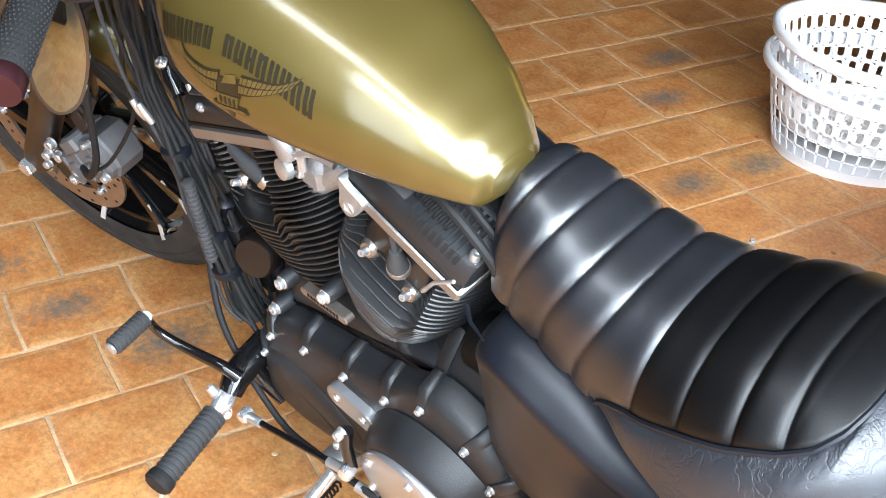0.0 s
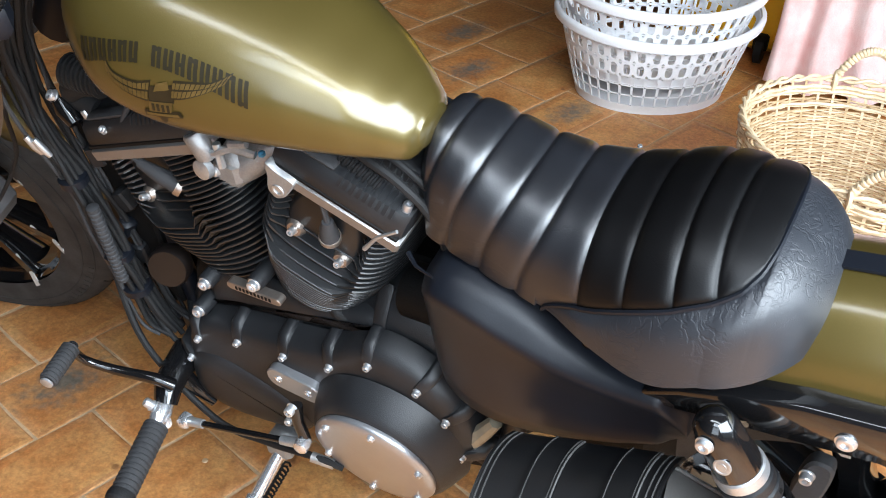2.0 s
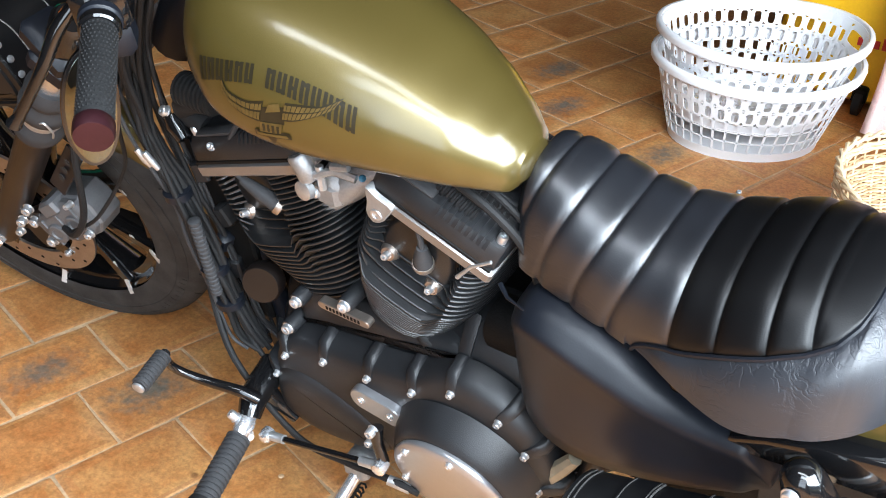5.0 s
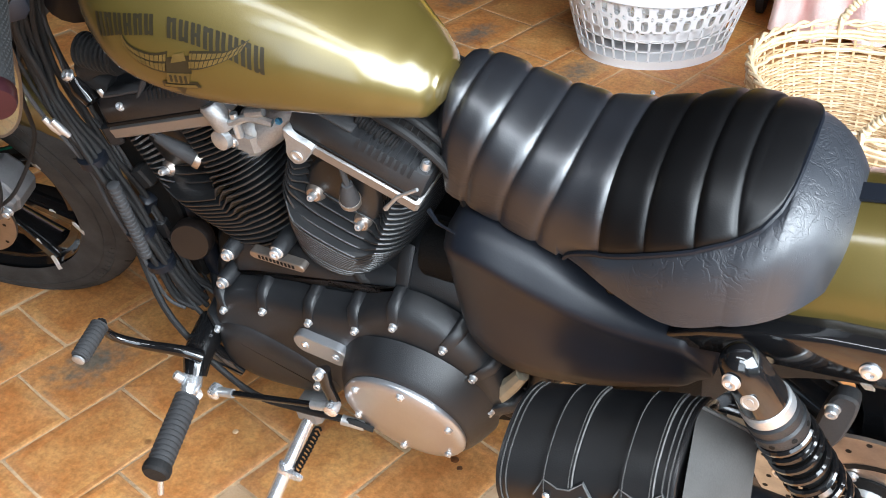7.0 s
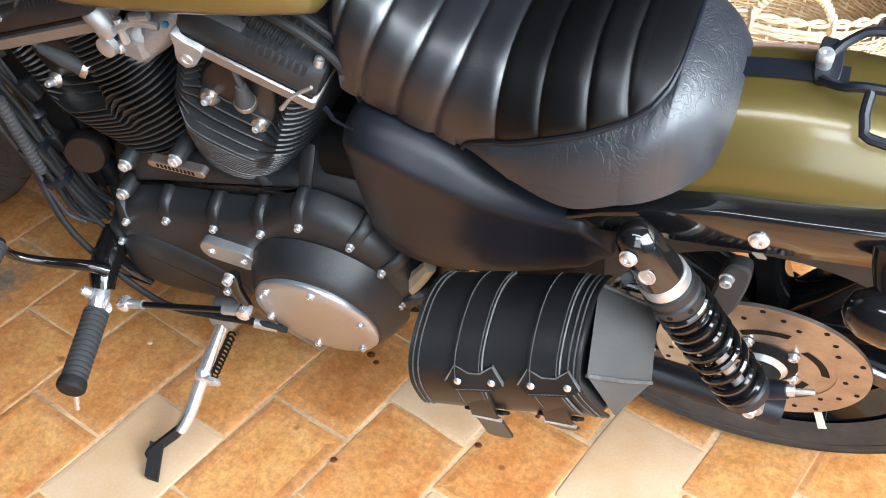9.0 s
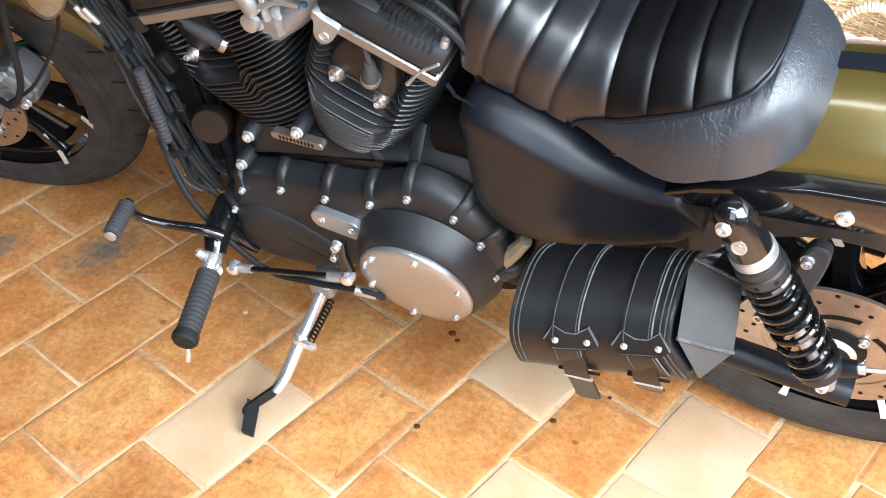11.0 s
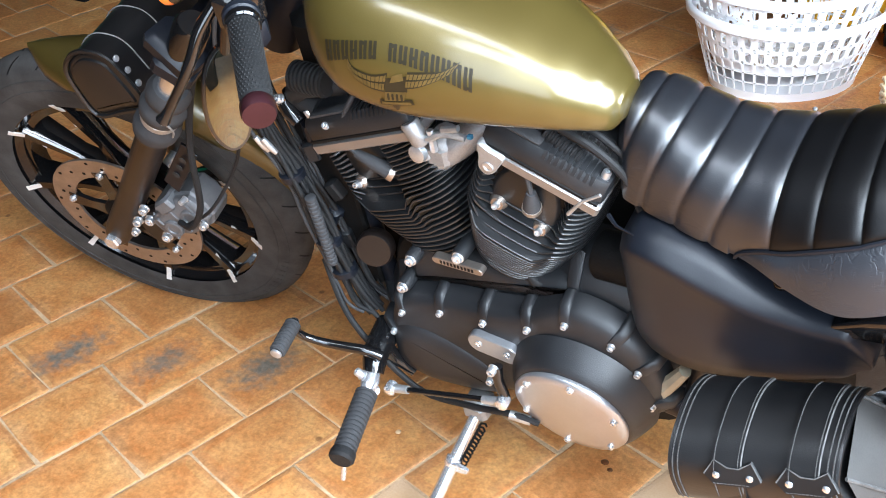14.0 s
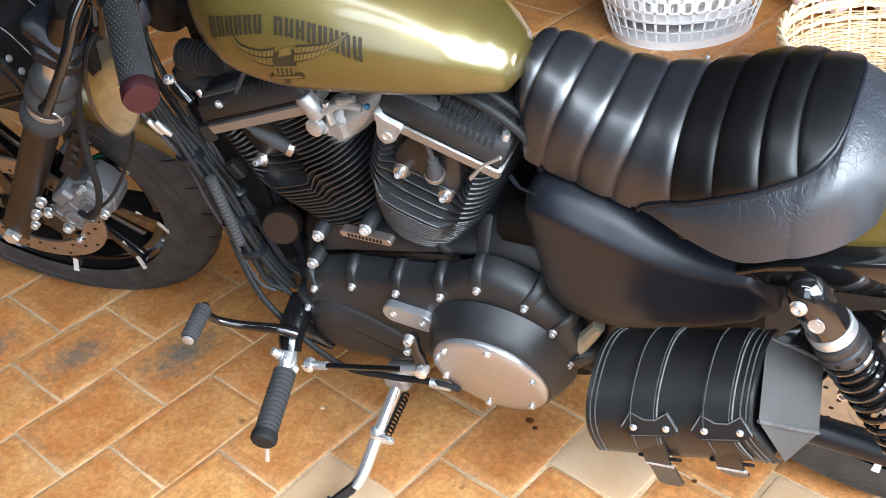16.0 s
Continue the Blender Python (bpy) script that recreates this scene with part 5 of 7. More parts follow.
# hoses and cables behind the tank
for dy, r, z in ((0.0, 0.0050, 0.792), (0.014, 0.004, 0.800), (0.004, 0.003, 0.782)):
    part("wiring_hose", Geo().tube([(0.90, -0.08 + dy, z + 0.03), (0.97, -0.110 + dy, z + 0.018), (1.03, -0.118 + dy, z - 0.004), (1.062, -0.112 + dy, z - 0.05), (1.074, -0.100 + dy, 0.65), (1.074, -0.09, 0.52)], r, 8, smooth=5), RUBBER, bike)
part("cable_tie", Geo().tube([(1.046, -0.140, 0.716), (1.060, -0.150, 0.712), (1.085, -0.160, 0.716)], [0.003, 0.002, 0.001], 6), MATTE, bike)
part("idle_screw", Geo().tube([(1.000, -0.150, 0.712), (1.022, -0.155, 0.742), (1.045, -0.152, 0.757)], [0.0028, 0.0020, 0.0020], 10), STEEL, bike, "slim steel adjuster with a black sleeve")
fin_tube([(0.955, -0.100, 0.785), (1.000, -0.105, 0.760)], 0.012, 16, 0.006, RUBBER, "rubber_bellows", bike)
part("connector_block", Geo().tube([(1.088, -0.130, 0.383), (1.110, -0.130, 0.423), (1.128, -0.130, 0.455)], [0.0115, 0.0115, 0.009], 8), shader("aged_cream_plastic", (0.30, 0.27, 0.20), 0.5, 0.0, 0.2, 20), bike, "small aged cream connector")

# ---- tank graphics, plain shapes ----
def tank_left(x, z, lift=0.0012):
    """A point on the tank's left skin at a height."""
    lo, hi = math.pi / 2, 1.5 * math.pi
    for _ in range(30):
        mid = 0.5 * (lo + hi)
        lo, hi = (mid, hi) if tank_at(x, mid, lift).z > z else (lo, mid)
    return tank_at(x, lo, lift)


def patch(corners, n=4, k=3):
    """A thin plate on the tank between four (x, z) corners."""
    (ax, az), (bx, bz), (cx, cz), (dx, dz) = corners
    g = Geo()
    for lift in (0.0004, 0.0010):
        pts = []
        for i in range(n + 1):
            for j in range(k + 1):
                u, v = i / n, j / k
                x = (1 - u) * ((1 - v) * ax + v * dx) + u * ((1 - v) * bx + v * cx)
                z = (1 - u) * ((1 - v) * az + v * dz) + u * ((1 - v) * bz + v * cz)
                pts.append(tank_left(x, z, lift))
        g.add(pts, [(i * (k + 1) + j, (i + 1) * (k + 1) + j, (i + 1) * (k + 1) + j + 1, i * (k + 1) + j + 1) for i in range(n) for j in range(k)])
    return g


ARC = [(0.752, 0.9285, 0.024), (0.780, 0.934, 0.020), (0.820, 0.9375, 0.017), (0.855, 0.932, 0.017), (0.890, 0.920, 0.020), (0.925, 0.905, 0.024)]
for i in range(15):
    if i == 6:
        continue
    x0 = 0.754 + 0.0114 * i
    for j in range(2):
        xa = x0 + 0.0053 * j
        (z, h), (z2, h2) = interp(ARC, xa), interp(ARC, xa + 0.0036)
        part("lettering_bar", patch([(xa, z - h / 2), (xa + 0.0032, z2 - h2 / 2), (xa + 0.0032, z2 + h2 / 2), (xa, z + h / 2)], 1, 2), DECAL, tank)
    (z, h), (z2, h2) = interp(ARC, x0), interp(ARC, x0 + 0.0085)
    k = (0.0, 0.38, -0.38)[i % 3]
    part("lettering_bar", patch([(x0, z + h * k - 0.0014), (x0 + 0.0085, z2 + h2 * k - 0.0014), (x0 + 0.0085, z2 + h2 * k + 0.0014), (x0, z + h * k + 0.0014)], 1, 1), DECAL, tank)
OUT = Matrix.Translation((0, -0.0008, 0))
WINGS = [([(0.7846, 0.9275), (0.7913, 0.9164), (0.8129, 0.9113), (0.8320, 0.9150)], [(0.7831, 0.9136), (0.7935, 0.9007), (0.8085, 0.8934), (0.8240, 0.8907)]),
         ([(0.9090, 0.9250), (0.8911, 0.9170), (0.8731, 0.9165), (0.8548, 0.9165)], [(0.9015, 0.9146), (0.8841, 0.9065), (0.8634, 0.8990), (0.8506, 0.8974)])]
for over, under in WINGS:
    over, under = curve([(x, 0, z) for x, z in over], 4), curve([(x, 0, z) for x, z in under], 4)
    for i in range(len(over) - 1):
        q = [(under[i].x, under[i].z), (under[i + 1].x, under[i + 1].z), (over[i + 1].x, over[i + 1].z), (over[i].x, over[i].z)]
        part("wing_shape", patch(q, 1, 2), DECAL, tank)
        for f0, f1 in ((0.10, 0.40), (0.52, 0.88)):
            w = [over[i].lerp(under[i], f1), over[i + 1].lerp(under[i + 1], f1), over[i + 1].lerp(under[i + 1], f0), over[i].lerp(under[i], f0)]
            inner = sum(w, Vector((0, 0, 0))) / 4
            part("wing_feather", patch([(p.x + (inner.x - p.x) * 0.22, p.z) for p in w], 1, 1), DECALGOLD, tank, m=OUT)
part("emblem_body", patch([(0.8250, 0.8900), (0.8520, 0.8930), (0.8541, 0.9120), (0.8296, 0.9085)], 2, 2), DECAL, tank)
part("emblem_crest", patch([(0.8340, 0.9040), (0.8500, 0.9075), (0.8490, 0.9155), (0.8380, 0.9125)], 2, 2), DECALGOLD, tank, m=OUT)
part("emblem_block", patch([(0.8225, 0.8790), (0.8465, 0.8815), (0.8510, 0.8935), (0.8262, 0.8915)], 2, 2), DECALGOLD, tank, m=OUT)
for i in range(4):
    x = 0.8275 + i * 0.0052
    part("emblem_bar", patch([(x, 0.8815), (x + 0.0024, 0.8818), (x + 0.0034, 0.8905), (x + 0.0010, 0.8902)], 1, 1), DECAL, tank, m=Matrix.Translation((0, -0.0014, 0)))
part("emblem_ribbon", patch([(0.8146, 0.8714), (0.8570, 0.8759), (0.8552, 0.8830), (0.8160, 0.8795)], 3, 1), DECAL, tank)
part("emblem_ribbon", patch([(0.8180, 0.8735), (0.8540, 0.8770), (0.8530, 0.8800), (0.8180, 0.8768)], 3, 1), DECALGOLD, tank, m=OUT)
part("emblem_tail", patch([(0.8325, 0.8645), (0.8345, 0.8645), (0.8404, 0.8745), (0.8295, 0.8735)], 1, 1), DECAL, tank)

# ---- front end ----
SIDE = Vector((-0.2, 0.98, 0.0))
AX0, AX1 = Vector((0.033, -0.118, 0.328)), Vector((0.500, -0.150, 0.890))
FDIR = (AX1 - AX0).normalized()


def on_fork(d, right=False):
    return AX0 + FDIR * d + (SIDE * 0.235 if right else Vector((0, 0, 0)))


for right in (False, True):
    p = lambda d: on_fork(d, right)
    leg = part("fork_leg", Geo().lathe([(0.016, -0.030), (0.024, -0.024), (0.027, 0.0), (0.027, 0.06), (0.0255, 0.12), (0.0265, 0.40), (0.029, 0.405), (0.029, 0.425)], p(0), FDIR, 26), BROWNSLIDER, bike, "dark brown painted fork leg")
    part("dust_boot", Geo().lathe([(0.028, 0.415), (0.035, 0.420), (0.0365, 0.432), (0.035, 0.446), (0.029, 0.452), (0.0275, 0.462), (0.029, 0.474), (0.0345, 0.480), (0.036, 0.492), (0.034, 0.504), (0.028, 0.510), (0.027, 0.518), (0.032, 0.524), (0.033, 0.536), (0.030, 0.544), (0.025, 0.552)], p(0), FDIR, 28), GREY, leg, "grey rubber fork boot with a wire clamp")
    part("boot_clamp", Geo().lathe([(0.0285, 0.456), (0.0295, 0.457), (0.0295, 0.468), (0.0285, 0.469)], p(0), FDIR, 26, caps=False), STEEL, leg)
    part("clamp_wire", Geo().tube([p(0.462) + Vector((0.012, -0.029, 0.004)), p(0.470) + Vector((0.024, -0.030, 0.006)), p(0.482) + Vector((0.030, -0.028, 0.0)), p(0.476) + Vector((0.034, -0.022, -0.014)), p(0.462) + Vector((0.030, -0.018, -0.020))], 0.0016, 6, smooth=5), STEEL, leg)
    part("fork_tube", Geo().lathe([(0.0195, 0.49), (0.0195, 0.70)], p(0), FDIR, 24), CHROME, leg, "chrome fork tube")
    part("tube_cap", Geo().lathe([(0.0235, 0.60), (0.0240, 0.602), (0.0240, 0.715), (0.019, 0.722), (0.0, 0.723)], p(0), FDIR, 24), GLOSS, leg)
    part("tube_sleeve", Geo().lathe([(0.022, 0.50), (0.0235, 0.502), (0.0235, 0.535), (0.022, 0.537)], p(0), FDIR, 24), MATTE, leg)
    part("triple_clamp", Geo().box((-0.028, -0.030, -0.016), (0.028, 0.05 if not right else 0.04, 0.016), 0.008, m=Matrix.Translation(p(0.645)) @ FDIR.to_track_quat("Z", "Y").to_matrix().to_4x4()), MATTE, leg)
part("axle_nut", Geo().lathe([(0.0155, 0), (0.0155, 0.010), (0.013, 0.013), (0.006, 0.013)], AX0 + Vector((0.006, -0.026, -0.002)), -SIDE, 6), CHROME, bike, "plated front axle nut", sharp=25)
part("front_axle", Geo().tube([AX0 + SIDE * -0.02, AX0 + SIDE * 0.26], 0.010, 12), STEEL, bike)
part("lower_clamp", Geo().box((-0.03, -0.15, -0.016), (0.03, 0.15, 0.016), 0.008, m=Matrix.Translation(on_fork(0.62) + SIDE * 0.117) @ Matrix.Rotation(radians(12), 4, "Z") @ Matrix.Rotation(radians(38), 4, "Y")), MATTE, bike)
# brake caliper on the left leg
cm = Matrix.Translation((0.232, -0.105, 0.425)) @ Matrix.Rotation(radians(12), 4, "Z") @ Matrix.Rotation(radians(-32), 4, "Y")
SHAPE = [(-0.060, -0.026), (-0.062, 0.018), (-0.050, 0.034), (-0.020, 0.036), (-0.012, 0.042), (0.030, 0.042), (0.056, 0.030), (0.062, 0.004), (0.056, -0.026), (0.036, -0.040), (-0.012, -0.040), (-0.030, -0.030)]
g = Geo().prism(SHAPE, [(0.045, 0.005), (0.040, 0), (-0.006, 0), (-0.010, 0.004), (-0.018, 0.005), (-0.022, 0.009), (-0.025, 0.016)])
cal = part("brake_caliper", g, CALIPER, bike, "grey cast aluminium brake caliper", m=cm, sharp=25)
part("bridge", Geo().box((-0.018, -0.030, 0.022), (0.022, 0.040, 0.050), 0.005), CALIPER, cal, sharp=30)
part("lug", Geo().box((-0.066, -0.020, -0.012), (-0.046, 0.006, 0.026), 0.004), CALIPER, cal, sharp=30)
for x, z in ((-0.026, -0.006), (0.026, -0.004)):
    part("piston_boss", Geo().lathe([(0.018, 0), (0.0175, 0.005), (0.015, 0.0065), (0.010, 0.0065), (0.009, 0.004), (0.0, 0.004)], (x, -0.024, z), (0, -1, 0), 24), CALIPER, cal, sharp=30)
for x in (-0.040, 0.0, 0.042):
    part("cast_rib", Geo().box((x - 0.0025, -0.0275, -0.028), (x + 0.0025, -0.020, 0.024), 0.001), CALIPER, cal)
bolt(cal, (0.040, -0.026, -0.026), (0, -1, 0), 0.008, 0.010)
bolt(cal, (0.050, -0.02, 0.028), (0, -1, 0.2), 0.006, 0.014)
part("caliper_bracket", Geo().prism(round2([(-0.115, -0.03), (-0.11, 0.03), (-0.06, 0.035), (-0.04, 0.0), (-0.06, -0.03)], 4), [(0.012, 0), (-0.004, 0), (-0.007, 0.003)]), BROWNSLIDER, cal)
for x, z in ((-0.082, -0.020), (-0.078, 0.022)):
    bolt(cal, (x, -0.008, z), (0, -1, 0), 0.010, 0.010)
for d, o in ((0.105, 0.024), (0.165, 0.030)):
    bolt(bike, on_fork(d) + Vector((0.03, -0.012, -o * 0.5)), (0.3, -0.9, 0), 0.009, 0.012)
bolt(bike, on_fork(0.045) + Vector((0.040, -0.012, -0.004)), (0.3, -0.9, 0), 0.008, 0.010)
part("brake_hose", Geo().tube([(0.245, -0.135, 0.430), (0.285, -0.145, 0.442), (0.325, -0.14, 0.50), (0.350, -0.13, 0.62), (0.40, -0.12, 0.74), (0.47, -0.10, 0.86), (0.52, -0.06, 0.95)], 0.0055, 8, smooth=6), RUBBER, bike)
part("speed_wire", Geo().tube([(0.27, -0.14, 0.438), (0.34, -0.13, 0.49), (0.42, -0.11, 0.60), (0.46, -0.12, 0.70), (0.52, -0.13, 0.80)], 0.003, 7, smooth=6), RUBBER, bike)
# front fender
rings = []
for i in range(36):
    a = radians(4 + 94 * i / 35)

    def shell(k, th):
        t = -1 + 2 * k / 14
        y = (0.062 - th) * math.sin(t * 1.45) / math.sin(1.45)
        drop = 0.042 * (1 - math.cos(t * 1.45)) / (1 - math.cos(1.45))
        taper = min(1.0, (0.02 + 1.55 * i / 35) ** 0.8, (0.03 + 5.5 * (35 - i) / 35) ** 0.5)
        return FC + Vector((math.cos(a) * (0.363 - th - drop), y * taper, math.sin(a) * (0.363 - th - drop)))
    rings.append([shell(k, 0) for k in range(15)] + [shell(k, 0.0025) for k in range(14, -1, -1)])
part("front_fender", Geo().loft(rings), GOLD, bike, "olive-gold painted front fender", m=STEER, sharp=60)
br = Geo().box((-0.010, -0.002, -0.06), (0.022, 0.002, 0.075), 0.0015, m=Matrix.Translation(on_fork(0.315) + Vector((0.046, 0.012, -0.02))) @ Matrix.Rotation(radians(40), 4, "Y"))
part("fender_bracket", br, MATTE, bike, "black slotted fender bracket")
for k in range(3):
    c = on_fork(0.30 + 0.028 * k) + Vector((0.052, 0.008, -0.022))
    part("bracket_slot", Geo().lathe([(0.006, 0), (0.006, 0.001)], c, (0, -1, 0), 12), TYRE, bike)

# fork bag
roll = thing("fork_bag", LEAN_M, "black leather tool roll strapped across the fork", "bag")
RP = round2([(-0.050, -0.048), (-0.052, 0.005), (-0.040, 0.040), (0.0, 0.058), (0.040, 0.042), (0.052, 0.005), (0.050, -0.048), (0.0, -0.052)], 5)
rm = Matrix.Translation((0.240, -0.150, 0.729)) @ Matrix.Rotation(radians(11), 4, "Z") @ Matrix.Rotation(radians(-16), 4, "Y")
part("body", Geo().prism(RP, [(0.0, 0.008), (0.002, 0.004), (0.004, 0.001), (0.30, 0.0), (0.304, 0.006)]), BAGLEATHER, roll, m=rm, sharp=50)
lip = [(x, 0.0, z) for x, z in inset(RP, -0.001)]
part("end_piping", Geo().tube(lip + lip[:1], 0.004, 6), BAGLEATHER, roll, m=rm)
part("end_panel", Geo().prism(inset(RP, 0.010), [(0.002, 0), (-0.004, 0.002), (-0.006, 0.008)]), BAGLEATHER, roll, m=rm)
for k, (x, z) in enumerate(((0.044, 0.028), (0.050, 0.006), (0.052, -0.018))):
    part("rivet", Geo().lathe([(0.0055, 0), (0.0045, 0.002), (0.001, 0.003)], (x + 0.004, 0.012, z), (1, -0.2, 0), 12), STEEL, roll, m=rm)
for y in (0.045, 0.115):
    ring = [(x, y, z) for x, z in inset(RP, -0.0012)]
    part("seam", Geo().tube(ring[8:-12], 0.0012, 5), THREAD, roll, m=rm)

# handlebar, grip, lever, switches
GI, GO = Vector((0.716, -0.268, 1.000)), Vector((0.812, -0.372, 0.986))
GD = (GO - GI).normalized()
part("handlebar", Geo().tube([GI + GD * 0.02, GI - GD * 0.05, (0.625, -0.18, 1.015), (0.60, -0.10, 0.99), (0.60, 0.0, 0.985), (0.57, 0.12, 1.0), (0.60, 0.27, 1.01)], 0.0125, 12, smooth=5), MATTE, bike, "black handlebar")
grip = part("hand_grip", Geo().lathe([(0.0140, 0), (0.0160, 0.004), (0.0160, 0.126), (0.0140, 0.130)], GI, GD, 28), RUBBER, bike, "black diamond-knurled rubber hand grip")
up = GD.orthogonal().normalized()
sd = GD.cross(up)
studs = Geo()
for i in range(21):
    for k in range(26):
        a = 2 * math.pi * (k + 0.5 * (i % 2)) / 26
        rad, tan = math.cos(a) * up + math.sin(a) * sd, math.cos(a) * sd - math.sin(a) * up
        c = GI + GD * (0.008 + i * 0.0056) + rad * 0.0157
        studs.add([c + tan * 0.0018, c + GD * 0.0024, c - tan * 0.0018, c - GD * 0.0024, c + rad * 0.0014], [(0, 1, 4), (1, 2, 4), (2, 3, 4), (3, 0, 4)])
part("knurling", studs, RUBBER, grip)
part("end_cap", Geo().lathe([(0.0155, 0.126), (0.0175, 0.129), (0.0175, 0.140), (0.0162, 0.144), (0.0, 0.145)], GI, GD, 28), BURGUNDY, grip, "dark burgundy anodised end cap")
for d, r, q in ((-0.006, 0.0195, GLOSS), (-0.018, 0.0205, MATTE)):
    part("collar", Geo().lathe([(r - 0.002, 0), (r, 0.002), (r, 0.009), (r - 0.002, 0.011)], GI + GD * d, GD, 28), q, grip)
sw = Matrix.Translation(GI - GD * 0.045) @ GD.to_track_quat("Z", "Y").to_matrix().to_4x4()
part("switch_housing", Geo().box((-0.026, -0.024, -0.03), (0.026, 0.026, 0.028), 0.009, m=sw), GLOSS, bike, "gloss black switch housing")
part("switch_button", Geo().box((-0.014, 0.024, -0.012), (0.002, 0.032, 0.008), 0.003, m=sw), MATTE, bike)
part("lever_perch", Geo().box((-0.020, -0.058, -0.022), (0.020, -0.018, 0.022), 0.008, m=sw), MATTE, bike)
part("clutch_lever", Geo().tube([(0.655, -0.235, 1.000), (0.640, -0.262, 0.975), (0.629, -0.282, 0.945), (0.612, -0.295, 0.917), (0.588, -0.305, 0.885), (0.576, -0.310, 0.871)], [0.007, 0.0075, 0.0068, 0.006, 0.006, 0.009], 10, smooth=5), GLOSS, bike, "gloss black clutch lever with a ball end")
# turn signal
ts = part("turn_signal", Geo().lathe([(0.008, -0.024), (0.018, -0.018), (0.021, 0.0), (0.0205, 0.006)], (0.553, -0.205, 0.982), (-0.8, -0.5, -0.3), 24), GLOSS, bike, "black turn signal with an orange lens")
part("lens", Geo().lathe([(0.020, 0.003), (0.0202, 0.010), (0.018, 0.016), (0.010, 0.020), (0.0, 0.021)], (0.553, -0.205, 0.982), (-0.8, -0.5, -0.3), 24), ORANGE, ts)
# mirror hung under the bar
mo = round2([(-0.030, 0.044), (-0.006, 0.070), (0.020, 0.056), (0.034, 0.0), (0.026, -0.050), (0.0, -0.066), (-0.026, -0.042), (-0.036, 0.0)], 5)
mm = Matrix.Translation((0.626, -0.250, 0.868)) @ Vector((0.83, -0.53, 0.18)).to_track_quat("-Y", "Z").to_matrix().to_4x4() @ Matrix.Rotation(radians(18), 4, "Y") @ Matrix.Diagonal((0.86, 1, 0.98, 1))
mir = part("mirror", Geo().prism(mo, [(0.016, 0.02), (0.010, 0.006), (0.0, 0.0), (-0.004, 0.001), (-0.0045, 0.004)]), GLOSS, bike, "black teardrop mirror turned down under the bar", m=mm)
GLASS = shader("mirror_glass", (0.15, 0.165, 0.145), 0.03, 1.0, 0.02, 5, rough_vary=0.02)
part("mirror_glass", Geo().prism(inset(mo, 0.005), [(-0.0046, 0), (-0.0056, 0.0), (-0.0058, 0.001)]), GLASS, mir, "silvered glass")
part("mirror_stem", Geo().tube([(0.640, -0.24, 0.93), (0.655, -0.235, 0.97), (0.672, -0.230, 1.000)], 0.006, 8, smooth=3), GLOSS, bike)

# headlight nacelle and dark mass around the steering head
part("headlight", Geo().lathe([(0.03, 0.0), (0.07, 0.02), (0.085, 0.06), (0.085, 0.10), (0.08, 0.11)], (0.50, 0.0, 0.92), (-0.95, -0.2, 0.1), 32), GLOSS, bike, "black headlight shell")
part("steering_head", Geo().tube([(0.50, -0.02, 0.78), (0.58, -0.02, 0.90)], 0.035, 16), MATTE, bike)
# Near-black boxes added to fill the gaps behind the cables with shade
part("downtube_gap_fill", Geo().box((0.565, -0.075, 0.36), (0.605, 0.06, 0.76), 0.012), DARKCAVE, bike, "near-black filler box added for the shade between the frame downtubes")
part("cable_gap_fill", Geo().box((0.535, -0.088, 0.37), (0.612, -0.074, 0.74), 0.004), DARKCAVE, bike, "near-black sheet added for the shade behind the control cables")
part("head_gap_fill", Geo().box((0.56, -0.07, 0.72), (0.64, 0.03, 0.86), 0.02), DARKCAVE, bike)
part("regulator", Geo().box((0.545, -0.055, 0.24), (0.585, 0.07, 0.36), 0.008), MATTE, bike, "finned black regulator ahead of the frame")
for i in range(7):
    part("regulator_fin", Geo().box((0.532, -0.052, 0.25 + i * 0.015), (0.547, 0.066, 0.254 + i * 0.015), 0.001), MATTE, bike)
part("ignition_coil", Geo().box((0.62, -0.10, 0.765), (0.68, -0.04, 0.80), 0.008), MATTE, bike)
part("coil_hose", Geo().tube([(0.66, -0.085, 0.776), (0.60, -0.105, 0.772), (0.58, -0.10, 0.748), (0.61, -0.10, 0.735)], 0.016, 12, smooth=6), RUBBER, bike)
fin_tube([(0.595, -0.108, 0.792), (0.650, -0.108, 0.792)], 0.021, 18, 0.0065, RUBBER, "ribbed_sleeve", bike, "ribbed black rubber sleeve")
part("valve_knob", Geo().tube([(0.566, -0.115, 0.748), (0.574, -0.118, 0.735), (0.588, -0.122, 0.722)], [0.010, 0.013, 0.010], 12), GLOSS, bike)
bolt(bike, (0.564, -0.118, 0.752), (-0.3, -0.6, 0.7), 0.008, 0.008)
for x, y, z in ((0.642, -0.128, 0.735),):
    bolt(bike, (x, y, z), (0, -0.7, 0.7), 0.0055, 0.006)
# control cables down the frame
rc = random.Random(7)
RUN = [(0.600, 0.985, 0.030), (0.526, 0.840, 0.020), (0.514, 0.755, 0.013), (0.522, 0.690, 0.011), (0.546, 0.612, 0.011), (0.562, 0.530, 0.012), (0.576, 0.450, 0.012), (0.592, 0.385, 0.012), (0.612, 0.350, 0.010)]
for k in range(22):
    u, d = rc.uniform(-1, 1), rc.uniform(-0.02, 0.03)
    pts = [(x + w * (u + rc.uniform(-0.35, 0.35)), -0.118 + d + rc.uniform(-0.006, 0.006), z + rc.uniform(-0.01, 0.01)) for x, z, w in RUN]
    part("control_cable", Geo().tube(pts, rc.choice((0.0022, 0.0028, 0.0034, 0.0042)), 8, smooth=6), (RUBBER, RUBBER, GREY, RUBBER)[k % 4], bike)
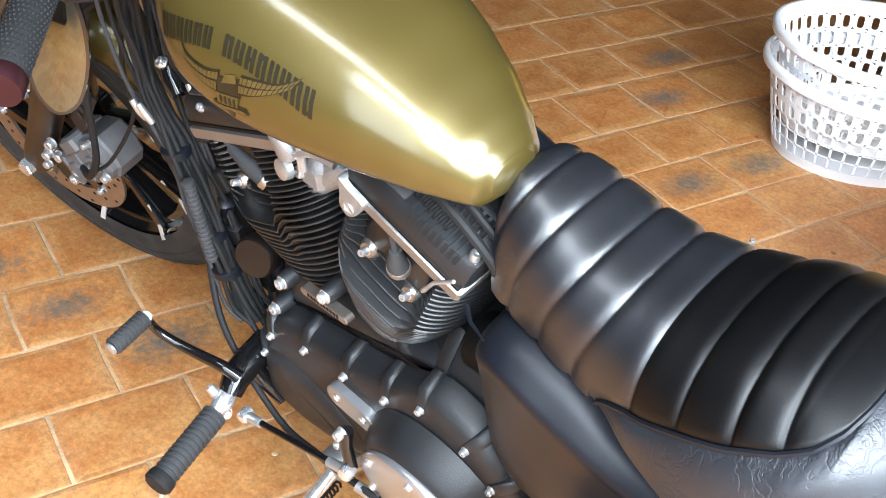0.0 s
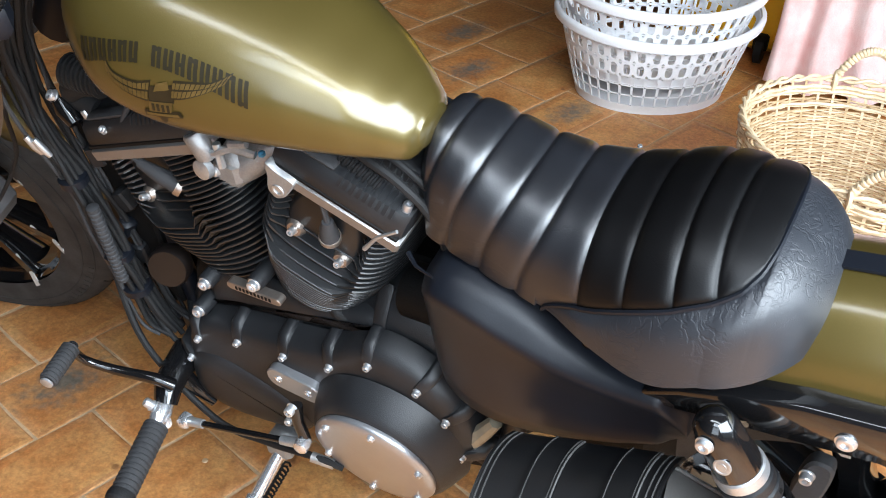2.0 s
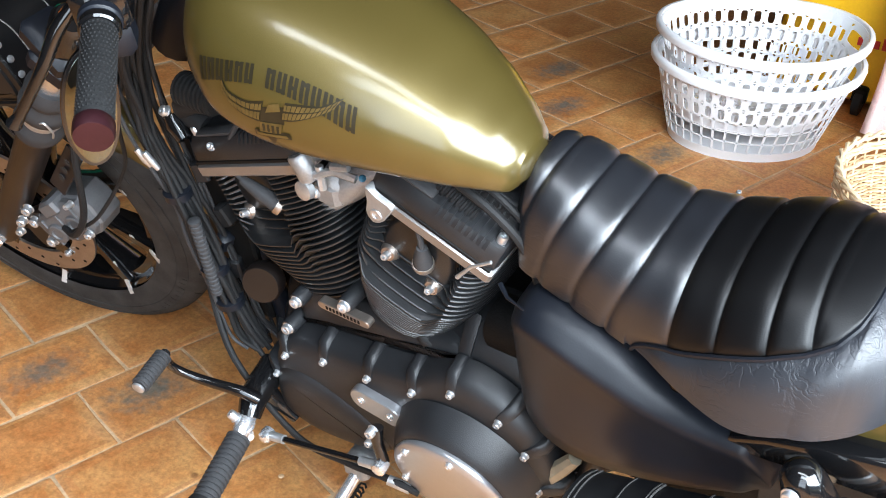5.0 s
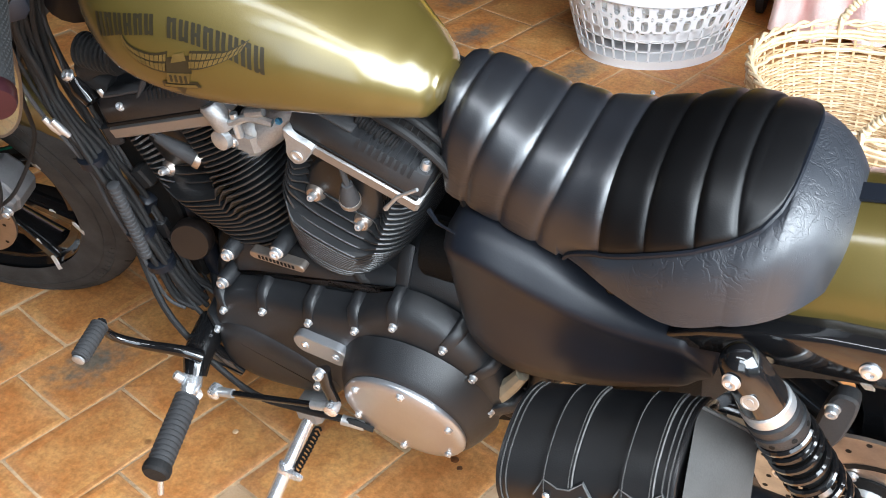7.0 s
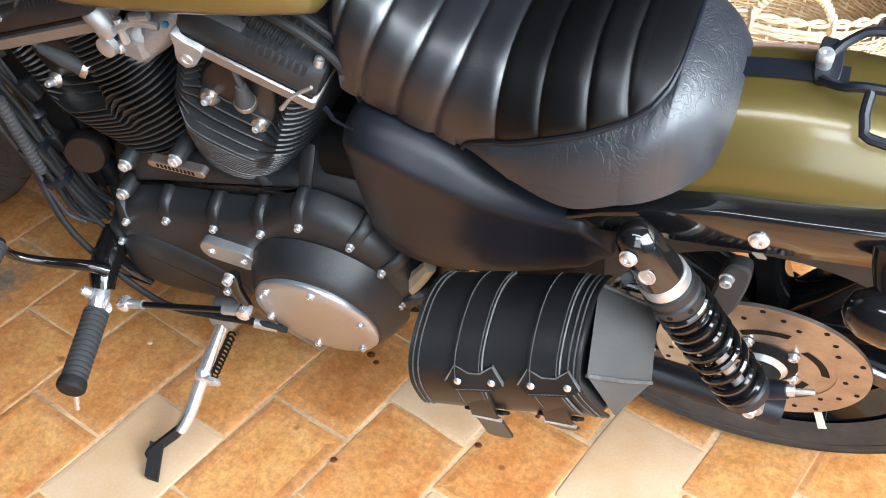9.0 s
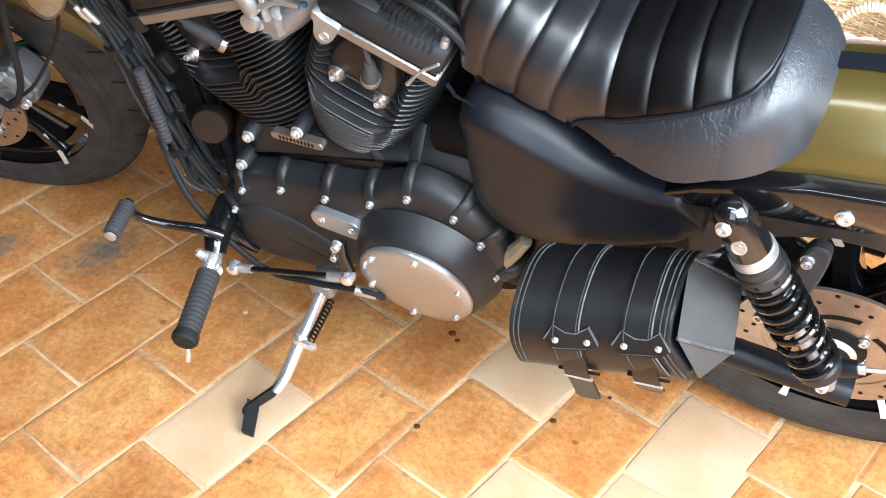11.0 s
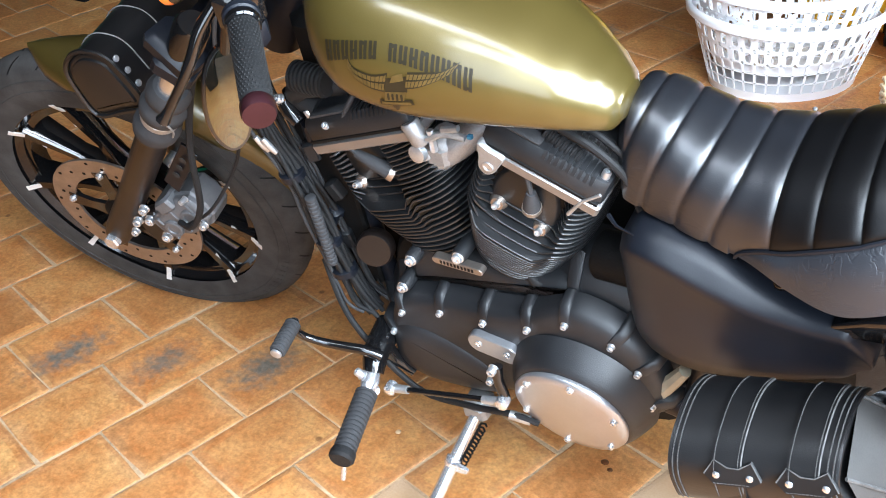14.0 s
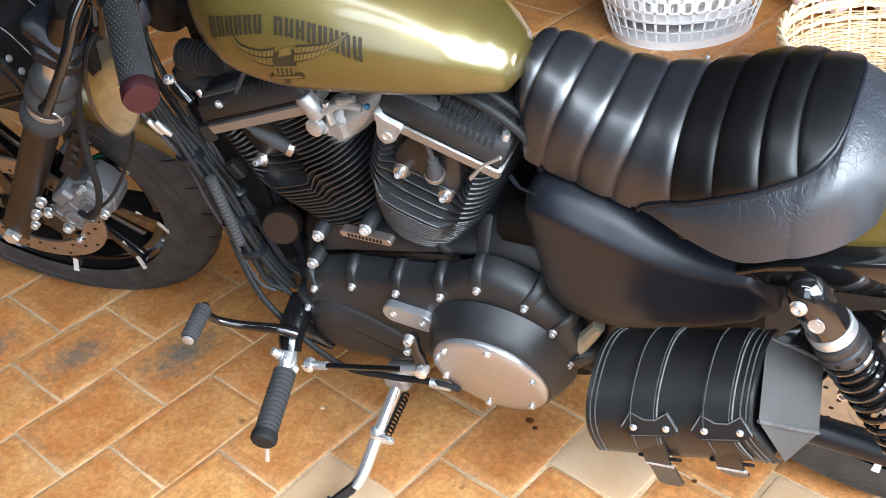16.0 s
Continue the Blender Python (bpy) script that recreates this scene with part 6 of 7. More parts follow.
for k in range(7):
    z = 0.36 + 0.055 * k + rc.uniform(-0.01, 0.01)
    p = Vector((0.575 + rc.uniform(-0.02, 0.02), -0.095, z))
    part("wiring_plug", Geo().box((-0.010, -0.010, -0.016), (0.010, 0.010, 0.016), 0.003, m=Matrix.Translation(p) @ Matrix.Rotation(rc.uniform(-0.5, 0.5), 4, "Y") @ Matrix.Rotation(rc.uniform(-0.6, 0.6), 4, "Z")), (MATTE, RUBBER, WRINKLE)[k % 3], bike)
fin_tube([(0.580, -0.142, 0.600), (0.576, -0.140, 0.460)], 0.0085, 14, 0.0075, GREY, "cable_spiral", bike, "ribbed sleeve round a control cable")
for x, t, r in ((0.542, 0.625, 0.013), (0.568, 0.50, 0.014), (0.579, 0.44, 0.014)):
    part("cable_strap", Geo().lathe([(r * 1.3, 0), (r * 1.3 + 0.002, 0.001), (r * 1.3 + 0.002, 0.012), (r * 1.3, 0.013)], (x, -0.125, t), (0.05, 0.02, -1), 16), MATTE, bike)
for k in range(2):
    part("cable_fitting", Geo().tube([(0.528 + 0.013 * k, -0.152, 0.705), (0.535 + 0.013 * k, -0.150, 0.690), (0.540 + 0.013 * k, -0.148, 0.680)], [0.004, 0.005, 0.0035], 10), STEEL, bike, "plated cable adjuster")

# ---- saddlebag ----
BAG_P = Vector((1.165, 0, 0.54))
BAG_M = LEAN_M @ Matrix.Translation(BAG_P) @ Matrix.Rotation(radians(-13.5), 4, "Y") @ Matrix.Translation(-BAG_P)
bag = thing("saddlebag", BAG_M, "black leather saddlebag with stitched straps hanging beside the rear wheel", "bag")
PROF = [(-0.172, 0.508), (-0.190, 0.531), (-0.222, 0.542), (-0.258, 0.538), (-0.287, 0.526), (-0.302, 0.507), (-0.305, 0.482), (-0.300, 0.456), (-0.276, 0.447), (-0.215, 0.440), (-0.175, 0.444)]
SKEW = 0.10
BX0, BX1 = 1.172, 1.354
PR = round2(PROF, 6)


def bag_at(x, pts):
    f = 0.38 * max(0.0, min(1.0, (x - 1.25) / 0.10))
    return [(x + f * max(0.0, 0.512 - z), y + SKEW * (x - BX0), z) for y, z in pts]


def bag_face(x, z, lift=0.0):
    """A point on the bag's outer face."""
    best = min(range(len(PR)), key=lambda i: abs(PR[i][1] - z) + (1 if PR[i][0] > -0.27 else 0))
    return Vector((x, PR[best][0] + SKEW * (x - BX0) - lift, z))


def band(x0, x1, lo, hi, lift, th=0.003, sag=0.0):
    """A strip of leather that follows the bag's outside."""
    pts, out = inset(PR, -lift)[lo:hi], inset(PR, -lift - th)[lo:hi]
    n = max(2, int((x1 - x0) / 0.008))
    rings = []
    for i in range(n + 1):
        x = x0 + (x1 - x0) * i / n
        dip = sag * math.sin(9 * (x - BX0) * math.pi) * 0.4 + sag * math.sin((x - x0) / (x1 - x0) * math.pi)
        rings.append([(p[0], p[1], p[2] - dip * max(0.0, min(1.0, (-0.20 - p[1]) / 0.08))) for p in bag_at(x, pts + out[::-1])])
    return Geo().loft(rings)


def stitches(line, step=0.0046, r=0.00065):
    """Single stitches, each a short raised thread, along a line."""
    st, d = Geo(), curve(line, 3)
    for a, b in zip(d, d[1:]):
        n = max(1, int((b - a).length / step))
        for q in range(n):
            st.tube([a.lerp(b, (q + 0.08) / n), a.lerp(b, (q + 0.78) / n)], r, 4)
    return st


g = Geo().loft([bag_at(BX0 + 0.012, inset(PR, 0.022)), bag_at(BX0 + 0.008, inset(PR, 0.010)), bag_at(BX0 + 0.012, inset(PR, 0.004)), bag_at(BX1 - 0.006, inset(PR, 0.004)), bag_at(BX1 - 0.003, inset(PR, 0.010)), bag_at(BX1 - 0.003, inset(PR, 0.022))])
part("body", g, BAGLEATHER, bag, sharp=50)
# rear end: a flat gusset that tapers towards the wheel, with a folded lower piece
A, B, C, D, E = (Vector(p) for p in ((1.350, -0.176, 0.534), (1.402, -0.168, 0.488), (1.398, -0.222, 0.428), (1.362, -0.276, 0.517), (1.378, -0.279, 0.450)))
F, G = Vector((1.346, -0.160, 0.512)), Vector((1.346, -0.165, 0.446))
bulge = (A + B + C + D) / 4 + Vector((0.004, -0.002, 0.001))
part("gusset", Geo().add([A, B, C, D, E, F, G, bulge], [(0, 1, 7), (1, 2, 7), (2, 3, 7), (3, 0, 7), (0, 5, 1), (5, 6, 2, 1), (4, 2, 6), (0, 3, 4, 6, 5)]), WORNLEATHER, bag, "worn grey-black leather end panel", sharp=60)
part("gusset_fold", Geo().add([D, C, E, (D + C + E) / 3 + Vector((0.003, -0.003, -0.001))], [(0, 1, 3), (1, 2, 3), (2, 0, 3)]), WORNLEATHER, bag)
for a, b in ((D, C), (A, B)):
    part("gusset_piping", Geo().tube([a, a.lerp(b, 0.5) + Vector((0.004, -0.002, 0.0015)), b], 0.0023, 6, smooth=4), THREADDARK, bag)
part("flap", band(BX0, BX1, 2, 42, 0.0, 0.0032, 0.002), BAGLEATHER, bag, "thick black leather flap with stitched edges", sharp=50)
STR = ((1.222, 1.254), (1.303, 1.336))
for x0, x1 in STR:
    part("strap", band(x0, x1, 4, 40, 0.0036, 0.0026), BAGLEATHER, bag)
    for xe in (x0 + 0.0028, x1 - 0.0028):
        part("stitching", stitches(bag_at(xe, inset(PR, -0.0066)[4:38])), THREADDARK, bag)
    part("strap_edge", Geo().tube(bag_at(x1, inset(PR, -0.0052)[4:40]), 0.0014, 5), THREADDARK, bag)
for xe in (BX0 + 0.004, BX0 + 0.010, BX1 - 0.004, BX1 - 0.010):
    part("stitching", stitches(bag_at(xe, inset(PR, -0.0038)[3:42]), 0.0052, 0.0009), THREADDARK, bag)
for xe in (BX0, BX1):
    part("edge_piping", Geo().tube(bag_at(xe, inset(PR, -0.0014)[2:42]), 0.0026, 6), BAGLEATHER, bag)
low = [(x, -0.3045 + SKEW * (x - BX0), 0.4610) for x in (BX0 + 0.006, 1.22, 1.30, BX1 - 0.006)]
part("stitching", stitches([(x, y - 0.0005, z) for x, y, z in low], 0.0052, 0.0008), THREADDARK, bag)

for (x0, x1), (ra, rb), drop in zip(STR, ((1.228, 1.265), (1.307, 1.345)), (0.040, 0.010)):
    tabs = [(ra - 0.014, 0.513), (ra - 0.004, 0.525), (ra + 0.012, 0.521), (rb - 0.012, 0.521), (rb, 0.525), (rb + 0.013, 0.511), (rb, 0.503), (ra - 0.004, 0.502)]
    part("strap_tab", Geo().loft([[bag_face(x, z, d) for x, z in tabs] for d in (0.0060, 0.0098)]), BAGLEATHER, bag, "pointed leather tab with two rivets")
    ring = [bag_face(x, z, 0.0100) for x, z in inset(tabs, 0.0022)]
    part("stitching", stitches([ring[-1], ring[-2]], 0.004, 0.0006), THREADDARK, bag)
    part("tab_edge", Geo().tube([bag_face(x, z, 0.0098) for x, z in tabs[:6]], 0.0010, 5), THREADDARK, bag)
    for x in (ra, rb):
        part("rivet", Geo().lathe([(0.0044, 0), (0.0042, 0.0014), (0.0030, 0.0026), (0.0008, 0.0031)], bag_face(x, 0.513, 0.0098), (0, -1, 0.35), 14), CHROME, bag)
    xm = 0.5 * (x0 + x1) + 0.004
    yt = -0.311 + SKEW * (xm - BX0)
    bk = [(xm - 0.021, yt, 0.460), (xm + 0.021, yt, 0.460), (xm + 0.021, yt + 0.010, 0.444), (xm - 0.021, yt + 0.010, 0.444), (xm - 0.021, yt, 0.460)]
    part("buckle", Geo().tube(bk, 0.0020, 6), DARKCAVE, bag, "blackened metal buckle")
    part("buckle_bar", Geo().tube([(xm - 0.016, yt - 0.002, 0.450), (xm + 0.018, yt - 0.002, 0.448)], 0.0022, 8), STEEL, bag)
    tail = ((yt + 0.004, 0.508), (yt - 0.001, 0.475), (yt - 0.003, 0.452), (yt + 0.001, 0.436), (yt + 0.004, 0.440 - drop))
    part("strap_tail", Geo().loft([[(xm - 0.015, y, z), (xm + 0.015, y, z), (xm + 0.015, y + 0.0035, z), (xm - 0.015, y + 0.0035, z)] for y, z in tail] + [[(xm - 0.008, tail[-1][0] + 0.001, tail[-1][1] - 0.006), (xm + 0.008, tail[-1][0] + 0.001, tail[-1][1] - 0.006), (xm + 0.008, tail[-1][0] + 0.004, tail[-1][1] - 0.006), (xm - 0.008, tail[-1][0] + 0.004, tail[-1][1] - 0.006)]]), BAGLEATHER, bag)

# ---- laundry baskets, wicker basket and what stands behind them ----
def oval(a, b, n=64):
    return [(a * math.copysign(abs(math.cos(2 * math.pi * k / n)) ** 0.9, math.cos(2 * math.pi * k / n)), b * math.copysign(abs(math.sin(2 * math.pi * k / n)) ** 0.9, math.sin(2 * math.pi * k / n))) for k in range(n)]


def laundry_basket(z0, turn, label):
    """An oval tub whose wall is pierced by rows of round-ended slots."""
    b = thing("laundry_basket", Matrix.Translation((0.752, 1.545, z0)) @ Matrix.Rotation(radians(39 + turn), 4, "Z") @ Matrix.Diagonal((1, 1, 0.85, 1)), label, "basket", group="stacked laundry baskets")
    H, N = 0.285, 42

    def at(h, k, off=0.0):
        t = h / H
        a, c = 0.200 + 0.070 * t + off, 0.160 + 0.066 * t + off
        q = 2 * math.pi * k / N
        return Vector((a * math.cos(q), c * math.sin(q), h + 0.02 * max(0.0, t - 0.6) * 2.0 * (abs(math.cos(q)) ** 2 - 0.6)))
    g = Geo()

    def cell(k0, k1, h0, h1, margin, rise, power=0.42):
        """A piece of wall with one slot through it."""
        km, hm, n = 0.5 * (k0 + k1), 0.5 * (h0 + h1), 16
        hk, hh = 0.5 * (k1 - k0), 0.5 * (h1 - h0)
        outer, inner = [], []
        for i in range(n):
            w = 2 * math.pi * (i + 0.5) / n
            c, s = math.cos(w), math.sin(w)
            m = max(abs(c), abs(s))
            outer.append((km + hk * c / m, hm + hh * s / m))
            inner.append((km + hk * margin * math.copysign(abs(c) ** power, c), hm + hh * rise * math.copysign(abs(s) ** power, s)))
        v = [at(h, k, o) for o in (0.0, -0.0028) for r in (outer, inner) for k, h in r]
        f = []
        for i in range(n):
            j = (i + 1) % n
            f += [(i, j, n + j, n + i), (2 * n + j, 2 * n + i, 3 * n + i, 3 * n + j), (n + i, n + j, 3 * n + j, 3 * n + i)]
        g.add(v, f)

    def solid(h0, h1):
        v = [at(h, k, o) for k in range(N) for h, o in ((h0, 0.0), (h1, 0.0), (h1, -0.0028), (h0, -0.0028))]
        g.add(v, [(4 * k + i, 4 * k + (i + 1) % 4, 4 * ((k + 1) % N) + (i + 1) % 4, 4 * ((k + 1) % N) + i) for k in range(N) for i in range(4)])
    solid(0.0, 0.030)
    for h0, h1, margin, rise in ((0.030, 0.068, 0.84, 0.88), (0.068, 0.104, 0.82, 0.88), (0.104, 0.140, 0.80, 0.86), (0.140, 0.186, 0.50, 0.80)):
        for k in range(N):
            cell(k, k + 1, h0, h1, margin, rise, 0.16 if h0 < 0.12 else 0.55)
    solid(0.186, 0.190)
    for k in range(N):
        if k % 21 in (19, 20, 0):
            continue
        cell(k, k + 1, 0.190, 0.236, 0.50, 0.80, 0.55)
        g.add([at(h, q, o) for o in (0.0, -0.0028) for q, h in ((k, 0.236), (k + 1, 0.236), (k + 1, 0.258), (k, 0.258))], [(0, 1, 2, 3), (7, 6, 5, 4)])
    for k in (19, 40):
        cell(k, k + 3, 0.190, 0.258, 0.88, 0.58)
    solid(0.258, 0.266)
    part("wall", g, WHITEPL, b, "white wall with rows of slots")
    part("base", Geo().loft([[at(0.0, k, o) + Vector((0, 0, z)) for k in range(N)] for o, z in ((-0.004, 0.0), (0.002, 0.002), (0.002, 0.010), (-0.004, 0.012))]), WHITEPL, b)
    rim = [at(0.268, k, 0.004) for k in range(N)]
    ring = [[p + Vector((0, 0, dz)) + Vector((p.x, p.y, 0)).normalized() * d for p in rim] for d, dz in ((-0.004, -0.004), (0.004, -0.020), (0.0075, -0.021), (0.0095, -0.006), (0.0085, 0.003), (0.003, 0.0075), (-0.003, 0.006), (-0.004, -0.004))]
    part("rim", Geo().loft(ring, caps=False), WHITEPL, b, "rolled white rim", sharp=60)
    return b


laundry_basket(0.0, 0.0, "white slotted plastic laundry basket standing on the tiles")
laundry_basket(0.078, 3.2, "white slotted plastic laundry basket nested in another one")

WB = Matrix.Translation((1.385, 0.985, 0.0)) @ Matrix.Rotation(radians(-30), 4, "Z")
wick = thing("wicker_basket", WB, "round pale woven wicker basket with two wrapped handles", "basket")
WH, WA, WBB = 0.300, 0.285, 0.245


def wall_at(h, q, off=0.0):
    t = h / WH
    s = 0.72 + 0.28 * math.sin(t * math.pi / 2) ** 0.9
    return Vector(((WA * s + off) * math.cos(q), (WBB * s + off) * math.sin(q), h))


NS = 48
hs = [0.006 + i * 0.0036 for i in range(59)] + [0.224, 0.236, 0.2405, 0.252, 0.262, 0.2665, 0.271]
for i, h in enumerate(hs):
    pts = []
    for k in range(2 * NS):
        q = math.pi * k / NS
        pts.append(wall_at(h, q, 0.0019 * (1 if (k // 2 + i) % 2 else -1)) + Vector((0, 0, 0.0009 * math.sin(3 * q + i) + 0.0006 * math.sin(7 * q + 2 * i))))
    part("woven_strand", Geo().tube(pts + pts[:1], 0.0021, 5, caps=False), WICKER if (i * 7) % 5 < 3 else WICKERPALE, wick)
for k in range(NS):
    q = 2 * math.pi * (k + 0.25) / NS
    st = Geo().loft([[wall_at(h, q + d, o) for d, o in ((-0.011, -0.001), (0.011, -0.001), (0.011, 0.001), (-0.011, 0.001))] for h in (0.004, 0.06, 0.12, 0.18, 0.23, 0.262, 0.285)])
    part("stake", st, WICKERPALE if k % 3 else WICKER, wick)
for h, r in ((0.228, 0.0045), (0.258, 0.0045), (0.268, 0.005)):
    pts = [wall_at(h, 2 * math.pi * k / 72, 0.004 * math.sin(k * 2.1)) for k in range(73)]
    part("band", Geo().tube(pts, r, 6, caps=False), WICKERPALE, wick)
for ph in (0.0, math.pi):
    pts = [wall_at(0.288, 2 * math.pi * k / 200, 0.0050 * math.cos(k * 0.63 + ph)) + Vector((0, 0, 0.0050 * math.sin(k * 0.63 + ph))) for k in range(201)]
    part("rim_braid", Geo().tube(pts, 0.0042, 6, caps=False), WICKERPALE, wick)
part("bottom", Geo().loft([[wall_at(0.004, 2 * math.pi * k / 48, o) + Vector((0, 0, z)) for k in range(48)] for o, z in ((-0.002, -0.003), (0, 0.0), (-0.004, 0.006))]), WICKER, wick)
for q0 in (radians(-50), radians(130)):
    a, b = wall_at(0.285, q0 - 0.27), wall_at(0.285, q0 + 0.27)
    mid = (a + b) / 2
    out = Vector((mid.x, mid.y, 0)).normalized()
    arc = [a.lerp(b, t) + Vector((0, 0, 0.075 * math.sin(math.pi * t) ** 0.7)) + out * 0.012 * math.sin(math.pi * t) for t in (i / 24 for i in range(25))]
    hd = part("handle", Geo().tube(arc, 0.0075, 8), WICKERPALE, wick, "cane-wrapped arched handle")
    for i in range(1, 24):
        d = (arc[i + 1] - arc[i - 1]).normalized()
        part("wrapping", Geo().lathe([(0.0075, -0.004), (0.0100, -0.002), (0.0100, 0.002), (0.0075, 0.004)], arc[i], d, 8), WICKERPALE, hd)
    for e in (a, b):
        part("binding", Geo().tube([e + Vector((0, 0, 0.02)), e + out * 0.012, e + Vector((0, 0, -0.03)), e - out * 0.01, e + Vector((0, 0, 0.018))], 0.005, 6, smooth=4), WICKERPALE, hd)

OIL = shader("dried_oil", (0.10, 0.035, 0.012), 0.35, 0.0, 0.3, 60)

# yellow box with red print, towel on a rail, striped cloth, green chair foot
box = thing("yellow_crate", pose(1.10, 2.03, 0, 0, 0, 2), "tall yellow plastic crate with a strip of red print", "crate")
part("body", Geo().box((-0.40, -0.14, 0.03), (0.40, 0.14, 1.05), 0.012), YELLOW, box)
for k in range(5):
    part("print_bar", Geo().box((-0.185 + 0.022 * k, -0.1425, 0.195), (-0.170 + 0.022 * k, -0.1400, 0.218 + 0.010 * (k % 2)), 0.001), REDINK, box)
for x, y in ((-0.14, -0.15), (0.30, -0.10), (-0.30, 0.10), (0.30, 0.10)):
    part("castor", Geo().lathe([(0.025, -0.014), (0.038, -0.010), (0.038, 0.010), (0.025, 0.014)], (x, y, 0.038), (1, 0, 0), 18), RUBBER, box, "black castor wheel")
    part("castor_fork", Geo().box((x - 0.02, y - 0.02, 0.038), (x + 0.02, y + 0.02, 0.085), 0.006), DARKCAVE, box)
tw = thing("towel", pose(1.24, 1.875, 0, 0, 0, 2), "pale pink terry towel draped over a yellow crate", "towel")
rows = []
for i in range(44):
    t = i / 43
    row = []
    for k in range(49):
        x = -0.20 + 0.47 * k / 48 + 0.05 * t * (k / 48 - 0.5) + 0.008 * math.sin(9 * t + k * 0.2)
        if t < 0.12:
            y, z = 0.25 - 0.26 * t / 0.12, 1.062 + 0.006 * math.sin(k * 0.7)
        else:
            q = (t - 0.12) / 0.88
            y, z = -0.012 - 0.16 * q ** 1.3 - 0.018 * (0.4 + q) * (1 + math.sin(k * 0.62 + 0.9 * math.sin(q * 3))), 1.055 - 1.01 * q + 0.012 * math.sin(k * 0.45) * q
        row.append((x, y, z))
    rows.append(row + [(x, y + 0.007, z + 0.003) for x, y, z in row[::-1]])
part("cloth", Geo().loft(rows), TOWEL, tw, sharp=80)
cl = thing("striped_cloth", pose(1.74, 1.40, 0, 0, 0, 20), "blue and white striped cloth heaped on the floor", "cloth")
STRIPES = [CLOTH, shader("cream_cloth", (0.75, 0.68, 0.52), 0.9, 0, 0.1, 10, 0.5, 200), shader("pink_cloth", (0.7, 0.25, 0.30), 0.9, 0, 0.1, 10, 0.5, 200), shader("teal_cloth", (0.02, 0.30, 0.36), 0.9, 0, 0.1, 10, 0.5, 200)]
for s in range(8):
    rows = []
    for i in range(14):
        t = i / 13
        row = []
        for k in range(4):
            x = -0.16 + 0.04 * (s + k / 3)
            z = 0.02 + 0.34 * (1 - t) ** 0.8 * (0.75 + 0.25 * math.sin(x * 18 + 1)) + 0.012 * math.sin(x * 60 + t * 6)
            row.append((x + 0.03 * t, -0.20 * t + 0.015 * math.sin(x * 40 + t * 4), max(z, 0.006)))
        rows.append(row + [(x, y + 0.01, z - 0.005) for x, y, z in row[::-1]])
    part("stripe", Geo().loft(rows), STRIPES[s % 4], cl, sharp=80)
speck = thing("plaster_crumb", pose(0.594, -0.153, 0.0, 0, 0, 20), "tiny white crumb of plaster lying on a tile", "crumb")
part("crumb", Geo().lathe([(0.0048, 0.0), (0.0056, 0.001), (0.0046, 0.003), (0.002, 0.0038)], (0, 0, 0), (0, 0, 1), 9), PALETILE, speck, sharp=20)
for x, y, r in ((0.945, -0.050, 0.007), (0.960, -0.062, 0.005), (1.170, -0.160, 0.0055), (0.980, -0.260, 0.0055), (1.235, -0.075, 0.004)):
    drop = thing("oil_drip", pose(x, y, 0.0012, 0, 0, 40 * x), "small dark oil drip dried on a tile", "stain", group="oil drips on the tiles")
    ring = round2([(r * (1 + 0.25 * math.sin(5.1 * k + 30 * x)) * math.cos(1.047 * k), r * (1 + 0.25 * math.sin(5.1 * k + 30 * x)) * math.sin(1.047 * k)) for k in range(6)], 4)
    part("drip", Geo().loft([[(a, c, 0.0) for a, c in ring], [(a * 0.8, c * 0.8, 0.0007) for a, c in ring]]), OIL, drop)
ch = thing("plastic_chair", pose(-1.70, 0.75, 0, 0, 0, 30), "green plastic garden chair", "chair")
for x, y in ((0, 0), (-0.42, 0), (0, 0.42), (-0.42, 0.42)):
    part("leg", Geo().tube([(x * 1.02, y, 0.0), (x, y, 0.02), (x * 0.96 - 0.01, y * 0.97, 0.25), (x * 0.92 - 0.02, y * 0.94 + 0.01, 0.43)], [0.022, 0.016, 0.018, 0.024], 10, smooth=3), GREENPL, ch)
part("seat", Geo().box((-0.45, -0.02, 0.42), (0.03, 0.45, 0.45), 0.012), GREENPL, ch)
part("backrest", Geo().box((-0.45, 0.42, 0.44), (0.03, 0.45, 0.85), 0.012), GREENPL, ch)
mat_ob = part("door_mat", Geo().box((-3.2, 1.15, -0.003), (-1.62, 2.2, 0.012), 0.006, m=None), DARKCAVE)
tagged(mat_ob, "dark grey rubber mat lying on the tiles", "mat")


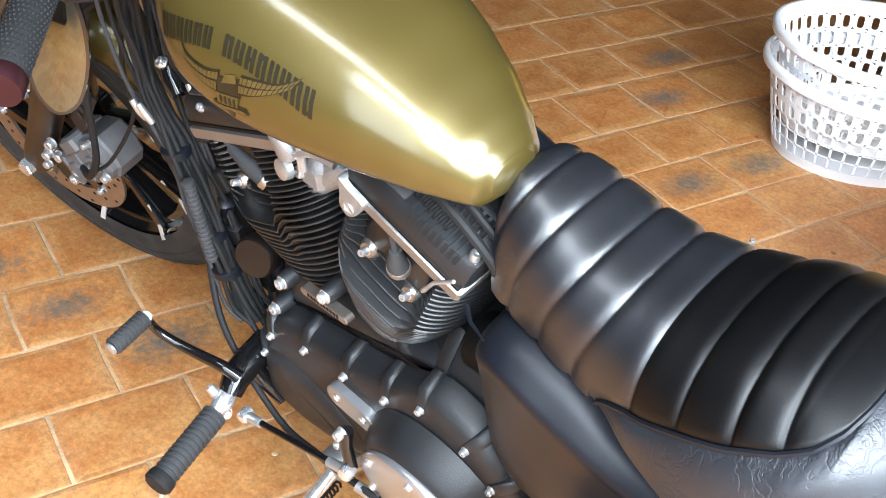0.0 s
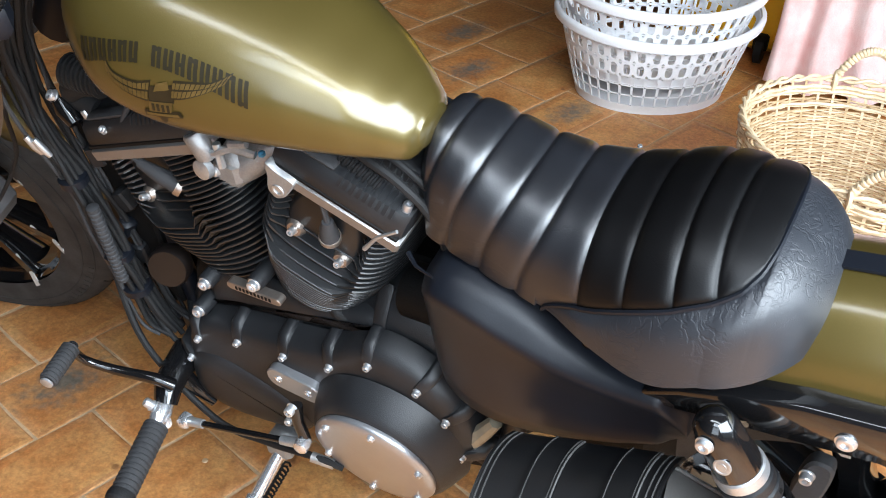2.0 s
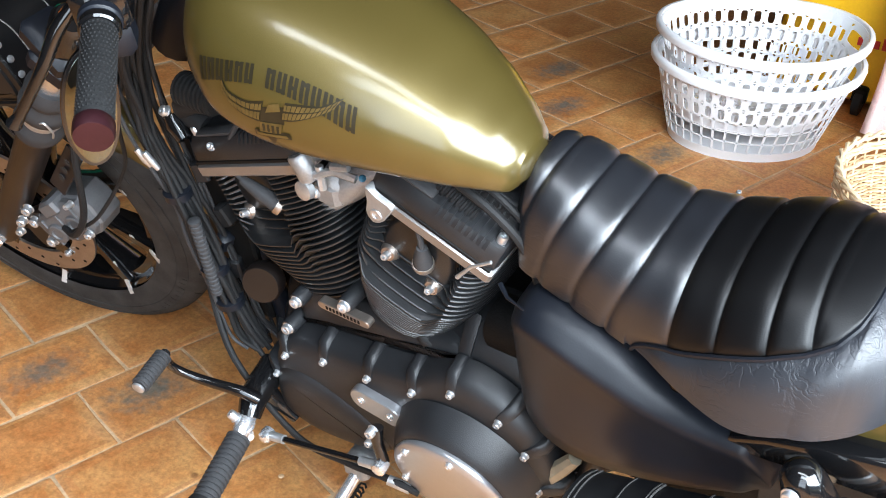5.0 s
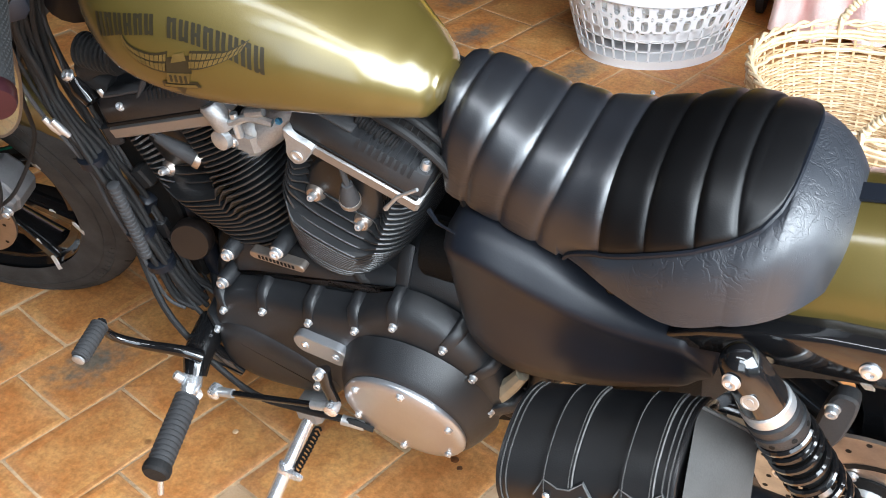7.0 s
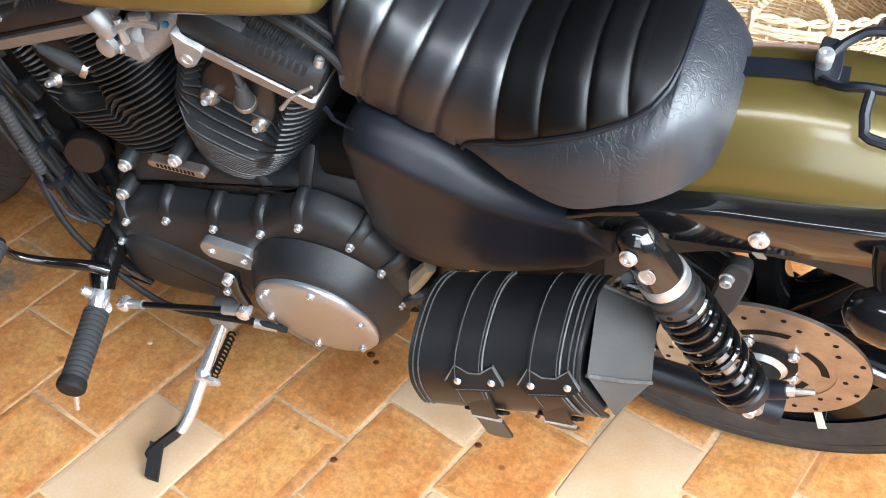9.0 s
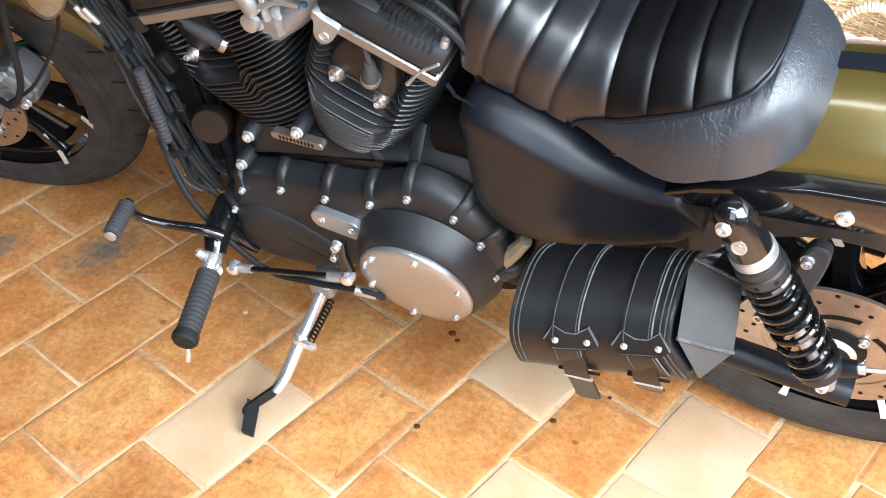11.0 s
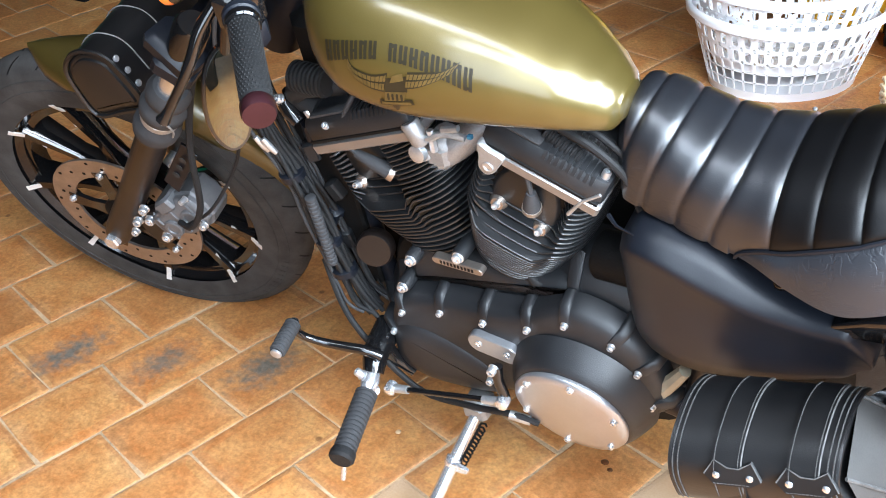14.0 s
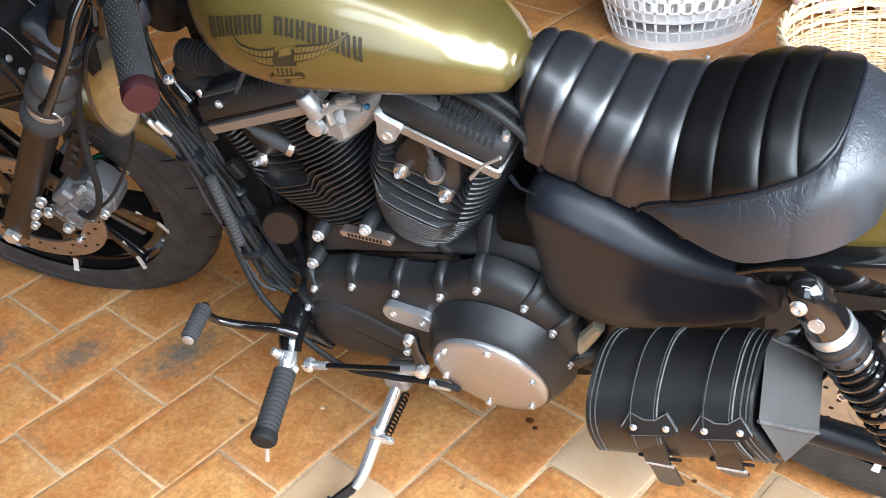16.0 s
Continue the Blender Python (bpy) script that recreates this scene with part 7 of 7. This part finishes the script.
# ---- floor tiles, last ----
def tile_mesh(name, L, W, seed):
    rnd = random.Random(seed)
    g = Geo()
    e = 0.0022
    w = lambda: rnd.uniform(-0.0022, 0.0022)
    base = [(-L / 2, -W / 2), (L / 2, -W / 2), (L / 2, W / 2), (-L / 2, W / 2)]
    cut = []
    for i in range(4):
        (ax, ay), (bx, by) = base[i], base[(i + 1) % 4]
        for t in (0.012, 0.5, 0.988):
            cut.append((ax + (bx - ax) * t + w(), ay + (by - ay) * t + w()))
    k = len(cut)
    tilt_x, tilt_y = rnd.uniform(-0.004, 0.004), rnd.uniform(-0.005, 0.005)
    low = [(x, y, -0.012) for x, y in cut]
    mid = [(x, y, -0.0013) for x, y in cut]
    shrink = lambda d, z: [(x * (1 - 2 * d / L), y * (1 - 2 * d / W), z + tilt_x * x + tilt_y * y) for x, y in cut]
    g.loft([low, mid, shrink(e, -0.0005), shrink(0.009, 0.0002), shrink(0.020, 0.0004)])
    me = bpy.data.meshes.new(name)
    me.from_pydata(g.v, [], g.f)
    me.shade_smooth()
    me.set_sharp_from_angle(angle=radians(0.4))
    return me


tiles = [tile_mesh("tile", TL - 0.006, TW - 0.0055, s) for s in range(6)]
for me in tiles:
    me.materials.append(TILE)
pale = [tile_mesh("tile", TL - 0.006, TW - 0.0055, s) for s in range(3)]
for me in pale:
    me.materials.append(PALETILE)
PALE_AT = ((-0.17, -0.777), (0.25, -1.08), (0.25, -1.38), (-0.05, -1.23), (0.06, -1.38))
# hand-laid courses: the joint line, the place of one cross joint and the tile length of each course
COURSES = [(0.36, -0.278, 0.2157), (0.165, -0.16, 0.2157), (-0.04, -0.270, 0.2115), (-0.215, -0.158, 0.2085), (-0.38, -0.280, 0.226), (-0.54, -0.168, 0.224), (-0.70, -0.283, 0.225), (-0.853, -0.166, 0.214),
           (-1.006, -0.067, 0.212), (-1.158, 0.053, 0.204), (-1.305, 0.146, 0.200), (-1.453, 0.262, 0.195), (-1.590, 0.16, 0.195)]
top_v = 0.36
while top_v < 7.0:
    top_v += 0.20
    COURSES.insert(0, (top_v, COURSES[0][1] + (0.108 if len(COURSES) % 2 else -0.108), 0.2157))
while COURSES[-1][0] > -7.0:
    COURSES.append((COURSES[-1][0] - 0.142, COURSES[-1][1] + (0.098 if len(COURSES) % 2 else -0.098), 0.197))
rest, near = Geo(), []
rnd = random.Random(4)
for (v1, anchor, length), (v0, _, _) in zip(COURSES, COURSES[1:]):
    for n in range(-34, 36):
        u = anchor + length * (n + 0.5)
        drift = min(1.0, max(0.0, (u - 0.1) / 1.0))
        v = 0.5 * (v0 + v1) + 0.038 * drift * drift * (3 - 2 * drift)
        p = U * u + V2 * v
        if not (-5.9 < p.x < 5.9 and -4.9 < p.y < 5.4):
            continue
        pale_one = any(abs(u - a) < length / 2 and abs(v - c) < (v1 - v0) / 2 for a, c in PALE_AT)
        d = max(abs(p.x - 0.45) / 1.55, abs(p.y - 0.55) / 1.65)
        near.append((d, p.x, p.y, length / TL, (v1 - v0) / TW, pale_one))
near.sort()
for i, (d, x, y, sx, sy, pale_one) in enumerate(near):
    a = PHI + rnd.uniform(-0.006, 0.006)
    z = rnd.uniform(-0.0003, 0.0010)
    m = Matrix.Translation((x, y, z)) @ Matrix.Rotation(a, 4, "Z") @ Matrix.Rotation(rnd.uniform(-0.003, 0.003), 4, "X") @ Matrix.Diagonal((sx, sy, 1, 1))
    if i < 300:
        ob = new("tile", pale[i % 3] if pale_one else tiles[i % 6])
        ob.parent = ground
        ob.matrix_basis = m
    else:
        me = tiles[i % 6]
        rest.add([v.co for v in me.vertices], [tuple(f.vertices) for f in me.polygons], m)
me = bpy.data.meshes.new("far_tiles")
me.from_pydata(rest.v, [], rest.f)
me.materials.append(FARTILE)
ob = new("far_tiles", me)
ob.parent = ground
tagged(ob, "worn terracotta tiles further off", kind="stuff")
